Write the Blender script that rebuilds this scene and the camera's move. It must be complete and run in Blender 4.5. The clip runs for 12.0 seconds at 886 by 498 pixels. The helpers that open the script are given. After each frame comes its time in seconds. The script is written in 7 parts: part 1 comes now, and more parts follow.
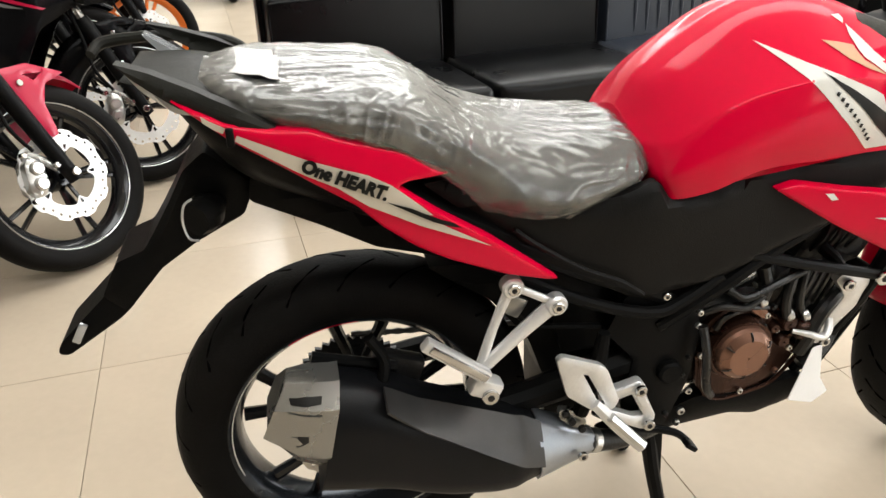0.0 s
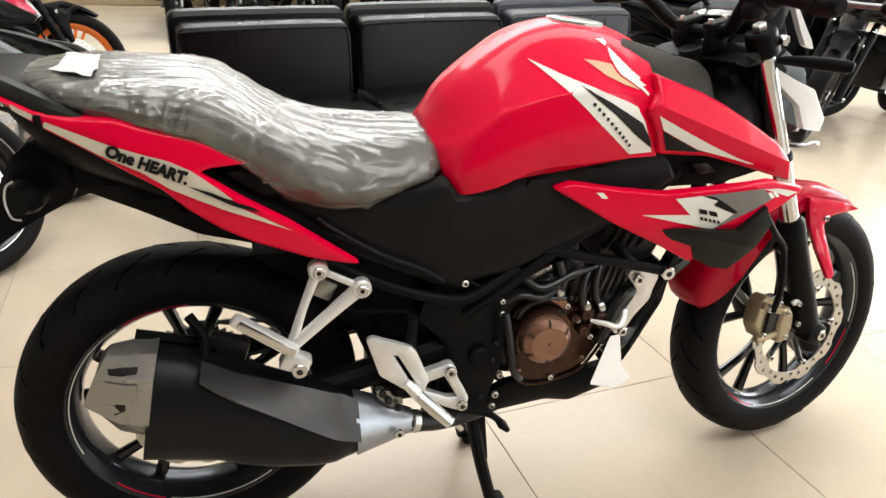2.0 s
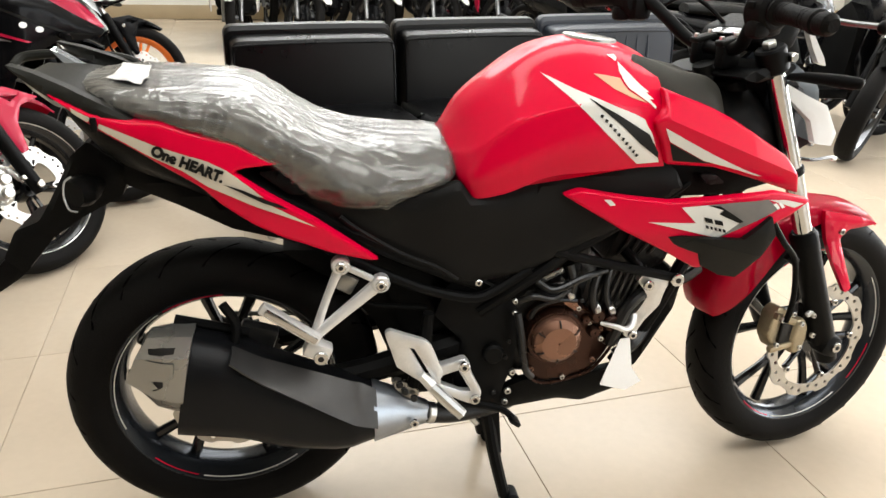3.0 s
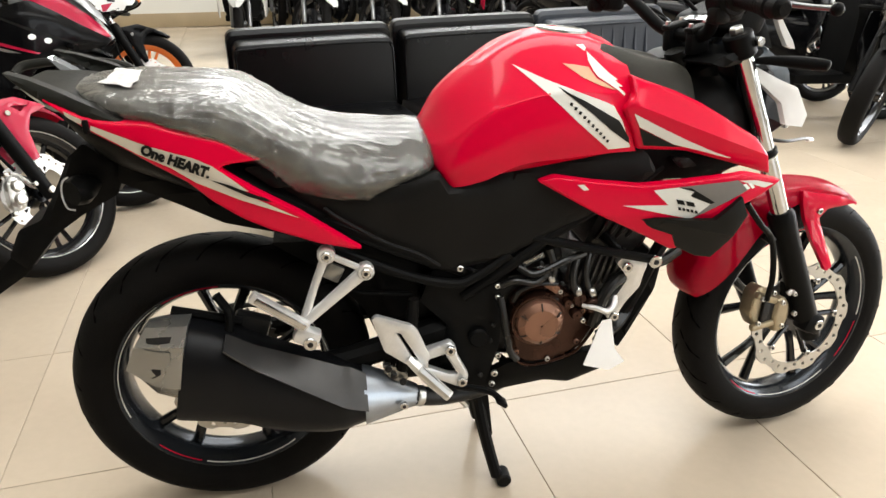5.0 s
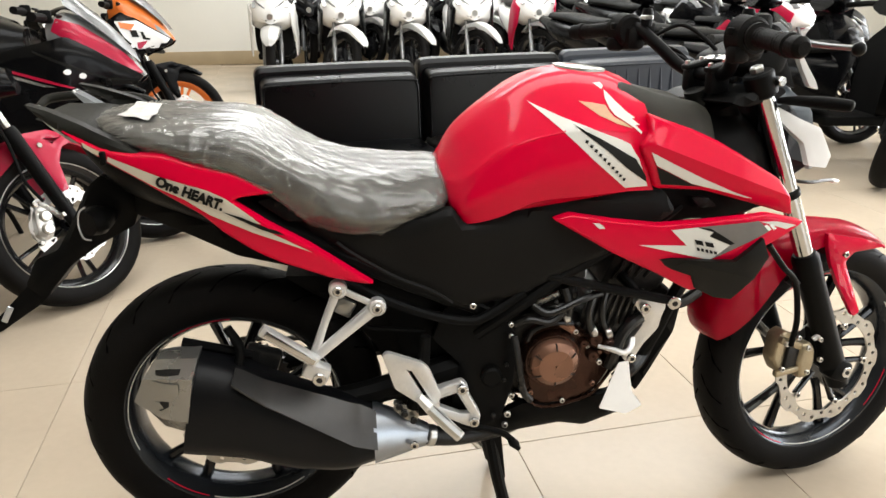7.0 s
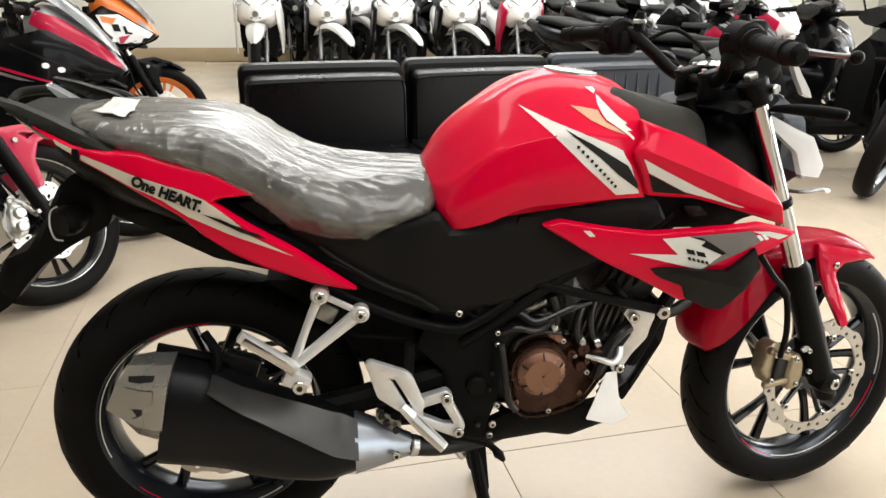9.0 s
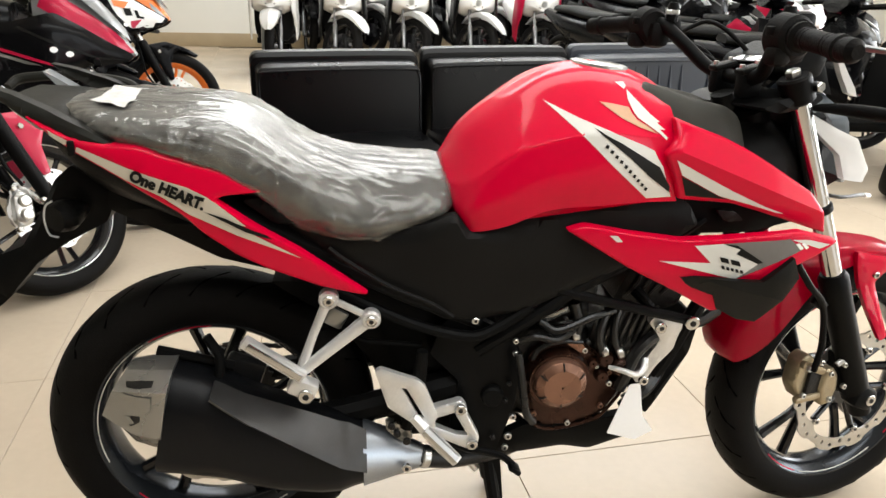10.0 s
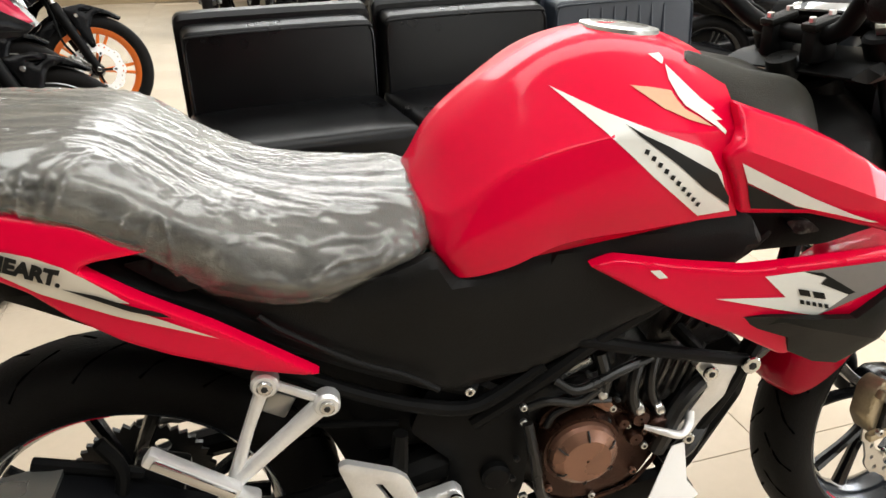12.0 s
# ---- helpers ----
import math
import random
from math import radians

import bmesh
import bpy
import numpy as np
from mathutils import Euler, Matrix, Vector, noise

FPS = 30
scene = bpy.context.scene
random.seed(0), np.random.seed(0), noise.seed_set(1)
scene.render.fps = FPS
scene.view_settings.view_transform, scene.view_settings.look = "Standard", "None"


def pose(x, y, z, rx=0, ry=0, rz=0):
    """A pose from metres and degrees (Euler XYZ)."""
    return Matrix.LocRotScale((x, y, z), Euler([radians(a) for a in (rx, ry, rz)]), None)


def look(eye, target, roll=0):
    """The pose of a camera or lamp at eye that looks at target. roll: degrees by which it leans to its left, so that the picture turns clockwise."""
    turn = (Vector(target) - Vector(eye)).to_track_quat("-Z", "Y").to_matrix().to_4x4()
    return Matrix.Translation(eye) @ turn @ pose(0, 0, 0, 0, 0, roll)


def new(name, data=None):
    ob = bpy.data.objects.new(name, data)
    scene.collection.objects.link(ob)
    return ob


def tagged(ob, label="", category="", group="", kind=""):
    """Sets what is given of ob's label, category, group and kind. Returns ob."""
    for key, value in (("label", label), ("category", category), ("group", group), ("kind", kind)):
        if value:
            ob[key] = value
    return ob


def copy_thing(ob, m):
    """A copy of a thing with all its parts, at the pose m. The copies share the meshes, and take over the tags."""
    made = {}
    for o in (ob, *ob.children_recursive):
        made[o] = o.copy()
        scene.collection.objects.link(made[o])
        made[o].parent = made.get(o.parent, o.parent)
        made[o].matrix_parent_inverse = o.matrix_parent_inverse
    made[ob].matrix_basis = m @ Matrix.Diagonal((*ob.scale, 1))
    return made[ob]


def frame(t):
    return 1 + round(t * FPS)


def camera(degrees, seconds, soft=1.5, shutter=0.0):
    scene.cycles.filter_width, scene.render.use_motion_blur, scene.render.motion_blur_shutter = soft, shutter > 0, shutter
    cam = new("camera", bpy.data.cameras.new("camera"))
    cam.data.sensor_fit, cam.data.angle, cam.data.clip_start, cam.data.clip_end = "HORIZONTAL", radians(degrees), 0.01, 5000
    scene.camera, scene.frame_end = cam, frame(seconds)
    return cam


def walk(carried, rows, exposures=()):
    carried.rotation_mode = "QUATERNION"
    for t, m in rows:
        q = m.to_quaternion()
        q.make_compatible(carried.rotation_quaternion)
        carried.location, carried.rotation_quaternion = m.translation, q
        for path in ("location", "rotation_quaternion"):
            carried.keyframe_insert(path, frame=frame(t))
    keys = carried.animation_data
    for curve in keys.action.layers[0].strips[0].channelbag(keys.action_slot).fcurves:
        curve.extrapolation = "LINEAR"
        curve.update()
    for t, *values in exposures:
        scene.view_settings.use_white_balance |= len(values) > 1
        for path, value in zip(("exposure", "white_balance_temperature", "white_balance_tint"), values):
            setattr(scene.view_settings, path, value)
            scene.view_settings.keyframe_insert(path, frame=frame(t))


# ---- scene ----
cam = camera(62.8, 12.0)
PATH = [
    (0, (-0.034, -1.007, 1.145), (0.322, 0.725, 0.21), -0.5),
    (0.5, (-0.024, -1.042, 1.149), (0.351, 0.701, 0.241), -0.5),
    (1, (0.012, -1.077, 1.146), (0.472, 0.68, 0.308), 0.4),
    (1.5, (0.088, -1.119, 1.15), (0.578, 0.607, 0.265), 1.9),
    (2, (0.163, -1.207, 1.128), (0.637, 0.55, 0.299), 1.7),
    (2.5, (0.196, -1.264, 1.14), (0.538, 0.517, 0.296), 2.3),
    (2.7, (0.199, -1.279, 1.141), (0.545, 0.51, 0.316), 1.8),
    (4.3, (0.247, -1.374, 1.146), (0.54, 0.448, 0.376), -0.2),
    (4.5, (0.253, -1.374, 1.146), (0.561, 0.444, 0.372), -0.3),
    (5, (0.261, -1.371, 1.144), (0.551, 0.439, 0.343), -0.7),
    (5.5, (0.27, -1.37, 1.142), (0.55, 0.447, 0.354), -0.5),
    (6, (0.276, -1.374, 1.142), (0.562, 0.453, 0.382), -0.4),
    (6.5, (0.28, -1.37, 1.139), (0.526, 0.48, 0.421), -0.7),
    (7, (0.288, -1.362, 1.137), (0.511, 0.496, 0.432), -0.5),
    (9, (0.288, -1.325, 1.132), (0.556, 0.529, 0.43), 0.8),
    (9.5, (0.274, -1.309, 1.131), (0.495, 0.548, 0.421), 0.9),
    (10, (0.289, -1.246, 1.127), (0.526, 0.601, 0.397), 1.5),
    (10.5, (0.311, -1.147, 1.134), (0.569, 0.692, 0.392), 0.5),
    (11, (0.314, -1.048, 1.141), (0.584, 0.788, 0.396), -0.0),
    (11.5, (0.309, -0.962, 1.134), (0.563, 0.868, 0.367), -0.8),
    (12, (0.327, -0.88, 1.119), (0.645, 0.895, 0.252), -1.0),
]
walk(cam, [(t, look(eye, target, roll)) for t, eye, target, roll in PATH],
     [(0.0, 0.01), (2.5, 0.04), (5.0, 0.02), (7.0, -0.06), (9.5, -0.09), (11.0, 0.03), (12.0, 0.05)])


# ==== world, light, exposure ====
world = bpy.data.worlds.new("showroom_daylight")
scene.world = world
world.use_nodes = True
_wn = world.node_tree.nodes
_sky = _wn.new("ShaderNodeTexSky")
_sky.sky_type, _sky.sun_disc = "NISHITA", False
_sky.sun_elevation, _sky.sun_rotation = radians(38), radians(150)
world.node_tree.links.new(_sky.outputs[0], _wn["Background"].inputs[0])
_wn["Background"].inputs[1].default_value = 0.15


def area_light(name, place, target, w, h, power, colour):
    data = bpy.data.lights.new(name, "AREA")
    data.shape, data.size, data.size_y, data.energy, data.color = "RECTANGLE", w, h, power, colour
    ob = new(name, data)
    ob.matrix_world = look(place, target)
    return ob


# daylight in the tall side glazing, and the tube lights of the ceiling
area_light("side_window_daylight", (8.35, 2.5, 1.75), (0, 2.1, 0.7), 7.6, 2.7, 660, (0.98, 0.99, 1.0))
area_light("corner_window_daylight", (6.1, -5.45, 1.7), (1.5, 0.0, 0.6), 3.8, 2.7, 85, (0.93, 0.97, 1.0))
for _y, _p in ((-1.6, 90), (1.4, 105), (4.4, 150), (7.4, 215)):
    area_light("ceiling_tube_light", (1.5, _y, 3.38), (1.5, _y, 0), 4.5, 1.3, _p, (0.98, 1.0, 1.0))


# ==== helpers ====
def clamp(v, a=0.0, b=1.0):
    return max(a, min(b, v))


def material(name, colour, rough=0.5, metal=0.0, var=0.08, scale=6.0, bump=0.0, bump_scale=120.0, coat=0.0, rough_var=0.08, fleck=None, gloss=0.5, coat_rough=0.04):
    """A surface with colour and gloss varied at two scales and a fine relief."""
    m = bpy.data.materials.new(name)
    m.use_nodes = True
    nt = m.node_tree
    n, l = nt.nodes, nt.links
    b = n["Principled BSDF"]
    co = n.new("ShaderNodeTexCoord")
    big = n.new("ShaderNodeTexNoise")
    big.inputs["Scale"].default_value, big.inputs["Detail"].default_value = scale, 6
    fine = n.new("ShaderNodeTexNoise")
    fine.inputs["Scale"].default_value, fine.inputs["Detail"].default_value = bump_scale, 3
    l.new(co.outputs["Object"], big.inputs["Vector"])
    l.new(co.outputs["Object"], fine.inputs["Vector"])
    mixn = n.new("ShaderNodeMath")
    mixn.operation = "MULTIPLY_ADD"
    mixn.inputs[1].default_value = 0.35
    l.new(fine.outputs["Fac"], mixn.inputs[0])
    l.new(big.outputs["Fac"], mixn.inputs[2])
    ramp = n.new("ShaderNodeValToRGB")
    lo = [clamp(c * (1 - var)) for c in colour]
    hi = [clamp(c * (1 + var)) for c in colour]
    ramp.color_ramp.elements[0].position, ramp.color_ramp.elements[1].position = 0.4, 0.95
    ramp.color_ramp.elements[0].color, ramp.color_ramp.elements[1].color = (*lo, 1), (*(fleck or hi), 1)
    l.new(mixn.outputs[0], ramp.inputs[0])
    l.new(ramp.outputs[0], b.inputs["Base Color"])
    rr = n.new("ShaderNodeMapRange")
    rr.inputs["To Min"].default_value, rr.inputs["To Max"].default_value = clamp(rough - rough_var, 0.02), clamp(rough + rough_var)
    l.new(big.outputs["Fac"], rr.inputs["Value"])
    l.new(rr.outputs[0], b.inputs["Roughness"])
    b.inputs["Metallic"].default_value = metal
    b.inputs["Specular IOR Level"].default_value = gloss
    b.inputs["Coat Weight"].default_value = coat
    b.inputs["Coat Roughness"].default_value = coat_rough
    if bump:
        bp = n.new("ShaderNodeBump")
        bp.inputs["Strength"].default_value, bp.inputs["Distance"].default_value = bump, 0.002
        l.new(fine.outputs["Fac"], bp.inputs["Height"])
        l.new(bp.outputs[0], b.inputs["Normal"])
    return m


RED = material("red_gloss_paint", (0.69, 0.0003, 0.034), 0.4, 0.0, 0.04, 3, coat=0.42, rough_var=0.04, gloss=0.03, coat_rough=0.10)
RED_DEEP = material("red_fender_paint", (0.60, 0.0004, 0.032), 0.4, 0.0, 0.04, 3, coat=0.6, rough_var=0.04, gloss=0.03, coat_rough=0.06)
PINKRED = material("rose_red_paint", (0.42, 0.006, 0.040), 0.4, 0.0, 0.05, 3, coat=0.4, gloss=0.2)
WHITE_DECAL = material("white_decal_film", (0.74, 0.73, 0.68), 0.35, 0.0, 0.04, 20)
BLACK_DECAL = material("black_decal_film", (0.008, 0.008, 0.007), 0.4, 0.0, 0.1, 20, gloss=0.15)
GREY_DECAL = material("grey_decal_film", (0.17, 0.16, 0.15), 0.4, 0.0, 0.1, 20)
GOLD_DECAL = material("gold_decal_and_reflection", (0.62, 0.36, 0.22), 0.35, 0.0, 0.08, 20)
PLASTIC = material("matt_black_plastic", (0.0050, 0.0049, 0.0047), 0.44, 0.0, 0.3, 9, 0.25, 500, gloss=0.06)
COVER_PLASTIC = material("black_side_cover_plastic", (0.0085, 0.0082, 0.0078), 0.40, 0.0, 0.25, 7, 0.3, 500, gloss=0.10)
PLASTIC_GREY = material("dark_grey_plastic", (0.008, 0.008, 0.007), 0.45, 0.0, 0.18, 9, 0.3, 500, gloss=0.14)
COVER_OLIVE = material("olive_grey_moulded_plastic", (0.036, 0.035, 0.029), 0.52, 0.0, 0.14, 9, 0.35, 500, gloss=0.16)
FIN_GREY = material("grey_moulded_plastic", (0.018, 0.0178, 0.0150), 0.5, 0.0, 0.14, 9, 0.3, 500, gloss=0.1)
BEIGE_DECAL = material("beige_white_decal_film", (0.60, 0.54, 0.44), 0.4, 0.0, 0.05, 20)
SEAT_VINYL = material("black_seat_vinyl", (0.007, 0.007, 0.0065), 0.5, 0.0, 0.2, 14, 0.5, 350, gloss=0.12)
RUBBER = material("tyre_rubber", (0.0062, 0.0056, 0.0052), 0.6, 0.0, 0.3, 11, 0.4, 300, gloss=0.08)
TREAD_SHADE = material("dark_tread_groove", (0.0012, 0.0012, 0.0012), 0.8, 0.0, 0.1, 20, gloss=0.0)
RIM_BLACK = material("black_wheel_enamel", (0.005, 0.005, 0.0056), 0.18, 0.0, 0.2, 10, gloss=0.5)
RIM_METAL = material("dark_gloss_rim", (0.030, 0.034, 0.040), 0.2, 0.6, 0.15, 10)
STEEL = material("brushed_steel", (0.62, 0.62, 0.6), 0.3, 1.0, 0.1, 30, 0.1, 300)
CHROME = material("chrome", (0.55, 0.55, 0.54), 0.12, 1.0, 0.05, 30)
DISC_STEEL = material("brake_disc_steel", (0.50, 0.485, 0.45), 0.32, 1.0, 0.12, 25, 0.1, 250)
ALU = material("cast_aluminium", (0.76, 0.76, 0.75), 0.33, 0.6, 0.1, 20, 0.25, 260)
ALU_DARK = material("silver_grey_muffler_cap", (0.31, 0.308, 0.29), 0.28, 0.75, 0.03, 8)
BRONZE = material("bronze_engine_cover", (0.24, 0.125, 0.083), 0.28, 0.65, 0.12, 18, 0.15, 300)
HOSE_RUBBER = material("black_hose_rubber", (0.006, 0.006, 0.006), 0.3, 0.0, 0.2, 14, gloss=0.4)
ENGINE = material("dark_engine_castings", (0.022, 0.0215, 0.021), 0.30, 0.5, 0.35, 16, 0.5, 220, gloss=0.35)
ENGINE_GREY = material("grey_cylinder_casting", (0.075, 0.073, 0.07), 0.32, 0.6, 0.4, 16, 0.5, 220)
ENGINE_BROWN = material("bronze_crankcase", (0.050, 0.022, 0.014), 0.28, 0.7, 0.4, 16, 0.4, 220)
FRAME_BLACK = material("black_frame_enamel", (0.0040, 0.0040, 0.0040), 0.44, 0.0, 0.2, 12, gloss=0.09)
MUFFLER = material("black_heatproof_coating", (0.005, 0.0052, 0.006), 0.4, 0.0, 0.15, 12, 0.15, 400, gloss=0.2)
PALE_CONE = material("reflection_pale_cone", (0.36, 0.39, 0.43), 0.30, 0.85, 0.1, 25, 0.1, 400)
SHIELD_GREY = material("dark_grey_shield_coating", (0.062, 0.061, 0.060), 0.40, 0.5, 0.12, 25, 0.12, 400)
PAPER = material("white_paper", (0.9, 0.89, 0.87), 0.7, 0.0, 0.03, 12)
LABEL_PAPER = material("creased_label_paper", (0.62, 0.61, 0.58), 0.6, 0.0, 0.25, 40, 0.5, 90)
GOLD_CALIPER = material("champagne_caliper", (0.36, 0.30, 0.20), 0.32, 0.7, 0.25, 25, 0.3, 250)
LEATHER = material("black_leatherette", (0.0018, 0.0018, 0.0020), 0.30, 0.0, 0.25, 5, 0.25, 260, gloss=0.17)
WHITE_PAINT = material("white_gloss_paint", (0.78, 0.77, 0.75), 0.22, 0.0, 0.03, 4, coat=0.6)
BLACK_PAINT = material("black_gloss_paint", (0.003, 0.003, 0.0034), 0.25, 0.0, 0.2, 4, coat=0.08, gloss=0.12)
ORANGE = material("orange_wheel_paint", (0.75, 0.17, 0.02), 0.3, 0.0, 0.06, 6, coat=0.4)
SMOKE = material("smoked_windscreen", (0.24, 0.245, 0.245), 0.2, 0.0, 0.1, 5, coat=0.5)
LENS_RED = material("red_light_lens", (0.28, 0.008, 0.012), 0.15, 0.0, 0.1, 10, coat=0.6)
LENS_CLEAR = material("clear_light_lens", (0.55, 0.57, 0.58), 0.08, 0.5, 0.1, 10, coat=0.8)
BLUE_PAINT = material("blue_gloss_paint", (0.02, 0.16, 0.42), 0.22, 0.0, 0.06, 4, coat=0.6)
WALL_PAINT = material("cream_wall_paint", (0.79, 0.775, 0.715), 0.75, 0.0, 0.03, 1.5, 0.15, 60)
DARK_WALL = material("dark_unseen_wall", (0.10, 0.085, 0.07), 0.6, 0.0, 0.2, 2, 0.2, 60)
CEIL_PAINT = material("white_ceiling_paint", (0.8, 0.79, 0.76), 0.85, 0.0, 0.02, 1.5)
SKIRT = material("beige_skirting_tile", (0.42, 0.33, 0.21), 0.4, 0.0, 0.08, 3)
GROUT = material("tile_grout", (0.46, 0.38, 0.275), 0.8, 0.0, 0.15, 8)


def finish(name, bm, mat, parent=None, label="", sharp=35):
    bmesh.ops.recalc_face_normals(bm, faces=bm.faces)
    me = bpy.data.meshes.new(name)
    bm.to_mesh(me)
    bm.free()
    me.polygons.foreach_set("use_smooth", [True] * len(me.polygons))
    me.set_sharp_from_angle(angle=radians(sharp))
    me.materials.append(mat)
    ob = new(name, me)
    ob.parent = parent
    if label:
        ob["label"] = label
    return ob


part = finish


def thing(name, label, category, group="", kind="", at=None):
    e = new(name)
    e.empty_display_size = 0.1
    if at is not None:
        e.matrix_basis = at
    return tagged(e, label, category, group, kind)


def catmull(pts, n):
    """n+1 rows along a smooth curve through the rows of pts (k, ...)."""
    p = np.asarray(pts, float)
    k = len(p)
    p = np.concatenate([[2 * p[0] - p[1]], p, [2 * p[-1] - p[-2]]])
    out = []
    for u in np.linspace(0, k - 1, n + 1):
        i = min(int(u), k - 2)
        t = u - i
        a, b, c, d = p[i], p[i + 1], p[i + 2], p[i + 3]
        out.append(0.5 * (2 * b + (c - a) * t + (2 * a - 5 * b + 4 * c - d) * t * t + (3 * b - a - 3 * c + d) * t ** 3))
    return np.array(out)


def sheet(P, bm=None, close_u=False, close_v=False, cap=False):
    """A bmesh of quads over a grid of points."""
    bm = bm or bmesh.new()
    nu, nv = P.shape[:2]
    v = [[bm.verts.new(P[i, j]) for j in range(nv)] for i in range(nu)]
    for i in range(nu if close_u else nu - 1):
        for j in range(nv if close_v else nv - 1):
            q = [v[i][j], v[(i + 1) % nu][j], v[(i + 1) % nu][(j + 1) % nv], v[i][(j + 1) % nv]]
            bm.faces.new(q)
    if cap:
        bm.faces.new(v[0])
        bm.faces.new(v[-1][::-1])
    return bm


def hull(stations, nu=40, nv=14, cap=True):
    """A body symmetrical about y = 0, smooth through half sections that run from the lower edge to the top centre line."""
    g = catmull(np.asarray(stations, float), nu)
    g = np.swapaxes(catmull(np.swapaxes(g, 0, 1), nv), 0, 1)
    other = g[:, ::-1][:, 1:] * (1, -1, 1)
    full = np.concatenate([g, other], 1)
    bm = sheet(full, cap=cap)
    bmesh.ops.remove_doubles(bm, verts=bm.verts, dist=1e-5)
    if cap:
        # close the underside
        rows = [(i, 0) for i in range(nu + 1)]
        bm.verts.ensure_lookup_table()
        edges = [e for e in bm.edges if e.is_boundary]
        if edges:
            bmesh.ops.holes_fill(bm, edges=edges, sides=0)
    return bm


def tube(pts, r, n=10, res=24, bm=None, smooth=True):
    """A round bar along a curve; r: one radius, or one for each point."""
    bm = bm or bmesh.new()
    p = np.asarray(pts, float)
    rad = np.full(len(p), r, float) if np.isscalar(r) else np.asarray(r, float)
    if smooth and len(p) > 2:
        q = catmull(np.c_[p, rad], res)
        p, rad = q[:, :3], q[:, 3]
    rings = []
    tang = [Vector(p[min(i + 1, len(p) - 1)] - p[max(i - 1, 0)]).normalized() for i in range(len(p))]
    side = tang[0].orthogonal().normalized()
    for i, c in enumerate(p):
        side = (side - tang[i] * side.dot(tang[i])).normalized()
        up = tang[i].cross(side)
        rings.append([bm.verts.new(Vector(c) + (side * math.cos(a) + up * math.sin(a)) * rad[i]) for a in (2 * math.pi * k / n for k in range(n))])
    for a, b in zip(rings, rings[1:]):
        for k in range(n):
            bm.faces.new((a[k], a[(k + 1) % n], b[(k + 1) % n], b[k]))
    bm.faces.new(rings[0][::-1])
    bm.faces.new(rings[-1])
    return bm


def rod(a, b, r, n=16, bm=None):
    """A cylinder with softened ends."""
    a, b = Vector(a), Vector(b)
    d = (b - a).normalized()
    e = min(r * 0.2, (b - a).length * 0.2)
    return tube([a, a + d * e, b - d * e, b], [r - e, r, r, r - e], n, smooth=False, bm=bm)


def turned(profile, centre, n=48, bm=None, axis="y"):
    """A closed profile of (along, radius) turned about an axis through centre."""
    bm = bm or bmesh.new()
    rings = []
    for k in range(n):
        a = 2 * math.pi * k / n
        ring = []
        for s, r in profile:
            v = {"y": (r * math.cos(a), s, r * math.sin(a)), "x": (s, r * math.cos(a), r * math.sin(a)), "z": (r * math.cos(a), r * math.sin(a), s)}[axis]
            ring.append(bm.verts.new(Vector(centre) + Vector(v)))
        rings.append(ring)
    m = len(profile)
    for k in range(n):
        for j in range(m):
            bm.faces.new((rings[k][j], rings[k][(j + 1) % m], rings[(k + 1) % n][(j + 1) % m], rings[(k + 1) % n][j]))
    return bm


def block(c, s, bev=0.004, turn=(0, 0, 0), bm=None, seg=2):
    """A box with rounded edges: centre, size, turn in degrees."""
    own = bmesh.new()
    bmesh.ops.create_cube(own, size=1)
    bmesh.ops.scale(own, vec=s, verts=own.verts)
    if bev:
        bmesh.ops.bevel(own, geom=own.edges[:], offset=bev, segments=seg, profile=0.5, affect="EDGES")
    bmesh.ops.transform(own, matrix=pose(*c, *turn), verts=own.verts)
    return merge(bm, own)


def merge(bm, own):
    if bm is None:
        return own
    me = bpy.data.meshes.new("tmp")
    own.to_mesh(me)
    own.free()
    bm.from_mesh(me)
    bpy.data.meshes.remove(me)
    return bm


from mathutils.geometry import delaunay_2d_cdt
from mathutils.bvhtree import BVHTree


def round_outline(pts, r=0.006, n=3):
    """The outline with its corners rounded."""
    p = [Vector(q) for q in pts]
    out = []
    for i, c in enumerate(p):
        a, b = p[i - 1] - c, p[(i + 1) % len(p)] - c
        ra, rb = min(r, a.length * 0.45), min(r, b.length * 0.45)
        s, e = c + a.normalized() * ra, c + b.normalized() * rb
        for k in range(n + 1):
            t = k / n
            out.append(tuple((1 - t) ** 2 * s + 2 * t * (1 - t) * c + t * t * e))
    return out


def edge_distance(q, ring):
    a, b = ring, np.roll(ring, -1, 0)
    ab = b - a
    t = np.clip(((q - a) * ab).sum(1) / np.maximum((ab ** 2).sum(1), 1e-12), 0, 1)
    return float(np.sqrt((((a + t[:, None] * ab) - q) ** 2).sum(1)).min())


def inside(q, ring):
    x, z = q
    a, b = ring, np.roll(ring, -1, 0)
    c = ((a[:, 1] > z) != (b[:, 1] > z)) & (x < (b[:, 0] - a[:, 0]) * (z - a[:, 1]) / np.where(b[:, 1] == a[:, 1], 1e-9, b[:, 1] - a[:, 1]) + a[:, 0])
    return bool(c.sum() % 2)


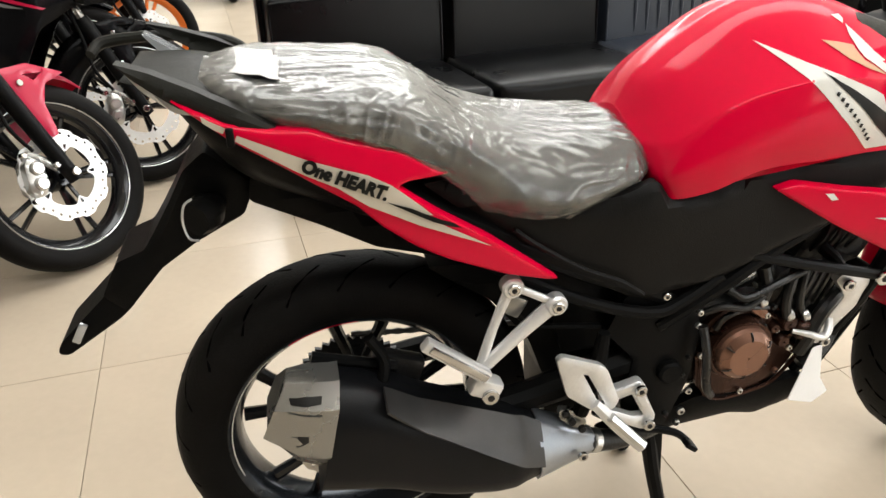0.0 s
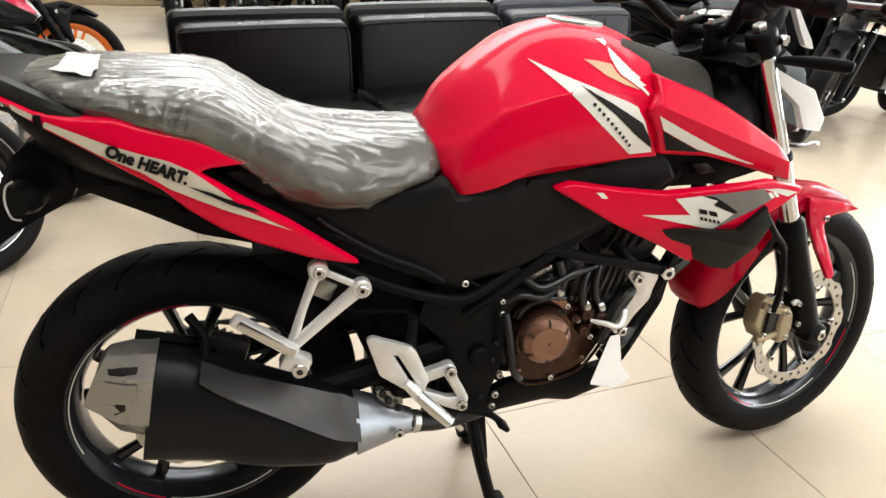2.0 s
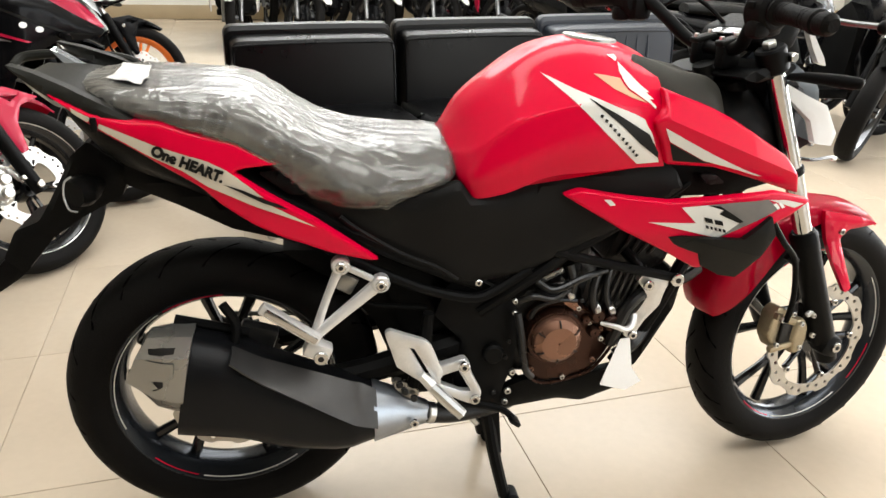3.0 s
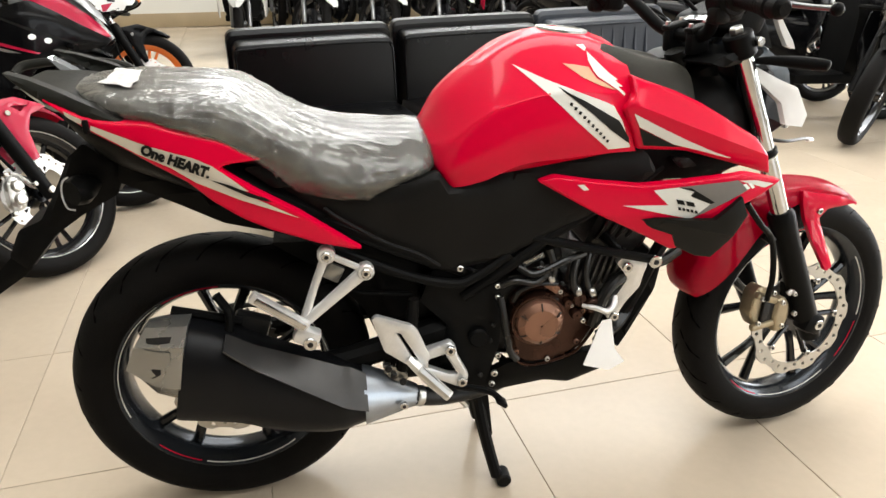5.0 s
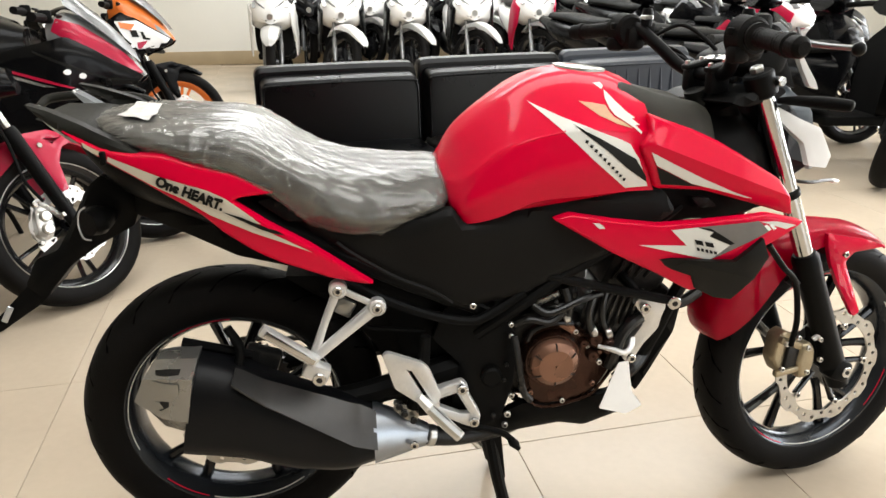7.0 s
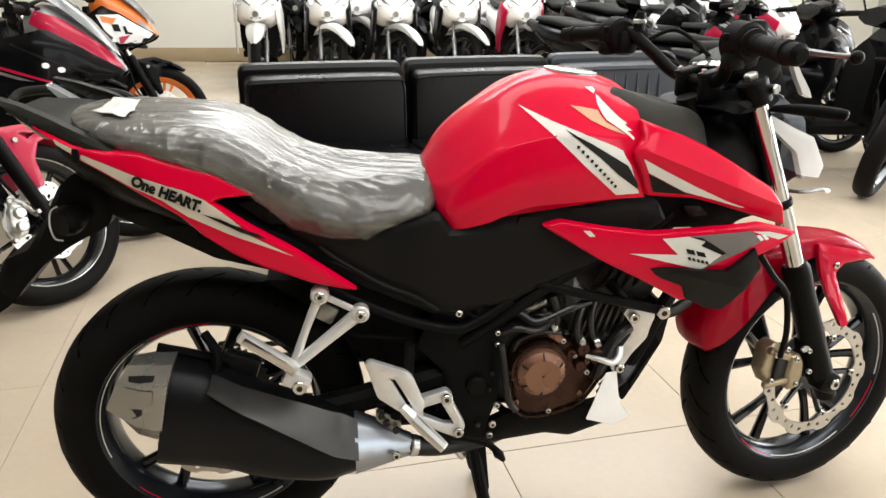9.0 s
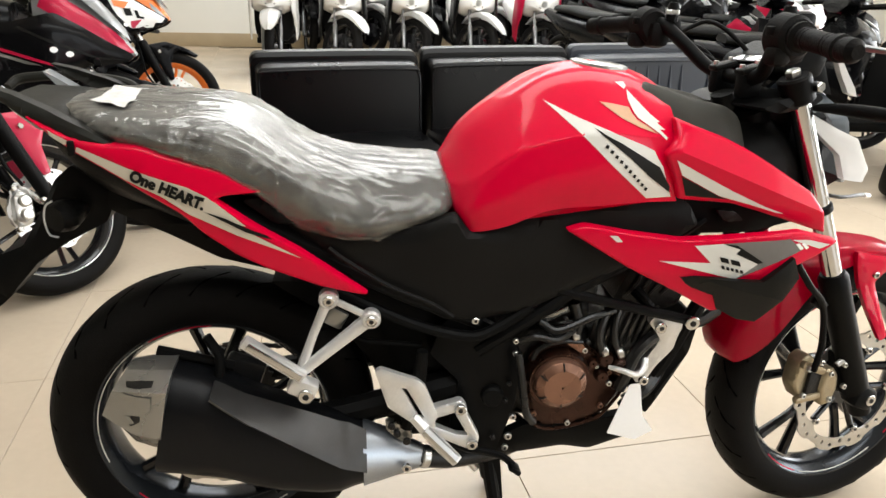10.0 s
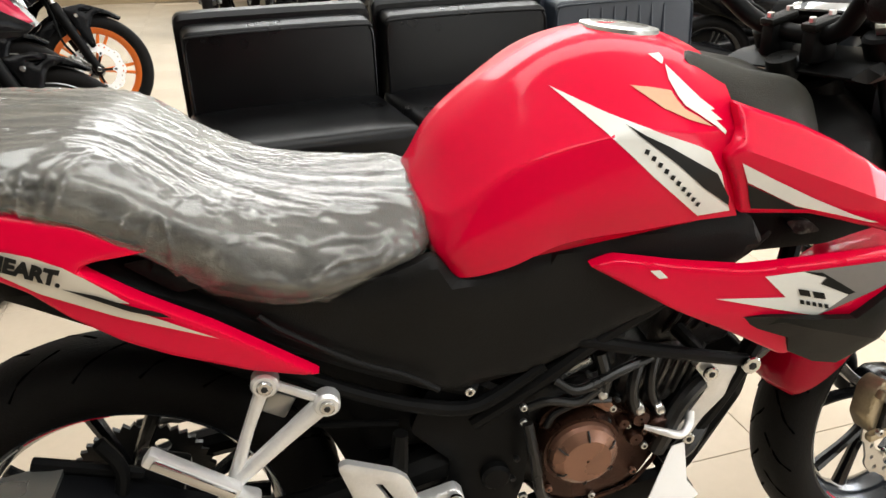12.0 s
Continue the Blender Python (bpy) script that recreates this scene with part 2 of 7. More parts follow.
def inset_rows(ring, steps, res):
    """Points that run inside an outline at the given distances from it."""
    rim = np.array(ring)
    turn = np.sign((rim[:, 0] * np.roll(rim[:, 1], -1) - np.roll(rim[:, 0], -1) * rim[:, 1]).sum())
    dense = []
    for i, a in enumerate(rim):
        b = rim[(i + 1) % len(rim)]
        k = max(1, int(np.linalg.norm(b - a) / (res * 0.9)))
        n = np.array((a[1] - b[1], b[0] - a[0])) * turn / (np.linalg.norm(b - a) + 1e-9)
        dense += [(a + (b - a) * (j + 0.5) / k, n) for j in range(k)]
    out = []
    for d in steps:
        for p, n in dense:
            q = p + n * d
            if inside(q, rim) and edge_distance(q, rim) > d * 0.93 and (not out or np.abs(np.array(out[-120:]) - q).sum(1).min() > d * 0.25):
                out.append((float(q[0]), float(q[1])))
    return out


def filled(outline, res=0.02, holes=(), lines=(), extra=()):
    """Points and triangles that fill an outline in the plane."""
    pts, edges = [], []
    rings = [outline, *holes]
    for ring in rings:
        dense = []
        for i, a in enumerate(ring):
            b = ring[(i + 1) % len(ring)]
            k = max(1, int(math.hypot(b[0] - a[0], b[1] - a[1]) / (res * 1.2)))
            dense += [(a[0] + (b[0] - a[0]) * j / k, a[1] + (b[1] - a[1]) * j / k) for j in range(k)]
        base = len(pts)
        pts += dense
        edges += [(base + i, base + (i + 1) % len(dense)) for i in range(len(dense))]
    creases = []
    for line in lines:
        dense = []
        for a, b in zip(line, line[1:]):
            k = max(1, int(math.hypot(b[0] - a[0], b[1] - a[1]) / res))
            dense += [(a[0] + (b[0] - a[0]) * j / k, a[1] + (b[1] - a[1]) * j / k) for j in range(k)]
        dense = [q for q in dense + [line[-1]] if inside(np.array(q), np.array(outline)) and edge_distance(np.array(q), np.array(outline)) > res * 0.3]
        base = len(pts)
        pts += dense
        edges += [(base + i, base + i + 1) for i in range(len(dense) - 1)]
        creases += dense
    creases += list(extra)
    pts += list(extra)
    crease_np = np.array(creases) if creases else None
    rim = np.array(outline)
    hole_np = [np.array(h) for h in holes]
    x0, z0 = rim.min(0)
    x1, z1 = rim.max(0)
    row = 0
    z = z0 + res / 2
    while z < z1:
        x = x0 + (res / 2 if row % 2 else 0)
        while x < x1:
            q = np.array((x, z))
            if inside(q, rim) and edge_distance(q, rim) > res * 0.45 and (crease_np is None or np.abs(crease_np - q).sum(1).min() > res * 0.6) and not any(inside(q, h) or edge_distance(q, h) < res * 0.4 for h in hole_np):
                pts.append((x, z))
            x += res
        z += res * 0.87
        row += 1
    v, e, f, *_ = delaunay_2d_cdt([Vector(p) for p in pts], edges, [], 1 if not holes else 0, 1e-5)
    v = [tuple(q) for q in v]
    f = [list(t) for t in f]
    if holes:
        def kept(t):
            c = np.array([sum(v[i][k] for i in t) / len(t) for k in (0, 1)])
            return inside(c, rim) and not any(inside(c, h) for h in hole_np)
        f = [t for t in f if kept(t)]
        used = sorted({i for t in f for i in t})
        place = {i: k for k, i in enumerate(used)}
        v, f = [v[i] for i in used], [[place[i] for i in t] for t in f]
    return v, f


def panel(outline, depth, thick=0.012, soft=0.012, res=0.016, corner=0.008, side=-1, holes=(), lines=()):
    """A body panel seen from the side: an outline in (x, z), its half width depth(x, z), edges rolled inwards."""
    ring = round_outline(outline, corner)
    pts, tris = filled(ring, res, holes, lines, inset_rows(ring, (soft * 0.3, soft * 0.65, soft * 1.05), res) if soft >= 0.004 and res < 0.009 else ())
    rim = np.array(ring)
    bm = bmesh.new()
    outer, inner = [], []
    for x, z in pts:
        d = min([edge_distance(np.array((x, z)), rim)] + [edge_distance(np.array((x, z)), np.array(h)) for h in holes])
        k = 1 - clamp(d / soft)
        drop = soft * 0.7 * (1 - math.sqrt(max(0.0, 1 - k * k)))
        y = depth(x, z)
        outer.append(bm.verts.new((x, side * (y - drop), z)))
        inner.append(bm.verts.new((x, side * (y - drop - thick), z)))
    count = {}
    for t in tris:
        bm.faces.new([outer[i] for i in t])
        bm.faces.new([inner[i] for i in reversed(t)])
        for a, b in zip(t, t[1:] + t[:1]):
            key = (min(a, b), max(a, b))
            count[key] = count.get(key, 0) + 1
    for (a, b), c in count.items():
        if c == 1:
            bm.faces.new((outer[a], outer[b], inner[b], inner[a]))
    return bm


def plate(outline, y0, y1, holes=(), res=0.05, corner=0.004, bm=None):
    """A flat plate between y0 and y1."""
    ring = round_outline(outline, corner) if corner else outline
    pts, tris = filled(ring, res, holes)
    bm = bm or bmesh.new()
    a = [bm.verts.new((x, y0, z)) for x, z in pts]
    b = [bm.verts.new((x, y1, z)) for x, z in pts]
    count = {}
    for t in tris:
        bm.faces.new([a[i] for i in t])
        bm.faces.new([b[i] for i in reversed(t)])
        for i, j in zip(t, t[1:] + t[:1]):
            key = (min(i, j), max(i, j))
            count[key] = count.get(key, 0) + 1
    for (i, j), c in count.items():
        if c == 1:
            bm.faces.new((a[i], a[j], b[j], b[i]))
    return bm


def tree_of(*obs):
    """A search tree over the meshes of some parts."""
    verts, faces = [], []
    for ob in obs:
        base = len(verts)
        verts += [ob.matrix_basis @ v.co for v in ob.data.vertices]
        faces += [[base + i for i in p.vertices] for p in ob.data.polygons]
    return BVHTree.FromPolygons(verts, faces)


def film_on(tree, outline, lift=0.0012, res=0.012, side=-1, corner=0.0):
    """Thin printed film that follows the surface beneath it."""
    ring = round_outline(outline, corner) if corner else outline
    pts, tris = filled(ring, res)
    bm = bmesh.new()
    vs = []
    for x, z in pts:
        hit, nor, *_ = tree.ray_cast(Vector((x, side * 1.0, z)), Vector((0, -side, 0)))
        if hit is None:
            hit, nor, *_ = tree.find_nearest(Vector((x, side * 0.2, z)))
        if nor.y * side < 0:
            nor = -nor
        vs.append(bm.verts.new(hit + nor * lift))
    for t in tris:
        bm.faces.new([vs[i] for i in t])
    return bm


def letters(text, m, bend=None, bold=0.0, size=0.02, stretch=1.0):
    """Text as a mesh; its own plane is taken to the place by m, then bent by bend(point)."""
    cu = bpy.data.curves.new("letters", "FONT")
    cu.body, cu.size, cu.resolution_u = text, size, 3
    cu.align_x, cu.align_y, cu.offset = "CENTER", "CENTER", bold
    tmp = bpy.data.objects.new("letters", cu)
    me = bpy.data.meshes.new_from_object(tmp)
    bm = bmesh.new()
    bm.from_mesh(me)
    bpy.data.objects.remove(tmp)
    bpy.data.curves.remove(cu)
    bpy.data.meshes.remove(me)
    for v in bm.verts:
        v.co = m @ Vector((v.co.x * stretch, v.co.y, 0))
        if bend:
            v.co = bend(v.co)
    return bm


def on_side(tree, lift, side=-1):
    def bend(p):
        hit, nor, *_ = tree.ray_cast(Vector((p.x, side * 1.0, p.z)), Vector((0, -side, 0)))
        if hit is None:
            hit, nor, *_ = tree.find_nearest(p)
        if nor.y * side < 0:
            nor = -nor
        return hit + nor * lift
    return bend

BLUE_LEATHER = material("dark_blue_grey_leatherette", (0.016, 0.020, 0.028), 0.42, 0.0, 0.2, 5, 0.4, 260, gloss=0.35)
SHOW_DISC = material("bright_brake_disc", (0.86, 0.86, 0.85), 0.42, 0.15, 0.05, 25)
CHAIN_STEEL = material("oiled_chain_steel", (0.10, 0.095, 0.085), 0.4, 0.8, 0.2, 40)

# ==== the showroom ====
TILE, TURN_FLOOR = 0.60, 6.0


def wall(name, x0, y0, x1, y1, mat, label, holes=()):
    """An upright wall 0.15 m thick between two plan points, with rectangular openings (start, end, sill, head)."""
    length = math.hypot(x1 - x0, y1 - y0)
    bm = bmesh.new()
    cuts = sorted(holes)
    spans, s = [], 0.0
    for a, b, lo, hi in cuts:
        spans += [(s, a, 0, 3.4), (a, b, 0, lo), (a, b, hi, 3.4)]
        s = b
    spans.append((s, length, 0, 3.4))
    for a, b, lo, hi in spans:
        if b - a > 1e-4 and hi - lo > 1e-4:
            block(((a + b) / 2, 0.075, (lo + hi) / 2), (b - a, 0.15, hi - lo), 0, bm=bm)
    ob = finish(name, bm, mat)
    ob.matrix_basis = pose(x0, y0, 0, 0, 0, math.degrees(math.atan2(y1 - y0, x1 - x0)))
    return tagged(ob, label, "wall", kind="structure")


def room():
    base = finish("floor", block((1.2, 2.3, -0.06), (15.0, 16.0, 0.1), 0), GROUT)
    tagged(base, "polished cream floor of large square tiles with thin dark joints", "floor", kind="structure")
    ceiling = finish("ceiling", block((1.2, 2.3, 3.48), (15.0, 16.0, 0.15), 0), CEIL_PAINT)
    tagged(ceiling, "plain white painted showroom ceiling", "ceiling", kind="structure")
    wall("wall_north", -5.9, 9.35, 8.5, 9.35, WALL_PAINT, "cream painted wall behind the rows of scooters")
    wall("wall_west", -5.9, -5.6, -5.9, 9.35, WALL_PAINT, "plain cream painted side wall")
    wall("wall_east", 8.6, 9.35, 8.6, -5.6, WALL_PAINT, "cream wall with wide floor-to-ceiling glazing", [(2.9, 10.8, 0.3, 3.2)])
    # the unseen south wall is dark so that glossy sides reflect little light
    wall("wall_south", 8.5, -5.6, -5.9, -5.6, DARK_WALL, "unseen wall made dark brown to dim reflections, with tall glazing at one end", [(0.4, 4.4, 0.3, 3.1)])
    sk = finish("skirting", block((1.3, 9.34, 0.09), (14.3, 0.02, 0.18), 0.003), SKIRT)
    tagged(sk, "beige tile skirting along the cream wall", "skirting", kind="structure")
    return base


FLOOR = room()

# ==== the red motorcycle ====
LEVER_GREY = material("satin_grey_lever_enamel", (0.20, 0.20, 0.20), 0.3, 0.7, 0.1, 20)
REAR, FRONT = Vector((0.018, 0, 0.302)), Vector((1.294, 0, 0.295))
# the bars are turned eleven degrees to the left about the steering head
STEER_FOOT, STEER_UP = Vector((1.0, 0, 0.93)), Vector((-0.408, 0, 0.913))
STEER = Matrix.Translation((0, 0.012, 0)) @ Matrix.Translation(STEER_FOOT) @ Matrix.Rotation(radians(11), 4, STEER_UP) @ Matrix.Translation(-STEER_FOOT)


def tyre_profile(radius, width, bead):
    """A closed cross-section of a tyre: (along the axle, radius)."""
    w = width / 2
    h = radius - bead
    outer = [(-w * 0.72, bead), (-w * 0.90, bead + h * 0.18), (-w, bead + h * 0.45), (-w * 0.93, bead + h * 0.70), (-w * 0.74, bead + h * 0.87), (-w * 0.42, bead + h * 0.97), (0, radius)]
    outer = outer + [(-a, r) for a, r in outer[-2::-1]]
    inner = [(w * 0.60, bead), (w * 0.75, bead + h * 0.5), (0, bead + h * 0.8), (-w * 0.75, bead + h * 0.5), (-w * 0.60, bead)]
    return outer + inner


def wheel(name, centre, radius, width, parent, label, rim_w):
    bead = 0.213
    hub = thing_part(name, parent, label)
    ty = part("tyre", turned(tyre_profile(radius, width, bead), centre, 96), RUBBER, hub, "black tubeless road tyre")
    # slanting near-black bars on the rubber, their colour painting the shade of tread grooves
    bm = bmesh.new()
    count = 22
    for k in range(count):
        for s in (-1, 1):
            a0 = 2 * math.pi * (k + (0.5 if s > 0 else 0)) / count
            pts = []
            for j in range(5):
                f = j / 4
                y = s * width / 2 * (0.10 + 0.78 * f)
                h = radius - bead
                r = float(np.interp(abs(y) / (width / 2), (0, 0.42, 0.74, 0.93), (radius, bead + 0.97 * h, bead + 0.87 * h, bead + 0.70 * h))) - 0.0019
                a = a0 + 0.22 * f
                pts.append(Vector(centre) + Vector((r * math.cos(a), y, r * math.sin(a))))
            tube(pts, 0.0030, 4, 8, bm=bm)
    part("tread", bm, TREAD_SHADE, ty)
    w = rim_w / 2
    prof = [(-w, 0.231), (-w, 0.226), (-w * 0.80, 0.217), (-w * 0.55, 0.208), (-w * 0.30, 0.205), (w * 0.30, 0.205), (w * 0.55, 0.208), (w * 0.80, 0.217), (w, 0.226), (w, 0.231),
            (w * 0.86, 0.229), (w * 0.6, 0.216), (w * 0.3, 0.212), (-w * 0.3, 0.212), (-w * 0.6, 0.216), (-w * 0.86, 0.229)]
    prof = [(a * 1.06, r * 0.955) for a, r in prof]
    rim = part("rim", turned(prof, centre, 96), RIM_METAL, hub, "black cast wheel rim with thin pinstripes")
    for k in range(5):
        for s in (-1, 1):
            a = 2 * math.pi * k / 5 + 0.25
            d = 0.17 * s
            p0 = Vector(centre) + Vector((0.040 * math.cos(a), 0, 0.040 * math.sin(a)))
            p1 = Vector(centre) + Vector((0.11 * math.cos(a + d * 0.75), 0, 0.11 * math.sin(a + d * 0.75)))
            p2 = Vector(centre) + Vector((0.192 * math.cos(a + d * 1.35), 0, 0.192 * math.sin(a + d * 1.35)))
            part("spoke", tube([p0, p1, p2], [0.013, 0.0095, 0.012], 8, 8), RIM_BLACK, hub)
    part("hub", turned([(-0.055, 0.014), (-0.055, 0.034), (-0.03, 0.048), (0.03, 0.048), (0.055, 0.034), (0.055, 0.014)], centre, 32), RIM_BLACK, hub)
    # pinstripe arcs on the near flange: white for the most part, red where the rear and front quarters meet
    for a0, a1, mat, nm in ((122, 198, WHITE_DECAL, "white_pinstripe"), (251, 305, WHITE_DECAL, "white_pinstripe"), (88, 119, RED, "red_pinstripe"), (222, 248, RED, "red_pinstripe"), (318, 345, RED, "red_pinstripe"), (350, 395, WHITE_DECAL, "white_pinstripe")):
        pts = [Vector(centre) + Vector((0.2120 * math.cos(radians(a)), -rim_w * 0.48, 0.2120 * math.sin(radians(a)))) for a in np.linspace(a0, a1, 15)]
        part(nm, tube(pts, 0.0013, 5, 40), mat, rim)
    return hub


def thing_part(name, parent, label=""):
    """A part that is itself made of pieces."""
    e = new(name)
    e.empty_display_size = 0.05
    e.parent = parent
    if label:
        e["label"] = label
    return e




def wave_disc(centre, y, r_out, r_in, parent, waves=10, lug=0.010):
    n = waves * 10
    ring = []
    for k in range(n):
        a = 2 * math.pi * k / n
        c = math.cos(waves * a)
        r = r_out - 0.008 * (0.5 - 0.5 * math.tanh(3 * c))
        ring.append((centre.x + r * math.cos(a), centre.z + r * math.sin(a)))
    inner = []
    for k in range(n):
        a = 2 * math.pi * k / n
        r = r_in - lug * max(0.0, math.cos(5 * a)) ** 4
        inner.append((centre.x + r * math.cos(a), centre.z + r * math.sin(a)))
    holes = [inner]
    for k in range(waves * 3):
        a = 2 * math.pi * (k + 0.5) / (waves * 3)
        r = r_out - (0.013, 0.022, 0.017)[k % 3]
        holes.append([(centre.x + r * math.cos(a) + 0.0048 * math.cos(b), centre.z + r * math.sin(a) + 0.0048 * math.sin(b)) for b in (2 * math.pi * j / 8 for j in range(8))])
    return part("brake_disc", plate(ring, y, y + 0.004, holes, 0.012, 0), DISC_STEEL, parent, "drilled wavy steel brake disc")


def bolt(p, r, parent, mat=None, y_len=0.008, name="bolt"):
    bm = rod((p[0], p[1] + y_len, p[2]), (p[0], p[1], p[2]), r, 14)
    ob = part(name, bm, mat or CHROME, parent)
    # a dark disc on the head paints the shade inside the socket
    part("bolt_socket", rod((p[0], p[1] + 0.001, p[2]), (p[0], p[1] - 0.0012, p[2]), r * 0.45, 6), ENGINE, ob)
    return ob


def slant(bm):
    """Leans the back end of the muffler."""
    for v in bm.verts:
        v.co.x += 0.21 * (v.co.z - 0.42) * clamp((0.08 - v.co.x) / 0.10)
    return bm


def motorcycle():
    bike = thing("motorcycle", "red naked sport motorcycle with plastic-wrapped seat on its stand", "motorcycle")
    # --- wheels ---
    rw = wheel("rear_wheel", REAR, 0.302, 0.128, bike, "rear wheel with black rim and thick road tyre", 0.095)
    fw = wheel("front_wheel", FRONT, 0.289, 0.102, bike, "front wheel with black rim and drilled disc", 0.078)
    fw.matrix_basis = Matrix.Translation((0.016, 0.018, 0.003)) @ STEER
    rw.matrix_basis = Matrix.Translation(REAR) @ Matrix.Rotation(radians(2.0), 4, "Z") @ Matrix.Translation(-REAR)
    wave_disc(FRONT, -0.068, 0.140, 0.111, fw)
    for k in range(5):
        a = 2 * math.pi * k / 5
        part("disc_arm", tube([FRONT + Vector((0.03 * math.cos(a), -0.05, 0.03 * math.sin(a))), FRONT + Vector((0.096 * math.cos(a), -0.062, 0.096 * math.sin(a)))], 0.007, 8, smooth=False), RIM_BLACK, fw)
        bolt((FRONT.x + 0.097 * math.cos(a), -0.074, FRONT.z + 0.097 * math.sin(a)), 0.008, fw)
    wave_disc(REAR, -0.072, 0.110, 0.078, rw, 9)
    # sprocket and chain on the far side
    n = 42
    ring = [(REAR.x + (0.108 if k % 2 else 0.099) * math.cos(math.pi * k / n), REAR.z + (0.108 if k % 2 else 0.099) * math.sin(math.pi * k / n)) for k in range(2 * n)]
    holes = [[(REAR.x + 0.070 * math.cos(a) + 0.013 * math.cos(b), REAR.z + 0.070 * math.sin(a) + 0.013 * math.sin(b)) for b in (2 * math.pi * j / 10 for j in range(10))] for a in (2 * math.pi * i / 6 for i in range(6))]
    part("sprocket", plate(ring, 0.07, 0.078, holes, 0.02, 0), ENGINE, rw, "dark steel chain sprocket")
    for a, b in (((0.02, REAR.z + 0.108), (0.50, REAR.z + 0.078)), ((0.50, REAR.z - 0.02), (0.02, REAR.z - 0.11))):
        pts = [(a[0] + (b[0] - a[0]) * k / 40, 0.074, a[1] + (b[1] - a[1]) * k / 40) for k in range(41)]
        part("drive_chain", tube(pts, [0.0065 if k % 2 else 0.0045 for k in range(41)], 6, smooth=False), CHAIN_STEEL, bike, "oiled drive chain")

    # --- swing arm, axle and stand ---
    for s in (-1, 1):
        arm = [(REAR.x - 0.02, s * 0.098, REAR.z), (0.10, s * 0.10, 0.332), (0.28, s * 0.098, 0.358), (0.47, s * 0.085, 0.400)]
        part("swing_arm", tube(arm, [0.022, 0.024, 0.026, 0.030], 10, 14), PLASTIC, bike)
    part("rear_axle", rod((REAR.x, -0.125, REAR.z), (REAR.x, 0.125, REAR.z), 0.011), STEEL, bike)
    bolt((REAR.x, -0.135, REAR.z), 0.015, bike)
    part("chain_guard", tube([(-0.05, -0.112, 0.505), (0.02, -0.115, 0.487), (0.075, -0.115, 0.470)], 0.009, 8, 10), FRAME_BLACK, bike)
    part("muffler_hanger", tube([(0.035, -0.125, 0.535), (0.055, -0.13, 0.495), (0.045, -0.14, 0.452), (0.015, -0.145, 0.435)], 0.009, 8, 12), FRAME_BLACK, bike)
    part("caliper_bracket", block((0.085, -0.08, 0.440), (0.07, 0.03, 0.055), 0.008, (0, 20, 0)), ENGINE, bike)
    stand = thing_part("centre_stand", bike, "black steel centre stand with round feet")
    for s in (-1, 1):
        part("stand_leg", tube([(0.535, s * 0.075, 0.240), (0.553, s * 0.095, 0.13), (0.578, s * 0.112, 0.022)], [0.015, 0.014, 0.013], 10, 8), FRAME_BLACK, stand)
        part("stand_foot", rod((0.592, s * 0.112 - 0.02, 0.017), (0.592, s * 0.112 + 0.02, 0.017), 0.017), FRAME_BLACK, stand)
        part("stand_gusset", plate([(0.527, 0.235), (0.56, 0.235), (0.572, 0.12), (0.555, 0.10)], s * 0.088 - 0.004, s * 0.088 + 0.004), FRAME_BLACK, stand)
    part("stand_tube", rod((0.53, -0.09, 0.235), (0.53, 0.09, 0.235), 0.016), FRAME_BLACK, stand)
    part("stand_spring", tube([(0.515, -0.085, 0.20 + 0.0), (0.47, -0.09, 0.26)], 0.008, 8, smooth=False), STEEL, stand)
    part("side_stand", tube([(0.60, 0.05, 0.25), (0.625, 0.02, 0.235), (0.66, -0.05, 0.232)], 0.008, 8, 10), FRAME_BLACK, bike)

    # --- frame tubes ---
    def tubes(name, pts, r):
        for s in (-1, 1):
            part(name, tube([(x, s * y, z) for x, y, z in pts], r, 10, 16), FRAME_BLACK, bike)
    tubes("main_frame_tube", [(1.02, 0.045, 0.80), (0.90, 0.105, 0.73), (0.734, 0.128, 0.643), (0.668, 0.130, 0.607), (0.593, 0.130, 0.553), (0.50, 0.118, 0.485)], 0.0125)
    tubes("side_frame_tube", [(0.575, 0.132, 0.624), (0.713, 0.135, 0.585), (0.888, 0.128, 0.536)], 0.0095)
    tubes("lower_rail", [(0.206, 0.118, 0.640), (0.255, 0.126, 0.613), (0.335, 0.131, 0.572), (0.409, 0.133, 0.540), (0.484, 0.134, 0.522), (0.527, 0.134, 0.535), (0.591, 0.132, 0.575)], 0.010)
    tubes("seat_rail", [(0.50, 0.12, 0.545), (0.36, 0.13, 0.610), (0.18, 0.12, 0.70), (-0.05, 0.09, 0.79)], 0.0145)
    tubes("down_tube", [(1.00, 0.03, 0.70), (0.945, 0.085, 0.60), (0.893, 0.115, 0.533), (0.86, 0.10, 0.43), (0.80, 0.09, 0.33)], 0.014)
    for s in (-1, 1):
        pivot = [(0.44, 0.545), (0.50, 0.548), (0.555, 0.515), (0.585, 0.47), (0.575, 0.36), (0.545, 0.265), (0.475, 0.262), (0.455, 0.33), (0.47, 0.42), (0.415, 0.48)]
        part("pivot_plate", panel(pivot, lambda x, z: 0.123, 0.02, 0.010, 0.03, side=s), FRAME_BLACK, bike, "black cast swing arm pivot plate")
    bolt((0.888, -0.143, 0.536), 0.0135, bike)

    # --- engine ---
    eng = thing_part("engine", bike, "black engine with a bronze crankcase cover")
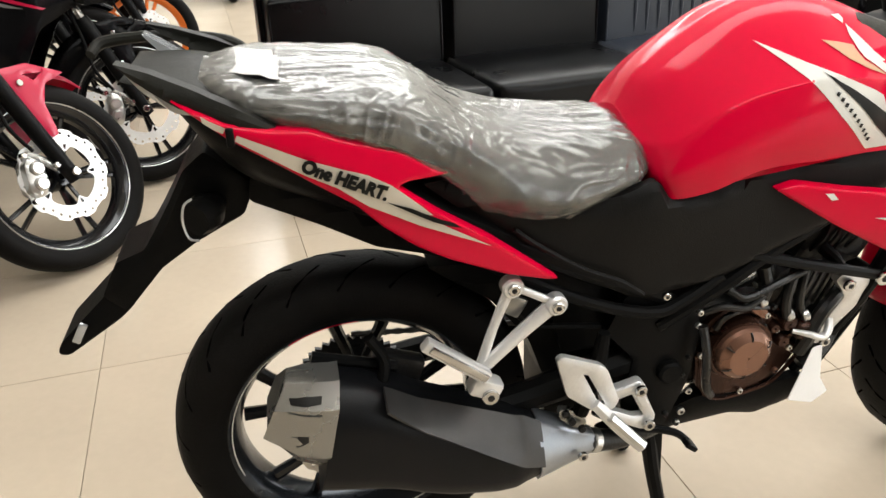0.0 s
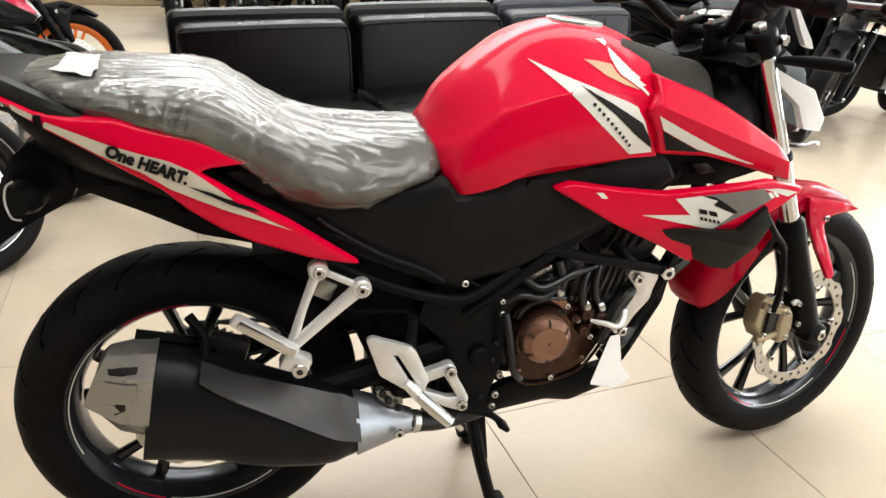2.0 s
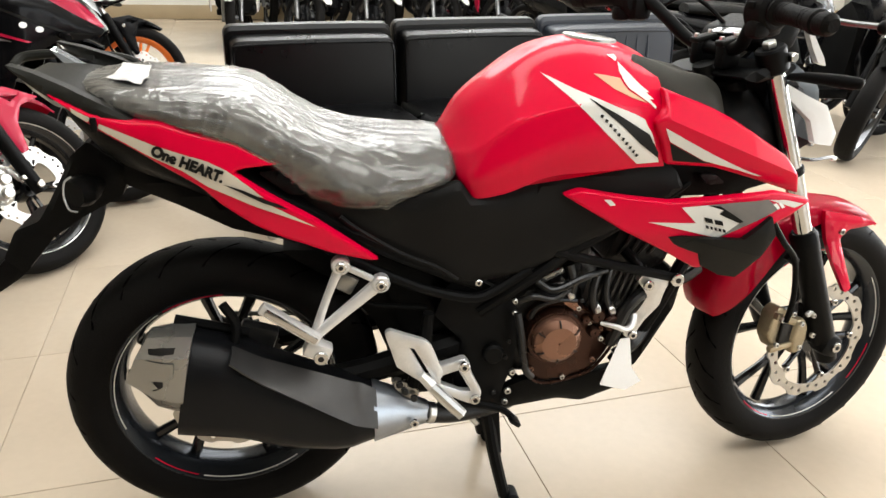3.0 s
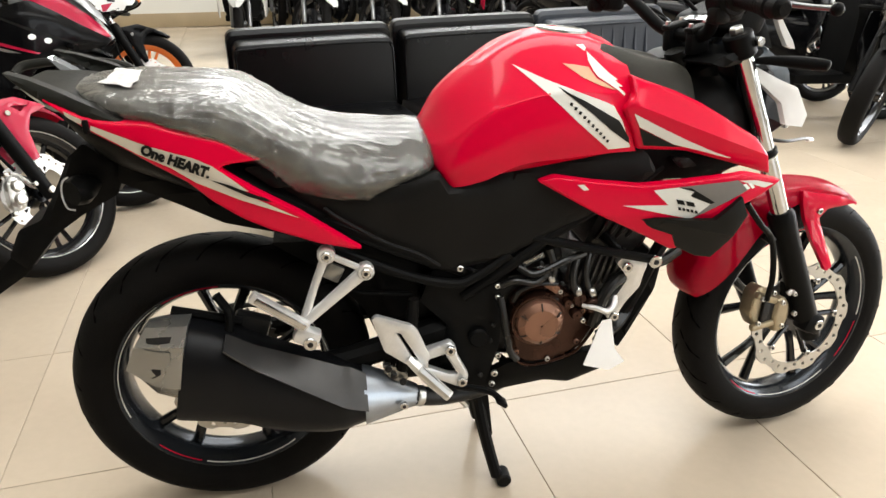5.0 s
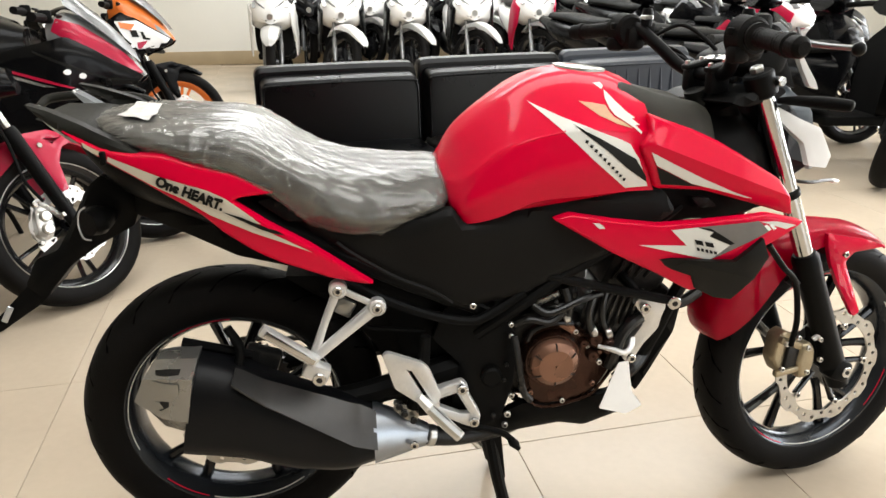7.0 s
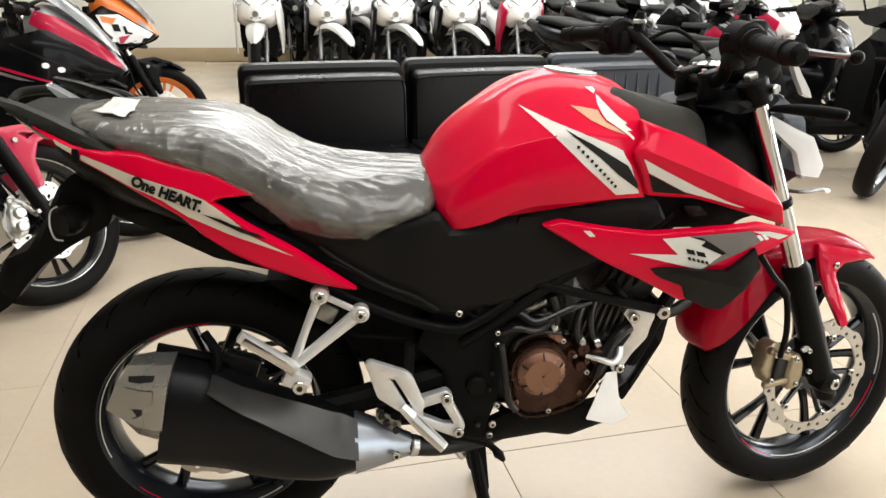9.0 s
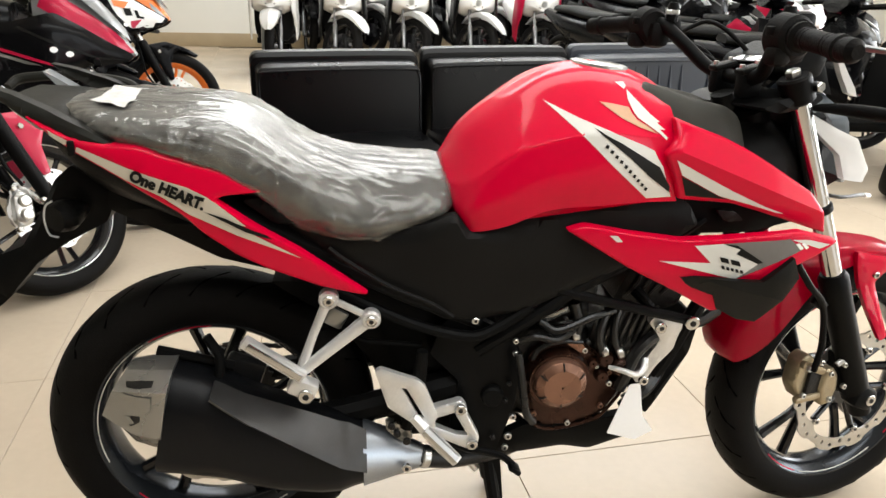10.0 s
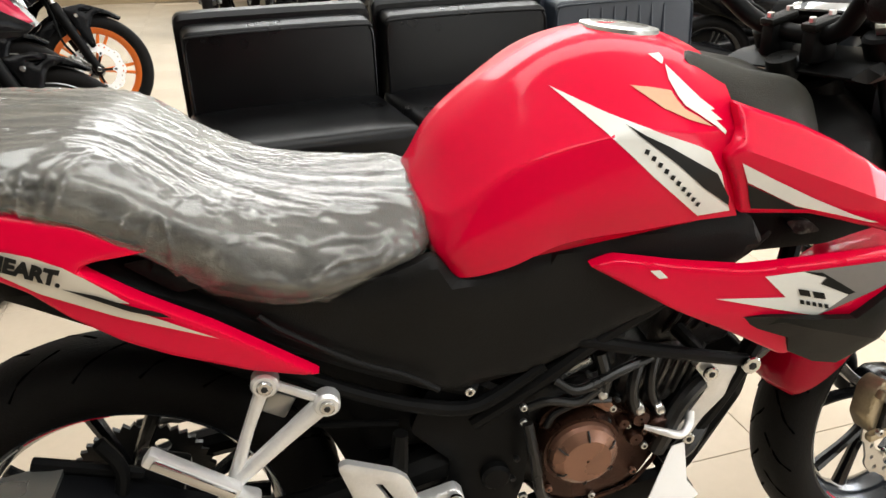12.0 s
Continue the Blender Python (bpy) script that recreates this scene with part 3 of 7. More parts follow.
    part("crankcase", panel([(0.545, 0.500), (0.60, 0.520), (0.70, 0.505), (0.755, 0.475), (0.790, 0.450), (0.792, 0.39), (0.758, 0.335), (0.66, 0.305), (0.58, 0.320), (0.53, 0.40)], lambda x, z: 0.095, 0.19, 0.03, 0.02), ENGINE, eng)
    case = [(0.600, 0.470), (0.632, 0.492), (0.690, 0.492), (0.728, 0.468), (0.784, 0.452), (0.790, 0.400), (0.756, 0.340), (0.722, 0.317), (0.639, 0.303), (0.600, 0.333), (0.588, 0.40)]
    part("crankcase_cover", panel(case, lambda x, z: 0.116, 0.03, 0.012, 0.010, 0.012), ENGINE_BROWN, eng, "bronze crankcase cover")
    cover_rim = [((x - 0.69) * 0.94 + 0.69, (z - 0.40) * 0.94 + 0.40) for x, z in case]
    part("cover_rim", tube([(x, -0.1175, z) for x, z in cover_rim + cover_rim[:1]], 0.0035, 6, 90), ENGINE_BROWN, eng)
    part("clutch_cover", turned([(0.0, 0.002), (0.0, 0.034), (0.0015, 0.0365), (0.010, 0.0465), (0.016, 0.0495), (0.024, 0.0505), (0.055, 0.0505), (0.055, 0.002)], (0.652, -0.160, 0.424), 48), BRONZE, eng, "round bronze clutch cover", 18)
    for k in range(6):
        a = radians(30 + 60 * k)
        # raised dark bars, coloured like the shade in the cover's grooves
        part("cover_groove", tube([(0.652 + r * math.cos(a), -0.1605 + (0.0085 if r > 0.042 else 0.001), 0.424 + r * math.sin(a)) for r in (0.033, 0.039, 0.0465)], 0.0015, 5, smooth=False), ENGINE, eng)
    part("clutch_ring", turned([(0.0, 0.051), (0.0, 0.056), (0.022, 0.062), (0.05, 0.062), (0.05, 0.050)], (0.652, -0.137, 0.424), 48), ENGINE_BROWN, eng)
    part("cover_fin", panel([(0.664, 0.494), (0.690, 0.498), (0.702, 0.478), (0.690, 0.474)], lambda x, z: 0.124, 0.01, 0.002, 0.01, 0.002), BRONZE, eng)
    for k in range(7):
        a = radians(20 + 51 * k)
        bolt((0.672 + 0.083 * math.cos(a), -0.124, 0.402 + 0.080 * math.sin(a)), 0.0055, eng, STEEL if k % 2 else BRONZE)
    # water pump to the front of the cover
    for x, z, r, y in ((0.738, 0.462, 0.016, 0.134), (0.768, 0.446, 0.020, 0.140), (0.735, 0.425, 0.013, 0.132), (0.765, 0.405, 0.012, 0.130), (0.716, 0.452, 0.010, 0.128)):
        part("water_pump", turned([(0, 0.002), (0, r * 0.75), (0.005, r * 0.95), (0.012, r), (0.035, r), (0.035, 0.002)], (x, -y, z), 20), ENGINE_BROWN, eng)
        bolt((x + r * 0.9, -y + 0.004, z - r * 0.9), 0.004, eng, STEEL)
    part("pump_elbow", tube([(0.742, -0.136, 0.450), (0.765, -0.150, 0.449), (0.790, -0.150, 0.440), (0.806, -0.142, 0.447), (0.812, -0.130, 0.462)], [0.004, 0.0055, 0.006, 0.007, 0.007], 12, 20), ALU, eng, "silver water pipe elbow")
    # leaning cylinder with ribs, and the head above it
    part("cylinder", panel([(0.715, 0.480), (0.728, 0.535), (0.756, 0.552), (0.802, 0.560), (0.830, 0.535), (0.824, 0.504), (0.798, 0.455), (0.750, 0.450)], lambda x, z: 0.098, 0.19, 0.012, 0.012), ENGINE_GREY, eng, "dark grey ribbed cylinder")
    for k in range(7):
        x = 0.728 + 0.0155 * k
        part("cylinder_rib", tube([(x - 0.008, -0.101, 0.462 + 0.003 * k), (x + 0.002, -0.106, 0.505 + 0.003 * k), (x + 0.016, -0.101, 0.548 + 0.001 * k)], [0.003, 0.0042, 0.003], 6, 8), ENGINE_GREY, eng)
    part("cylinder_head", panel([(0.755, 0.560), (0.785, 0.625), (0.850, 0.640), (0.900, 0.590), (0.880, 0.545), (0.830, 0.530)], lambda x, z: 0.092, 0.18, 0.014, 0.015), ENGINE, eng)
    part("spark_plug_cap", tube([(0.79, -0.10, 0.585), (0.80, -0.118, 0.575), (0.815, -0.120, 0.560)], [0.011, 0.010, 0.008], 10, 10), PLASTIC, eng)
    for k in range(4):
        part("head_rib", tube([(0.775 + 0.022 * k, -0.094, 0.575), (0.790 + 0.022 * k, -0.099, 0.600), (0.800 + 0.022 * k, -0.094, 0.622)], [0.003, 0.0045, 0.003], 6, 8), ENGINE, eng)
    # hoses and cables over the crankcase
    for pts, r in (([(0.770, -0.128, 0.400), (0.775, -0.135, 0.430), (0.790, -0.132, 0.470), (0.815, -0.122, 0.492), (0.850, -0.100, 0.495)], 0.0125),
                   ([(0.672, -0.122, 0.575), (0.680, -0.128, 0.540), (0.676, -0.128, 0.508)], 0.010),
                   ([(0.735, -0.118, 0.560), (0.722, -0.128, 0.530), (0.722, -0.130, 0.500), (0.732, -0.128, 0.475)], 0.0085),
                   ([(0.760, -0.112, 0.565), (0.750, -0.122, 0.535), (0.752, -0.124, 0.500), (0.765, -0.125, 0.470)], 0.0075),
                   ([(0.607, -0.130, 0.545), (0.640, -0.138, 0.530), (0.700, -0.135, 0.552), (0.745, -0.125, 0.560)], 0.007),
                   ([(0.575, -0.128, 0.505), (0.600, -0.140, 0.520), (0.640, -0.140, 0.512), (0.672, -0.135, 0.530)], 0.0065),
                   ([(0.571, -0.138, 0.486), (0.579, -0.150, 0.437), (0.589, -0.150, 0.373), (0.607, -0.142, 0.343)], 0.0075),
                   ([(0.600, -0.130, 0.47), (0.612, -0.135, 0.495), (0.650, -0.132, 0.505), (0.69, -0.128, 0.500)], 0.005),
                   ([(0.88, -0.06, 0.46), (0.865, -0.085, 0.42), (0.83, -0.11, 0.385), (0.79, -0.115, 0.36)], 0.014)):
        part("hose", tube(pts, r, 10, 24), HOSE_RUBBER, eng)
    for x, z in ((0.676, 0.512), (0.733, 0.478), (0.764, 0.472), (0.778, 0.424)):
        part("hose_clip", rod((x - 0.006, -0.128, z), (x + 0.006, -0.128, z + 0.004), 0.0115, 12), STEEL, eng)
    part("starter_motor", rod((0.615, -0.095, 0.545), (0.700, -0.095, 0.560), 0.024), ENGINE, eng)
    part("throttle_body", rod((0.655, -0.085, 0.592), (0.715, -0.085, 0.600), 0.028), ENGINE_GREY, eng)
    part("bracket", block((0.640, -0.118, 0.552), (0.050, 0.006, 0.012), 0.002, (0, -25, 0)), ALU_DARK, eng)
    for x, z, r in ((0.567, 0.507, 0.0065), (0.568, 0.482, 0.0065), (0.607, 0.548, 0.006), (0.629, 0.512, 0.006), (0.677, 0.520, 0.0055), (0.655, 0.548, 0.0055), (0.700, 0.500, 0.0055), (0.748, 0.412, 0.007),
                    (0.690, 0.465, 0.005), (0.571, 0.349, 0.008), (0.564, 0.306, 0.009), (0.559, 0.281, 0.008), (0.535, 0.305, 0.006), (0.560, 0.420, 0.005), (0.555, 0.385, 0.005), (0.790, 0.468, 0.006)):
        bolt((x, -0.134, z), r * 0.78, eng, STEEL if r > 0.006 else ENGINE)
    part("radiator_hose", tube([(0.90, -0.085, 0.515), (0.93, -0.08, 0.508), (0.975, -0.06, 0.520)], 0.012, 10, 10), HOSE_RUBBER, eng)
    part("oil_sight_cap", rod((0.530, -0.115, 0.395), (0.530, -0.138, 0.395), 0.021), PLASTIC, eng)
    part("engine_mount", panel([(0.814, 0.530), (0.828, 0.544), (0.860, 0.540), (0.890, 0.530), (0.868, 0.473), (0.840, 0.440), (0.822, 0.406), (0.803, 0.404), (0.799, 0.420), (0.817, 0.452), (0.838, 0.488), (0.834, 0.507)], lambda x, z: 0.125, 0.016, 0.006, 0.015), ALU, bike, "cast aluminium engine mount")
    bolt((0.834, -0.135, 0.524), 0.0105, bike)
    bolt((0.814, -0.137, 0.416), 0.0095, bike)
    part("radiator_guard", panel([(0.905, 0.53), (0.925, 0.52), (0.915, 0.45), (0.865, 0.35), (0.845, 0.315), (0.835, 0.33), (0.86, 0.40), (0.885, 0.47)], lambda x, z: 0.10, 0.2, 0.01, 0.02), PLASTIC, bike, "matt black radiator guard")
    part("belly_pan", panel([(0.43, 0.262), (0.55, 0.29), (0.60, 0.318), (0.72, 0.318), (0.80, 0.335), (0.855, 0.295), (0.80, 0.272), (0.735, 0.245), (0.68, 0.258), (0.60, 0.247), (0.43, 0.224)], lambda x, z: 0.115 + 0.2 * (z - 0.29), 0.02, 0.01, 0.02), PLASTIC, bike, "black lower engine cowl")
    part("belly_pan", panel([(0.43, 0.262), (0.55, 0.29), (0.60, 0.318), (0.72, 0.318), (0.80, 0.335), (0.855, 0.295), (0.80, 0.272), (0.735, 0.245), (0.68, 0.258), (0.60, 0.247), (0.43, 0.224)], lambda x, z: 0.115 + 0.2 * (z - 0.29), 0.02, 0.01, 0.02, side=1), PLASTIC, bike)
    part("paper_tag", panel([(0.783, 0.416), (0.806, 0.414), (0.817, 0.345), (0.843, 0.309), (0.805, 0.299), (0.742, 0.327)], lambda x, z: 0.150 - 0.28 * (x - 0.775) + 0.10 * (0.40 - z), 0.0015, 0.001, 0.012, 0.003), PAPER, bike, "white paper tag hung on the engine")

    # --- exhaust ---
    ex = thing_part("exhaust", bike, "stubby black muffler with a silver end cap")
    stations = np.array([(-0.034, 0.490, 0.306, -0.205, -0.088), (0.020, 0.478, 0.296, -0.206, -0.088), (0.060, 0.460, 0.286, -0.206, -0.088), (0.100, 0.437, 0.268, -0.206, -0.09), (0.150, 0.416, 0.252, -0.205, -0.092),
                         (0.220, 0.386, 0.240, -0.203, -0.096), (0.255, 0.369, 0.239, -0.200, -0.100), (0.335, 0.330, 0.250, -0.170, -0.106), (0.380, 0.303, 0.258, -0.153, -0.112), (0.404, 0.288, 0.262, -0.145, -0.114)])
    at = lambda x: [float(np.interp(x, stations[:, 0], stations[:, k])) for k in range(1, 5)]

    def section(x, out):
        zt, zb, yo, yi = at(x)
        k = min(1.0, (zt - zb) / 0.12)
        yo -= out
        return [(x, y, z) for y, z in ((yi, zb + 0.02 * k), (yi, zt - 0.02 * k), (yi - 0.018 * k, zt + out), (yo + 0.050 * k, zt + out), (yo + 0.034 * k, zt - 0.008 * k), (yo + 0.016 * k, zt - 0.030 * k), (yo + 0.004, zt - 0.052 * k),
                                       (yo, zb + 0.045 * k), (yo + 0.004 * k, zb + 0.024 * k), (yo + 0.018 * k, zb + 0.006 * k - out), (yo + 0.038 * k, zb - out), (yi - 0.02 * k, zb - out))]
    part("muffler", slant(sheet(np.array([section(x, 0) for x in np.linspace(-0.034, 0.300, 36)]), close_v=True, cap=True)), MUFFLER, ex, "", 50)
    # the cone's paler blue-grey base colour carries the window's reflection
    part("front_cone", sheet(np.array([section(x, 0.004) for x in np.linspace(0.294, 0.404, 18)]), close_v=True, cap=True), PALE_CONE, ex, "satin front cone of the muffler, its pale colour imitating a window reflection", 60)
    lower = lambda x: float(np.interp(x, (0.046, 0.105, 0.122, 0.262, 0.300), (0.466, 0.416, 0.405, 0.308, 0.287)))
    rows = []
    for x in np.linspace(0.046, 0.300, 44):
        zt, zb, yo, yi = at(x)
        z0, z1 = lower(x), zt + 0.005
        k = min(1.0, (zt - zb) / 0.12)
        rows.append([(x, yo - 0.007 + 0.052 * k * k * f ** 1.25, z0 + (z1 - z0) * f) for f in np.linspace(0, 1, 9)])
    bm = sheet(np.array(rows))
    bmesh.ops.recalc_face_normals(bm, faces=bm.faces)
    bmesh.ops.solidify(bm, geom=bm.faces[:], thickness=0.004)
    part("heat_shield", slant(bm), SHIELD_GREY, ex, "satin dark grey heat shield", 40)
    bolt((0.371, -0.176, 0.279), 0.0085, ex)
    ring_a = [(-0.110, 0.499), (-0.168, 0.499), (-0.207, 0.478), (-0.208, 0.394), (-0.186, 0.362), (-0.110, 0.362), (-0.092, 0.385), (-0.092, 0.478)]
    ring_b = [(-0.052, -0.115, 0.499), (-0.052, -0.166, 0.499), (-0.062, -0.203, 0.479), (-0.080, -0.204, 0.402), (-0.084, -0.180, 0.371), (-0.084, -0.115, 0.371), (-0.078, -0.095, 0.395), (-0.062, -0.095, 0.478)]
    ring_c = [(-0.088, -0.120, 0.496), (-0.090, -0.158, 0.496), (-0.108, -0.186, 0.473), (-0.128, -0.188, 0.430), (-0.124, -0.168, 0.416), (-0.120, -0.120, 0.416), (-0.122, -0.105, 0.436), (-0.105, -0.105, 0.474)]
    bm = sheet(np.array([[(-0.030 + 0.21 * (z - 0.42), y, z) for y, z in ring_a], [(-0.040 + 0.21 * (z - 0.42), y * 1.005, z) for y, z in ring_a], ring_b, ring_c]), close_v=True, cap=True)
    bmesh.ops.bevel(bm, geom=[e for e in bm.edges if e.is_manifold and e.calc_face_angle() > 0.25], offset=0.0035, segments=2, profile=0.6, affect="EDGES", clamp_overlap=True)
    capob = part("end_cap", bm, ALU_DARK, ex, "faceted silver muffler end cap", 25)
    # dark films paint the shade of the cap's pockets; silver ones stand proud
    for o, lift, mat in (([(-0.086, 0.486), (-0.060, 0.489), (-0.040, 0.489), (-0.042, 0.483), (-0.084, 0.481)], 0.0006, ENGINE),
                         ([(-0.092, 0.474), (-0.042, 0.470), (-0.045, 0.444), (-0.058, 0.448)], 0.0025, ALU_DARK),
                         ([(-0.098, 0.438), (-0.064, 0.435), (-0.065, 0.425), (-0.080, 0.417), (-0.094, 0.420)], 0.0006, ENGINE),
                         ([(-0.090, 0.435), (-0.080, 0.434), (-0.073, 0.424), (-0.080, 0.420)], 0.002, ALU_DARK)):
        part("cap_recess", film_on(tree_of(capob), o, lift, 0.004), mat, ex)
    part("header_pipe", tube([(0.395, -0.130, 0.272), (0.47, -0.115, 0.252), (0.58, -0.07, 0.24), (0.70, 0.0, 0.25), (0.83, 0.02, 0.32), (0.88, 0.02, 0.43)], [0.021, 0.018, 0.018, 0.018, 0.018, 0.018], 14, 30), ENGINE, ex)
    part("pipe_clamp", rod((0.398, -0.130, 0.272), (0.416, -0.127, 0.266), 0.022), STEEL, ex)

    # --- foot controls ---
    br = thing_part("pillion_bracket", bike, "cast silver pillion footrest bracket")
    arms = bmesh.new()
    for pts, r in (([(0.242, -0.148, 0.611), (0.215, -0.158, 0.548), (0.193, -0.176, 0.490)], [0.009, 0.0075, 0.009]), ([(0.242, -0.148, 0.611), (0.311, -0.148, 0.572)], [0.0065, 0.0065]),
                   ([(0.311, -0.147, 0.572), (0.255, -0.158, 0.530), (0.190, -0.180, 0.484)], [0.014, 0.0115, 0.010])):
        tube(pts, r, 10, 10, arms, len(pts) > 2)
    for v in arms.verts:
        v.co.y = -0.150 + (v.co.y + 0.150) * 0.75
    part("bracket_plate", arms, ALU, br)
    for x, z in ((0.242, 0.611), (0.311, 0.572)):
        part("bracket_boss", turned([(0, 0.004), (0, 0.0135), (0.004, 0.0165), (0.020, 0.0165), (0.020, 0.004)], (x, -0.162, z), 24), ALU, br)
    bolt((0.242, -0.166, 0.611), 0.0095, br)
    bolt((0.311, -0.166, 0.572), 0.0095, br)
    part("bracket_pad", block((0.252, -0.132, 0.566), (0.034, 0.010, 0.034), 0.004, (0, 30, 0)), ALU_DARK, br)
    peg = thing_part("pillion_footrest", bike, "folded silver pillion footrest")
    part("peg_bar", block((0.152, -0.192, 0.524), (0.021, 0.018, 0.118), 0.004, (0, -52, 0)), ALU, peg)
    part("peg_pad", block((0.154, -0.203, 0.524), (0.012, 0.006, 0.104), 0.002, (0, -52, 0)), CHROME, peg)
    part("peg_hinge", block((0.196, -0.185, 0.467), (0.048, 0.030, 0.032), 0.006, (0, 25, 0)), ALU, peg)
    bolt((0.201, -0.205, 0.457), 0.013, peg)
    rest = thing_part("rider_footrest", bike, "silver rider footrest with heel guard")
    part("heel_guard", panel([(0.316, 0.474), (0.326, 0.480), (0.394, 0.452), (0.404, 0.440), (0.427, 0.380), (0.418, 0.366), (0.387, 0.365), (0.372, 0.376), (0.338, 0.402)], lambda x, z: 0.163 + 0.10 * max(0, 0.42 - z), 0.010, 0.004, 0.009, 0.005, holes=[[(0.362, 0.440), (0.371, 0.437), (0.403, 0.378), (0.393, 0.379)]]), ALU, rest)
    part("footrest_mount", panel([(0.400, 0.382), (0.452, 0.396), (0.470, 0.401), (0.481, 0.388), (0.483, 0.370), (0.507, 0.320), (0.502, 0.300), (0.484, 0.295), (0.462, 0.306), (0.415, 0.332)], lambda x, z: 0.150, 0.014, 0.005, 0.008, 0.006, holes=[[(0.424, 0.364), (0.459, 0.374), (0.485, 0.324), (0.465, 0.326), (0.425, 0.346)]]), ALU, rest)
    bolt((0.468, -0.160, 0.386), 0.0105, rest)
    bolt((0.492, -0.160, 0.310), 0.0105, rest)
    part("footrest_bar", tube([(0.382, -0.170, 0.386), (0.420, -0.185, 0.346), (0.458, -0.200, 0.310)], [0.010, 0.013, 0.012], 6, 8), ALU, rest)
    part("footrest_rubber", tube([(0.402, -0.190, 0.372), (0.455, -0.208, 0.320)], 0.0085, 6, smooth=False), STEEL, rest)
    part("brake_pedal", tube([(0.40, -0.135, 0.338), (0.47, -0.135, 0.292), (0.52, -0.138, 0.280), (0.552, -0.145, 0.272), (0.572, -0.150, 0.256)], 0.007, 8, 16), FRAME_BLACK, rest)
    part("pedal_pad", block((0.573, -0.156, 0.254), (0.026, 0.030, 0.010), 0.003, (0, 38, 0)), FRAME_BLACK, rest)
    part("brake_cylinder", tube([(0.372, -0.14, 0.345), (0.392, -0.14, 0.43), (0.40, -0.14, 0.50)], [0.013, 0.014, 0.010], 10, 10), PLASTIC, rest)
    part("brake_bracket", panel([(0.335, 0.362), (0.362, 0.352), (0.385, 0.330), (0.380, 0.315), (0.360, 0.318), (0.335, 0.342)], lambda x, z: 0.146, 0.012, 0.004, 0.012), ALU_DARK, rest, "silver rear brake bracket")
    for p in ((0.355, -0.155, 0.338), (0.372, -0.16, 0.325), (0.345, -0.15, 0.352)):
        bolt(p, 0.007, rest, ENGINE)

    # --- tail ---
    red_tail = [(-0.175, 0.914), (-0.114, 0.884), (-0.069, 0.875), (-0.020, 0.872), (0.014, 0.858), (0.086, 0.837), (0.123, 0.816), (0.149, 0.799), (0.094, 0.796), (0.080, 0.791), (0.134, 0.750), (0.201, 0.706), (0.250, 0.668), (0.309, 0.622), (0.288, 0.624), (0.230, 0.640), (0.150, 0.674), (0.104, 0.700), (0.059, 0.735), (0.028, 0.768), (-0.056, 0.826), (-0.113, 0.862)]
    mid = lambda x: 0.812 - 0.62 * (x - 0.04) if x > 0.04 else 0.812 - 0.45 * (x - 0.04)
    tail_line = [(-0.15, 0.897), (0.04, 0.812), (0.24, 0.688)]
    tail_y = lambda x, z: 0.182 - 0.16 * max(0.0, z - mid(x)) - 0.06 * max(0.0, x - 0.12) - 0.10 * max(0.0, -0.02 - x) - 0.1 * max(0, mid(x) - z)
    for s in (-1, 1):
        t = part("tail_panel", panel(red_tail, tail_y, 0.014, 0.008, 0.0065, 0.006, side=s, lines=[tail_line]), RED, bike, "glossy red tail panel")
        if s < 0:
            tt = tree_of(t)
            part("white_stripe", film_on(tt, [(-0.104, 0.872), (-0.032, 0.840), (0.043, 0.812), (0.070, 0.797), (0.094, 0.776), (0.124, 0.750), (0.104, 0.755), (0.070, 0.772), (0.058, 0.776), (0.100, 0.757), (0.204, 0.694), (0.106, 0.737), (0.042, 0.770), (0.006, 0.798), (-0.042, 0.824), (-0.107, 0.865)], 0.0026, 0.007), BEIGE_DECAL, t)
            part("white_stripe", film_on(tt, [(-0.142, 0.894), (-0.116, 0.880), (-0.119, 0.874), (-0.140, 0.888)], 0.0026, 0.007), BEIGE_DECAL, t)
            part("black_stripe", film_on(tt, [(0.064, 0.775), (0.095, 0.764), (0.151, 0.734), (0.160, 0.727), (0.124, 0.741)], 0.0042, 0.007), BLACK_DECAL, t)
            m = pose(0.0165, -0.2, 0.8085, 90, 0, 0) @ pose(0, 0, 0, 0, 0, -25.5)
            part("lettering", letters("One HEART.", m, on_side(tt, 0.0052), bold=0.0015, size=0.0238, stretch=0.86), BLACK_DECAL, t, "black One HEART. lettering")
    # inner tail body, rear fender and number plate hanger
    part("under_tail", hull([[(-0.20, -0.03, 0.895), (-0.205, -0.05, 0.905), (-0.20, -0.04, 0.915), (-0.20, 0, 0.92)],
                             [(-0.12, -0.09, 0.80), (-0.13, -0.13, 0.84), (-0.13, -0.13, 0.875), (-0.13, 0, 0.885)],
                             [(0.00, -0.11, 0.745), (0.0, -0.15, 0.775), (0.0, -0.15, 0.83), (0.0, 0, 0.85)],
                             [(0.12, -0.11, 0.690), (0.12, -0.145, 0.715), (0.12, -0.145, 0.765), (0.12, 0, 0.80)],
                             [(0.30, -0.09, 0.60), (0.30, -0.12, 0.62), (0.30, -0.12, 0.66), (0.30, 0, 0.70)]], 26, 10), PLASTIC, bike, "black plastic under-tail moulding")
    part("inner_fender", panel([(-0.10, 0.80), (0.10, 0.71), (0.30, 0.62), (0.44, 0.55), (0.46, 0.42), (0.36, 0.42), (0.33, 0.52), (0.22, 0.61), (0.06, 0.655), (-0.02, 0.70), (-0.11, 0.745)], lambda x, z: 0.085, 0.17, 0.02, 0.03), PLASTIC, bike, "black inner rear mudguard")
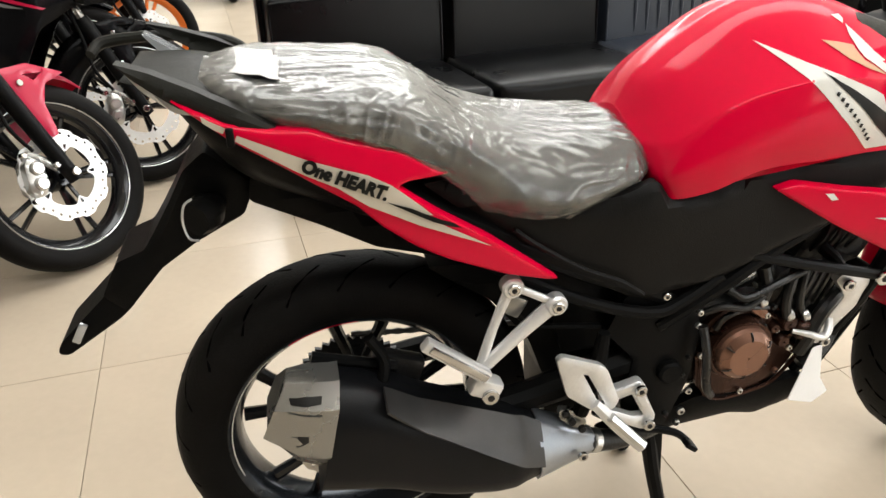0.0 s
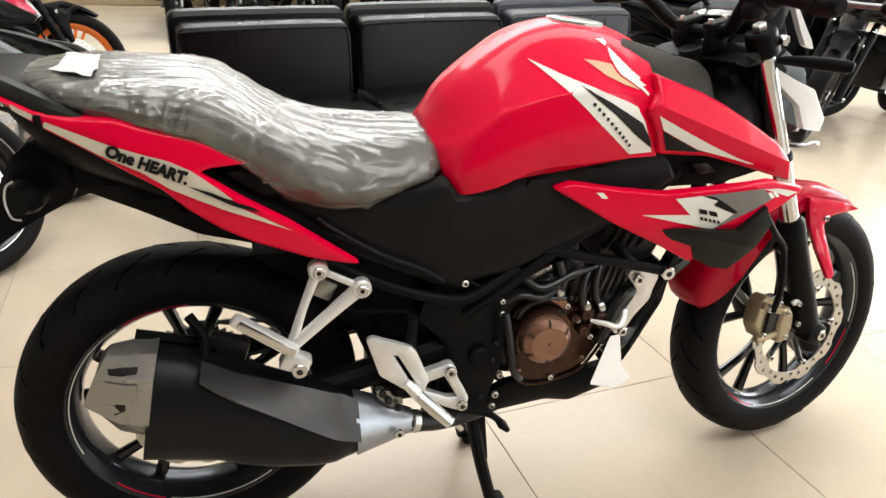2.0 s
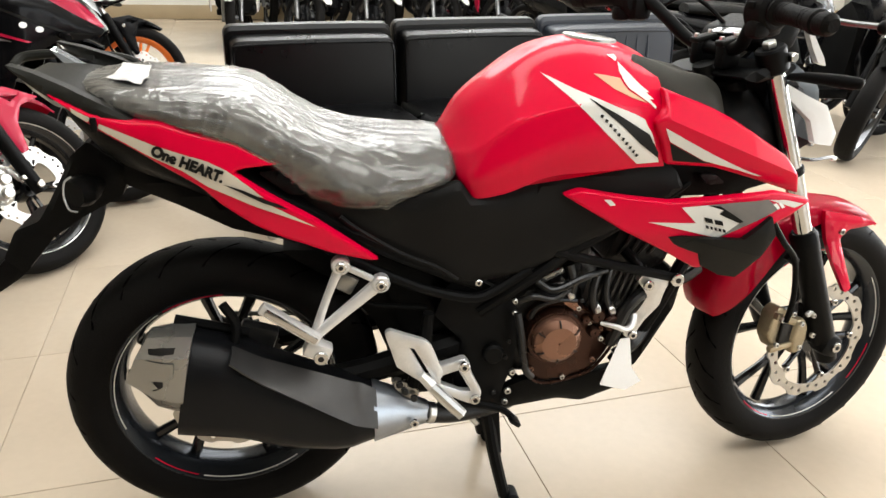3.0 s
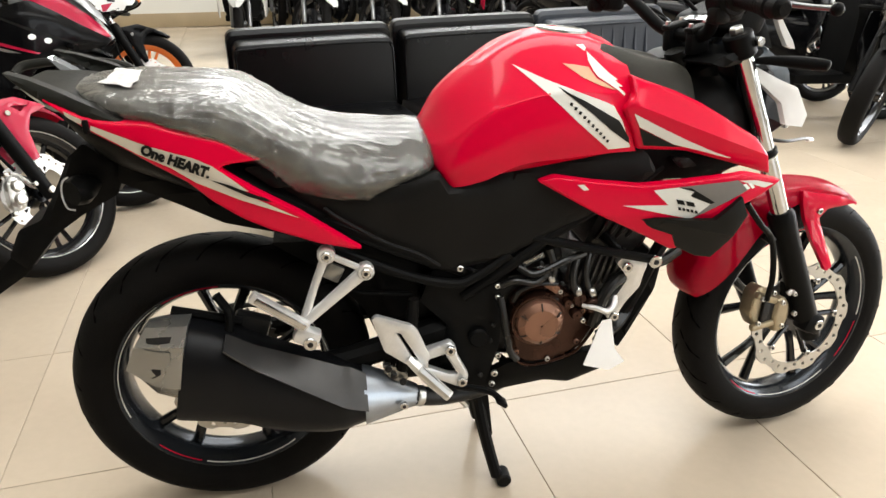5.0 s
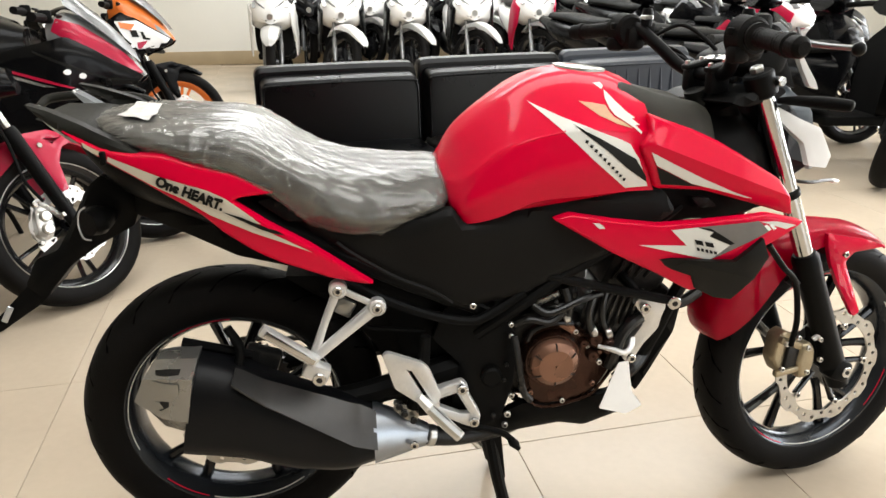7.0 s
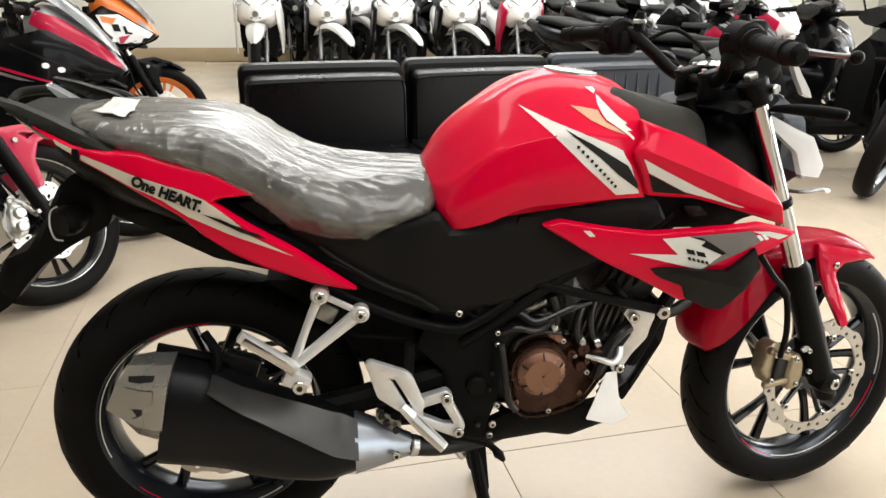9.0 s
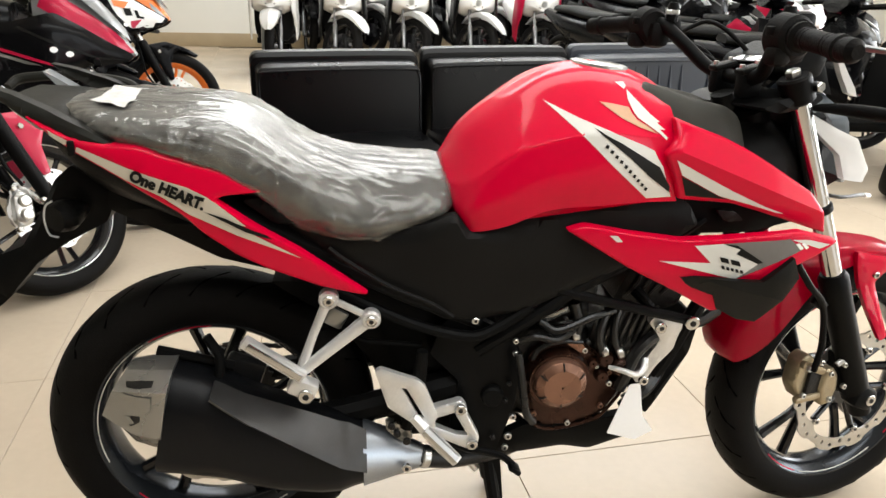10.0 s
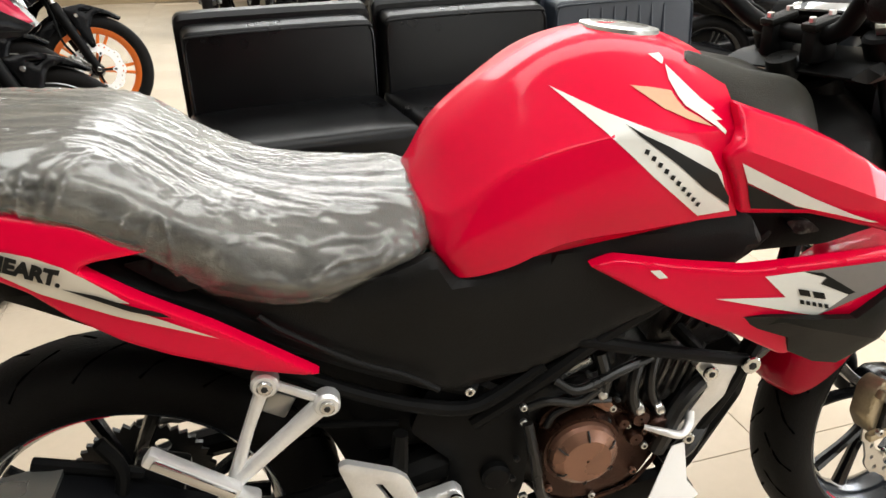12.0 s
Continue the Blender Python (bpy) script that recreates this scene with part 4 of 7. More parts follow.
    part("tyre_hugger", panel([(0.137, 0.600), (0.224, 0.596), (0.311, 0.575), (0.447, 0.500), (0.500, 0.40), (0.480, 0.265), (0.345, 0.262), (0.342, 0.350), (0.308, 0.440), (0.240, 0.527), (0.165, 0.578)], lambda x, z: 0.060, 0.12, 0.015, 0.03), PLASTIC, bike, "black rear tyre hugger")
    hanger = [(-0.100, 0.760), (-0.160, 0.815), (-0.190, 0.790), (-0.214, 0.748), (-0.244, 0.700), (-0.262, 0.674), (-0.303, 0.658), (-0.330, 0.607), (-0.302, 0.578), (-0.242, 0.644), (-0.190, 0.679), (-0.120, 0.716)]
    part("plate_hanger", panel(hanger, lambda x, z: 0.055 + 0.1 * max(0, z - 0.70), 0.11, 0.012, 0.016, 0.006), PLASTIC, bike, "black licence plate hanger")
    part("mud_flap", panel([(-0.322, 0.612), (-0.405, 0.533), (-0.412, 0.516), (-0.397, 0.512), (-0.314, 0.566), (-0.288, 0.590)], lambda x, z: 0.045, 0.09, 0.005, 0.016), PLASTIC, bike, "black mud flap")
    part("reflector", block((-0.372, -0.050, 0.553), (0.012, 0.006, 0.034), 0.002, (0, 30, 0)), LENS_CLEAR, bike)
    for s in (-1, 1):
        part("rear_indicator", tube([(-0.150, s * 0.06, 0.745), (-0.165, s * 0.09, 0.743), (-0.178, s * 0.112, 0.742)], [0.012, 0.026, 0.022], 10, 10), PLASTIC, bike)
        part("indicator_lens", tube([(-0.176, s * 0.112, 0.772), (-0.187, s * 0.114, 0.764), (-0.192, s * 0.114, 0.742), (-0.188, s * 0.114, 0.718), (-0.176, s * 0.112, 0.712)], 0.0017, 8, 20), LENS_CLEAR, bike, "clear rim of the rear indicator")
    # black tail fins beside the pillion seat
    fin = [(-0.232, 0.951), (-0.195, 0.941), (-0.145, 0.921), (-0.095, 0.896), (-0.046, 0.866), (-0.081, 0.865), (-0.114, 0.875), (-0.170, 0.904), (-0.213, 0.934)]
    for s in (-1, 1):
        part("tail_fin", panel(fin, lambda x, z: 0.170 - 0.3 * max(0, z - 0.915) + 0.16 * min(0, x + 0.10), 0.022, 0.007, 0.009, 0.003, side=s, lines=[[(-0.22, 0.944), (-0.06, 0.871)]]), FIN_GREY, bike, "dark grey grab rail fin", 30)
        part("fin_clip", block((-0.112, s * 0.176, 0.870), (0.009, 0.008, 0.022), 0.002), PLASTIC, bike)
    part("tail_centre", hull([[(-0.235, -0.02, 0.912), (-0.240, -0.08, 0.918), (-0.235, -0.06, 0.922), (-0.235, 0, 0.923)], [(-0.165, -0.07, 0.885), (-0.165, -0.125, 0.902), (-0.165, -0.09, 0.914), (-0.165, 0, 0.917)], [(-0.11, -0.10, 0.866), (-0.11, -0.13, 0.880), (-0.11, -0.10, 0.893), (-0.11, 0, 0.897)]], 14, 8), FIN_GREY, bike)
    rail = tube([(-0.318, 0.135, 0.906), (-0.300, 0.165, 0.918), (-0.210, 0.174, 0.921), (-0.130, 0.168, 0.909), (-0.092, 0.150, 0.893)], [0.007, 0.009, 0.008, 0.011, 0.008], 10, 24)
    part("grab_rail", rail, FIN_GREY, bike, "dark grey grab rail on the far side of the seat")
    for s in (-1, 1):
        part("tail_light", panel([(-0.235, 0.945), (-0.215, 0.932), (-0.165, 0.895), (-0.15, 0.882), (-0.175, 0.885), (-0.21, 0.912)], lambda x, z: 0.128 + 0.2 * min(0, x + 0.16), 0.03, 0.008, 0.012, side=s), LENS_CLEAR, bike, "clear wrap-around tail light")

    # --- seat and its plastic wrapping ---
    seat_st = [[(-0.135, -0.055, 0.899), (-0.147, -0.070, 0.906), (-0.150, -0.045, 0.912), (-0.150, 0, 0.914)],
               [(-0.100, -0.132, 0.880), (-0.100, -0.142, 0.894), (-0.100, -0.118, 0.910), (-0.100, 0, 0.917)],
               [(0.000, -0.170, 0.868), (0.000, -0.170, 0.884), (0.000, -0.140, 0.902), (0.000, 0, 0.914)],
               [(0.080, -0.174, 0.843), (0.085, -0.173, 0.866), (0.090, -0.146, 0.892), (0.095, 0, 0.905)],
               [(0.150, -0.164, 0.792), (0.150, -0.169, 0.826), (0.142, -0.142, 0.865), (0.138, 0, 0.883)],
               [(0.200, -0.150, 0.744), (0.205, -0.167, 0.788), (0.198, -0.140, 0.829), (0.190, 0, 0.848)],
               [(0.265, -0.152, 0.723), (0.270, -0.167, 0.754), (0.270, -0.125, 0.805), (0.270, 0, 0.820)],
               [(0.330, -0.148, 0.718), (0.340, -0.159, 0.748), (0.350, -0.112, 0.796), (0.350, 0, 0.809)],
               [(0.415, -0.124, 0.734), (0.427, -0.132, 0.760), (0.428, -0.084, 0.798), (0.425, 0, 0.808)],
               [(0.458, -0.100, 0.757), (0.460, -0.098, 0.770), (0.447, -0.058, 0.792), (0.440, 0, 0.803)]]
    seat = part("seat", hull(seat_st, 48, 14), SEAT_VINYL, bike, "black stepped vinyl seat")
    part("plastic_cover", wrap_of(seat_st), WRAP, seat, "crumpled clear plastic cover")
    st = tree_of(seat)
    bm = bmesh.new()
    pts, tris = filled([(-0.112, -0.074), (-0.084, -0.092), (-0.052, -0.106), (-0.050, -0.060), (-0.056, -0.010), (-0.061, 0.046), (-0.111, 0.054), (-0.106, 0.0), (-0.104, -0.040)], 0.008)
    vs = []
    for x, y in pts:
        hit, *_ = st.ray_cast(Vector((x, y, 2)), Vector((0, 0, -1)))
        vs.append(bm.verts.new((x, y, (hit.z if hit else 0.92) + 0.0070 + 0.005 * noise.noise(Vector((x * 45, y * 30, 0))))))
    for t in tris:
        bm.faces.new([vs[i] for i in t])
    part("paper_label", bm, LABEL_PAPER, seat, "creased white paper label on the plastic cover")

    # --- tank ---
    tank_st = [[(0.450, -0.080, 0.735), (0.440, -0.090, 0.765), (0.437, -0.084, 0.784), (0.438, -0.076, 0.792), (0.438, -0.048, 0.806), (0.438, -0.024, 0.814), (0.439, 0, 0.817)],
               [(0.470, -0.142, 0.722), (0.462, -0.152, 0.758), (0.472, -0.144, 0.800), (0.480, -0.128, 0.820), (0.481, -0.092, 0.843), (0.476, -0.050, 0.864), (0.471, 0, 0.871)],
               [(0.528, -0.160, 0.734), (0.524, -0.173, 0.785), (0.534, -0.164, 0.846), (0.539, -0.149, 0.864), (0.540, -0.102, 0.892), (0.537, -0.054, 0.914), (0.534, 0, 0.922)],
               [(0.600, -0.164, 0.762), (0.596, -0.179, 0.810), (0.600, -0.173, 0.870), (0.602, -0.161, 0.887), (0.603, -0.106, 0.926), (0.600, -0.056, 0.953), (0.604, 0, 0.962)],
               [(0.690, -0.164, 0.769), (0.684, -0.180, 0.822), (0.680, -0.176, 0.882), (0.680, -0.166, 0.898), (0.676, -0.110, 0.941), (0.674, -0.060, 0.969), (0.674, 0, 0.980)],
               [(0.760, -0.160, 0.773), (0.748, -0.174, 0.830), (0.744, -0.167, 0.876), (0.744, -0.157, 0.890), (0.742, -0.112, 0.932), (0.742, -0.064, 0.962), (0.742, 0, 0.973)],
               [(0.816, -0.154, 0.772), (0.794, -0.160, 0.838), (0.806, -0.146, 0.872), (0.808, -0.139, 0.882), (0.806, -0.104, 0.918), (0.796, -0.062, 0.946), (0.792, 0, 0.956)]]
    tank = part("fuel_tank", hull(tank_st, 60, 42), RED, bike, "glossy red sculpted fuel tank", 50)
    tt = tree_of(tank)
    part("white_stripe", film_on(tt, [(0.592, 0.928), (0.640, 0.908), (0.690, 0.890), (0.743, 0.869), (0.761, 0.860), (0.768, 0.848), (0.779, 0.834), (0.803, 0.781), (0.759, 0.781), (0.692, 0.838), (0.660, 0.868), (0.630, 0.895)], res=0.006), WHITE_DECAL, tank)
    part("black_stripe", film_on(tt, [(0.657, 0.897), (0.703, 0.874), (0.772, 0.834), (0.797, 0.800), (0.799, 0.789), (0.755, 0.820), (0.717, 0.852)], 0.0022, res=0.006), BLACK_DECAL, tank)
    for k in range(10):
        x, z = 0.677 + 0.0083 * k, 0.873 - 0.0079 * k
        part("lettering_bar", film_on(tt, [(x, z), (x + 0.0052, z - 0.0018), (x + 0.0030, z - 0.0070), (x - 0.0018, z - 0.0046)], 0.0022, 0.01), BLACK_DECAL, tank)
    wing = [(0.729, 0.945), (0.726, 0.932), (0.731, 0.916), (0.737, 0.907), (0.751, 0.898), (0.772, 0.884), (0.784, 0.874), (0.786, 0.878), (0.774, 0.889), (0.784, 0.888), (0.770, 0.899), (0.777, 0.899), (0.761, 0.911), (0.748, 0.924), (0.737, 0.936)]
    part("wing_emblem", film_on(tt, wing, 0.0014, 0.006), WHITE_DECAL, tank, "white feathered wing emblem")
    part("white_flash", film_on(tt, [(0.712, 0.955), (0.727, 0.955), (0.730, 0.950), (0.725, 0.945)], 0.0014, 0.006), WHITE_DECAL, tank)
    # gold print, its outline also colouring in part of a reflection
    part("gold_emblem", film_on(tt, [(0.676, 0.930), (0.699, 0.927), (0.724, 0.922), (0.728, 0.913), (0.735, 0.904), (0.750, 0.896), (0.768, 0.884), (0.738, 0.894), (0.707, 0.908)], 0.0014, 0.006), GOLD_DECAL, tank, "beige wing shaped emblem, partly a reflection put into the colour")
    part("filler_ring", turned([(-0.004, 0.036), (-0.004, 0.050), (0.001, 0.049), (0.003, 0.036)], (0, 0, 0), 40, axis="z"), STEEL, tank, "silver filler cap ring").matrix_basis = pose(0.712, 0, 0.9745, 0, 6, 0)
    part("filler_cap", turned([(0.0, 0.001), (0.0, 0.037), (0.004, 0.035), (0.006, 0.001)], (0, 0, 0), 32, axis="z"), ALU_DARK, tank, "round black and silver filler cap").matrix_basis = pose(0.712, 0, 0.9725, 0, 6, 0)

    # --- plastic cover between tank and steering head ---
    part("tank_cover", hull([[(0.760, -0.088, 0.9475), (0.763, -0.082, 0.9505), (0.767, -0.076, 0.953), (0.772, -0.069, 0.954), (0.776, -0.040, 0.948), (0.778, 0, 0.946)],
                             [(0.800, -0.114, 0.902), (0.806, -0.102, 0.920), (0.812, -0.086, 0.934), (0.818, -0.070, 0.940), (0.822, -0.040, 0.934), (0.824, 0, 0.930)],
                             [(0.846, -0.124, 0.878), (0.850, -0.106, 0.900), (0.854, -0.086, 0.918), (0.860, -0.068, 0.926), (0.864, -0.040, 0.920), (0.866, 0, 0.916)],
                             [(0.904, -0.122, 0.852), (0.908, -0.102, 0.880), (0.912, -0.082, 0.902), (0.918, -0.062, 0.913), (0.920, -0.034, 0.908), (0.922, 0, 0.904)],
                             [(0.958, -0.092, 0.834), (0.956, -0.080, 0.858), (0.954, -0.064, 0.884), (0.950, -0.046, 0.898), (0.948, -0.026, 0.896), (0.946, 0, 0.894)]], 28, 24), COVER_OLIVE, bike, "dark olive grey moulded cover behind the steering head", 40)

    # --- side covers ---
    cover = [(0.150, 0.752), (0.180, 0.762), (0.235, 0.736), (0.313, 0.722), (0.40, 0.735), (0.450, 0.755), (0.475, 0.720), (0.527, 0.730), (0.600, 0.752), (0.700, 0.766), (0.812, 0.775), (0.845, 0.765), (0.870, 0.725), (0.820, 0.690), (0.745, 0.648), (0.66, 0.610), (0.583, 0.570), (0.491, 0.552), (0.442, 0.552), (0.309, 0.632), (0.22, 0.695)]
    cover_y = lambda x, z: 0.138 + 0.02 * math.exp(-((x - 0.45) / 0.15) ** 2) * clamp((z - 0.55) / 0.15) + 0.01 * clamp((x - 0.5) / 0.2)
    for s in (-1, 1):
        c = part("side_cover", panel(cover, cover_y, 0.015, 0.014, 0.016, 0.010, side=s), COVER_PLASTIC, bike, "matt black side cover")
        bolt((0.488, s * 0.152 - (0.006 if s < 0 else 0), 0.563), 0.0065, c)
        part("cover_ridge", tube([(0.245, s * 0.146, 0.698), (0.273, s * 0.150, 0.676), (0.347, s * 0.153, 0.628), (0.408, s * 0.154, 0.600), (0.449, s * 0.153, 0.571)], 0.004, 6, 20), COVER_PLASTIC, c)
        # black plate imitating the shaded gap between tail panel and side cover
        part("seat_slot", panel([(0.115, 0.782), (0.155, 0.787), (0.205, 0.748), (0.165, 0.742)], lambda x, z: 0.158, 0.01, 0.006, 0.012, side=s), PLASTIC, c)
        part("inner_shroud", panel([(0.79, 0.79), (0.90, 0.785), (1.02, 0.745), (1.06, 0.72), (0.98, 0.70), (0.84, 0.70), (0.78, 0.73)], lambda x, z: 0.118, 0.02, 0.006, 0.02, side=s), PLASTIC, bike)

    # --- red front shrouds ---
    shroud = [(0.800, 0.908), (0.842, 0.892), (0.893, 0.874), (0.940, 0.852), (0.985, 0.826), (1.058, 0.782), (1.076, 0.755), (1.092, 0.712), (1.060, 0.722), (0.995, 0.744), (0.950, 0.758), (0.905, 0.771), (0.815, 0.777), (0.800, 0.815), (0.778, 0.855), (0.800, 0.878)]
    crease = lambda x: 0.862 - 0.40 * (x - 0.80)
    sh_y = lambda x, z: 0.180 - 0.75 * max(0.0, z - crease(x)) - 0.22 * max(0.0, crease(x) - z) - 0.12 * max(0.0, x - 0.98)
    lower = [(0.630, 0.728), (0.662, 0.737), (0.740, 0.725), (0.820, 0.717), (0.896, 0.723), (0.960, 0.730), (1.010, 0.735), (1.085, 0.716), (1.045, 0.690), (1.005, 0.672), (0.985, 0.640), (0.960, 0.600), (0.905, 0.585), (0.893, 0.581), (0.830, 0.617), (0.737, 0.665)]
    lo_y = lambda x, z: 0.168 + 0.05 * clamp((x - 0.63) / 0.35) - 0.25 * max(0.0, 0.66 - z) - 0.10 * max(0.0, x - 1.0) - 0.06 * max(0.0, z - 0.70)
    for s in (-1, 1):
        a = part("front_shroud", panel(shroud, sh_y, 0.016, 0.007, 0.0075, 0.006, side=s, lines=[[(0.80, 0.862), (1.09, 0.746)]]), RED, bike, "red tank shroud with white and black stripe", 38)
        b = part("lower_shroud", panel(lower, lo_y, 0.016, 0.007, 0.0075, 0.006, side=s, lines=[[(0.66, 0.700), (1.08, 0.700)], [(0.75, 0.66), (1.03, 0.66)]]), RED, bike, "red lower fairing with white and black graphics", 38)
        if s < 0:
            ta, tb = tree_of(a), tree_of(b)
            part("white_stripe", film_on(ta, [(0.796, 0.848), (0.840, 0.825), (0.900, 0.795), (0.960, 0.768), (0.998, 0.754), (0.985, 0.756), (0.935, 0.771), (0.880, 0.786), (0.810, 0.822)], 0.0022, 0.008), WHITE_DECAL, a)
            part("black_stripe", film_on(ta, [(0.810, 0.820), (0.880, 0.785), (0.898, 0.780), (0.824, 0.786)], 0.0022, 0.008), BLACK_DECAL, a)
            part("white_graphic", film_on(tb, [(0.838, 0.709), (0.884, 0.714), (0.913, 0.706), (0.906, 0.698), (0.946, 0.682), (0.912, 0.652), (0.783, 0.681), (0.868, 0.680)], res=0.008), WHITE_DECAL, b)
            part("dark_graphic", film_on(tb, [(0.884, 0.714), (0.990, 0.725), (1.014, 0.706), (0.991, 0.694), (0.912, 0.652), (0.946, 0.682), (0.906, 0.698), (0.913, 0.707)], res=0.008), GREY_DECAL, b)
            part("black_wedge", film_on(tb, [(0.884, 0.7135), (0.906, 0.712), (0.930, 0.698), (0.952, 0.684), (0.944, 0.681), (0.907, 0.697), (0.913, 0.705)], 0.0018, 0.006), BLACK_DECAL, b)
            part("white_tip", film_on(tb, [(0.992, 0.724), (1.026, 0.722), (1.066, 0.712), (1.047, 0.706)], res=0.008), WHITE_DECAL, b)
            bars = [[(0.880, 0.692), (0.894, 0.689), (0.898, 0.680), (0.884, 0.683)], [(0.898, 0.688), (0.913, 0.685), (0.917, 0.676), (0.902, 0.679)]]
            bars += [[(x, z), (x + 0.005, z - 0.001), (x + 0.007, z - 0.007), (x + 0.002, z - 0.006)] for x, z in ((0.885 + 0.0078 * k, 0.677 - 0.0018 * k) for k in range(5))]
            for o in bars:
                part("emblem_bar", film_on(tb, o, 0.0026, 0.01), BLACK_DECAL, b)
            for o in ([(1.000, 0.716), (1.006, 0.718), (1.016, 0.708), (1.010, 0.706)], [(1.010, 0.717), (1.016, 0.718), (1.026, 0.709), (1.020, 0.707)]):
                part("emblem_bar", film_on(tb, o, 0.0026, 0.01), PAPER, b)
            part("white_tick", film_on(tb, [(0.700, 0.722), (0.712, 0.722), (0.722, 0.712), (0.712, 0.711)], 0.0016, 0.01), WHITE_DECAL, b)
        wing = [(0.798, 0.648), (0.846, 0.656), (0.952, 0.653), (0.999, 0.695), (1.013, 0.660), (0.995, 0.618), (0.973, 0.562), (0.941, 0.566), (0.898, 0.590), (0.886, 0.618)]
        fold = lambda x: 0.655 - 0.25 * (x - 0.846)
        part("air_deflector", panel(wing, lambda x, z: lo_y(x, z) + 0.018 * clamp((x - 0.80) / 0.10) - 0.30 * max(0, fold(x) - z) - 0.10 * max(0, z - fold(x)), 0.012, 0.002, 0.012, 0.001, side=s, lines=[[(0.83, 0.659), (1.0, 0.6165)]]), PLASTIC_GREY, bike, "dark grey plastic air deflector", 14)
        part("gap_bracket", panel([(0.90, 0.748), (0.935, 0.745), (0.955, 0.728), (0.92, 0.726)], lambda x, z: 0.135, 0.01, 0.004, 0.012, side=s), ENGINE, bike)

    # --- fork, fender, bars, lamp ---
    fork = thing_part("fork", bike, "telescopic fork with chrome stanchions and black sliders")
    fork.matrix_basis = STEER
    top, low = Vector((1.022, 0, 0.938)), Vector((1.290, 0, 0.308))
    d = (low - top).normalized()
    for s in (-1, 1):
        o = Vector((0, s * 0.094, 0))
        part("stanchion", rod(top + o, top + d * 0.42 + o, 0.0185), CHROME, fork)
        part("slider", tube([top + d * 0.375 + o, top + d * 0.385 + o, top + d * 0.41 + o, top + d * 0.44 + o, top + d * 0.66 + o, low + d * 0.03 + o], [0.022, 0.0275, 0.0275, 0.0265, 0.0265, 0.022], 18, smooth=False), FRAME_BLACK, fork)
        part("dust_seal", rod(top + d * 0.225 + o, top + d * 0.243 + o, 0.0225), FRAME_BLACK, fork)
        part("fork_clamp", tube([top - d * 0.022 + o, top - d * 0.018 + o, top + d * 0.022 + o, top + d * 0.026 + o], [0.024, 0.028, 0.028, 0.024], 20, smooth=False), FRAME_BLACK, fork)
        part("fork_cap", rod(top - d * 0.034 + o, top - d * 0.02 + o, 0.013, 6), STEEL, fork)
        bolt((low.x, s * 0.094 - 0.034 if s < 0 else 0.13, low.z + 0.012), 0.012, fork)
    part("axle_lug", block((low.x - 0.004, -0.1, low.z + 0.012), (0.05, 0.045, 0.05), 0.012, (0, 24, 0)), FRAME_BLACK, fork)
    part("front_axle", rod((FRONT.x + 0.008, -0.1, FRONT.z + 0.008), (FRONT.x + 0.008, 0.1, FRONT.z + 0.008), 0.009), STEEL, fork)
    part("top_yoke", panel([(0.950, 0.906), (0.985, 0.921), (1.060, 0.931), (1.073, 0.921), (1.055, 0.910), (0.985, 0.897)], lambda x, z: 0.115, 0.23, 0.012, 0.02), FRAME_BLACK, fork)
    part("lower_yoke", block((1.098, 0, 0.765), (0.07, 0.15, 0.045), 0.012, (0, 24, 0)), FRAME_BLACK, fork)
    for s in (-1, 1):
        part("yoke_bolt", rod((1.040, s * 0.094, 0.942), (1.042, s * 0.130, 0.942), 0.0095, 6), CHROME, fork)
    caliper = part("caliper", panel([(1.124, 0.360), (1.132, 0.412), (1.152, 0.424), (1.186, 0.402), (1.196, 0.350), (1.184, 0.318), (1.142, 0.326)], lambda x, z: 0.092, 0.030, 0.006, 0.008), GOLD_CALIPER, fork, "champagne front brake caliper")
    part("piston_housing", panel([(1.184, 0.392), (1.204, 0.396), (1.218, 0.378), (1.220, 0.345), (1.208, 0.316), (1.184, 0.312), (1.176, 0.350)], lambda x, z: 0.108, 0.040, 0.010, 0.008), GOLD_CALIPER, caliper)
    part("brake_pad", block((1.166, -0.094, 0.362), (0.030, 0.012, 0.062), 0.003, (0, 8, 0)), ENGINE, caliper)
    part("caliper_bridge", block((1.158, -0.098, 0.398), (0.060, 0.014, 0.016), 0.004, (0, 22, 0)), GOLD_CALIPER, caliper)
    part("caliper_bridge", block((1.156, -0.098, 0.334), (0.064, 0.014, 0.014), 0.004, (0, -6, 0)), GOLD_CALIPER, caliper)
    part("bleed_nipple", rod((1.214, -0.100, 0.398), (1.236, -0.106, 0.416), 0.006), ALU, caliper)
    for x, z in ((1.140, 0.402), (1.134, 0.345), (1.196, 0.384), (1.200, 0.328), (1.226, 0.400), (1.232, 0.352), (1.168, 0.412)):
        bolt((x, -0.112, z), 0.0058, caliper, STEEL)
    part("caliper_bracket", panel([(1.215, 0.42), (1.262, 0.40), (1.285, 0.34), (1.258, 0.318), (1.230, 0.35)], lambda x, z: 0.088, 0.012, 0.006, 0.015), FRAME_BLACK, fork)
    part("brake_hose", tube([(1.030, -0.150, 0.640), (1.072, -0.145, 0.592), (1.112, -0.135, 0.557), (1.132, -0.128, 0.515), (1.144, -0.122, 0.454), (1.146, -0.112, 0.400)], 0.0062, 10, 30), PLASTIC, fork)
    part("hose_guide", block((1.118, -0.125, 0.548), (0.035, 0.012, 0.018), 0.004, (0, 35, 0)), FRAME_BLACK, fork)

    fender = thing_part("front_fender", bike, "glossy red front mudguard")
    fender.matrix_basis = Matrix.Translation((0.014, 0.012, 0.002)) @ STEER
    fst = []
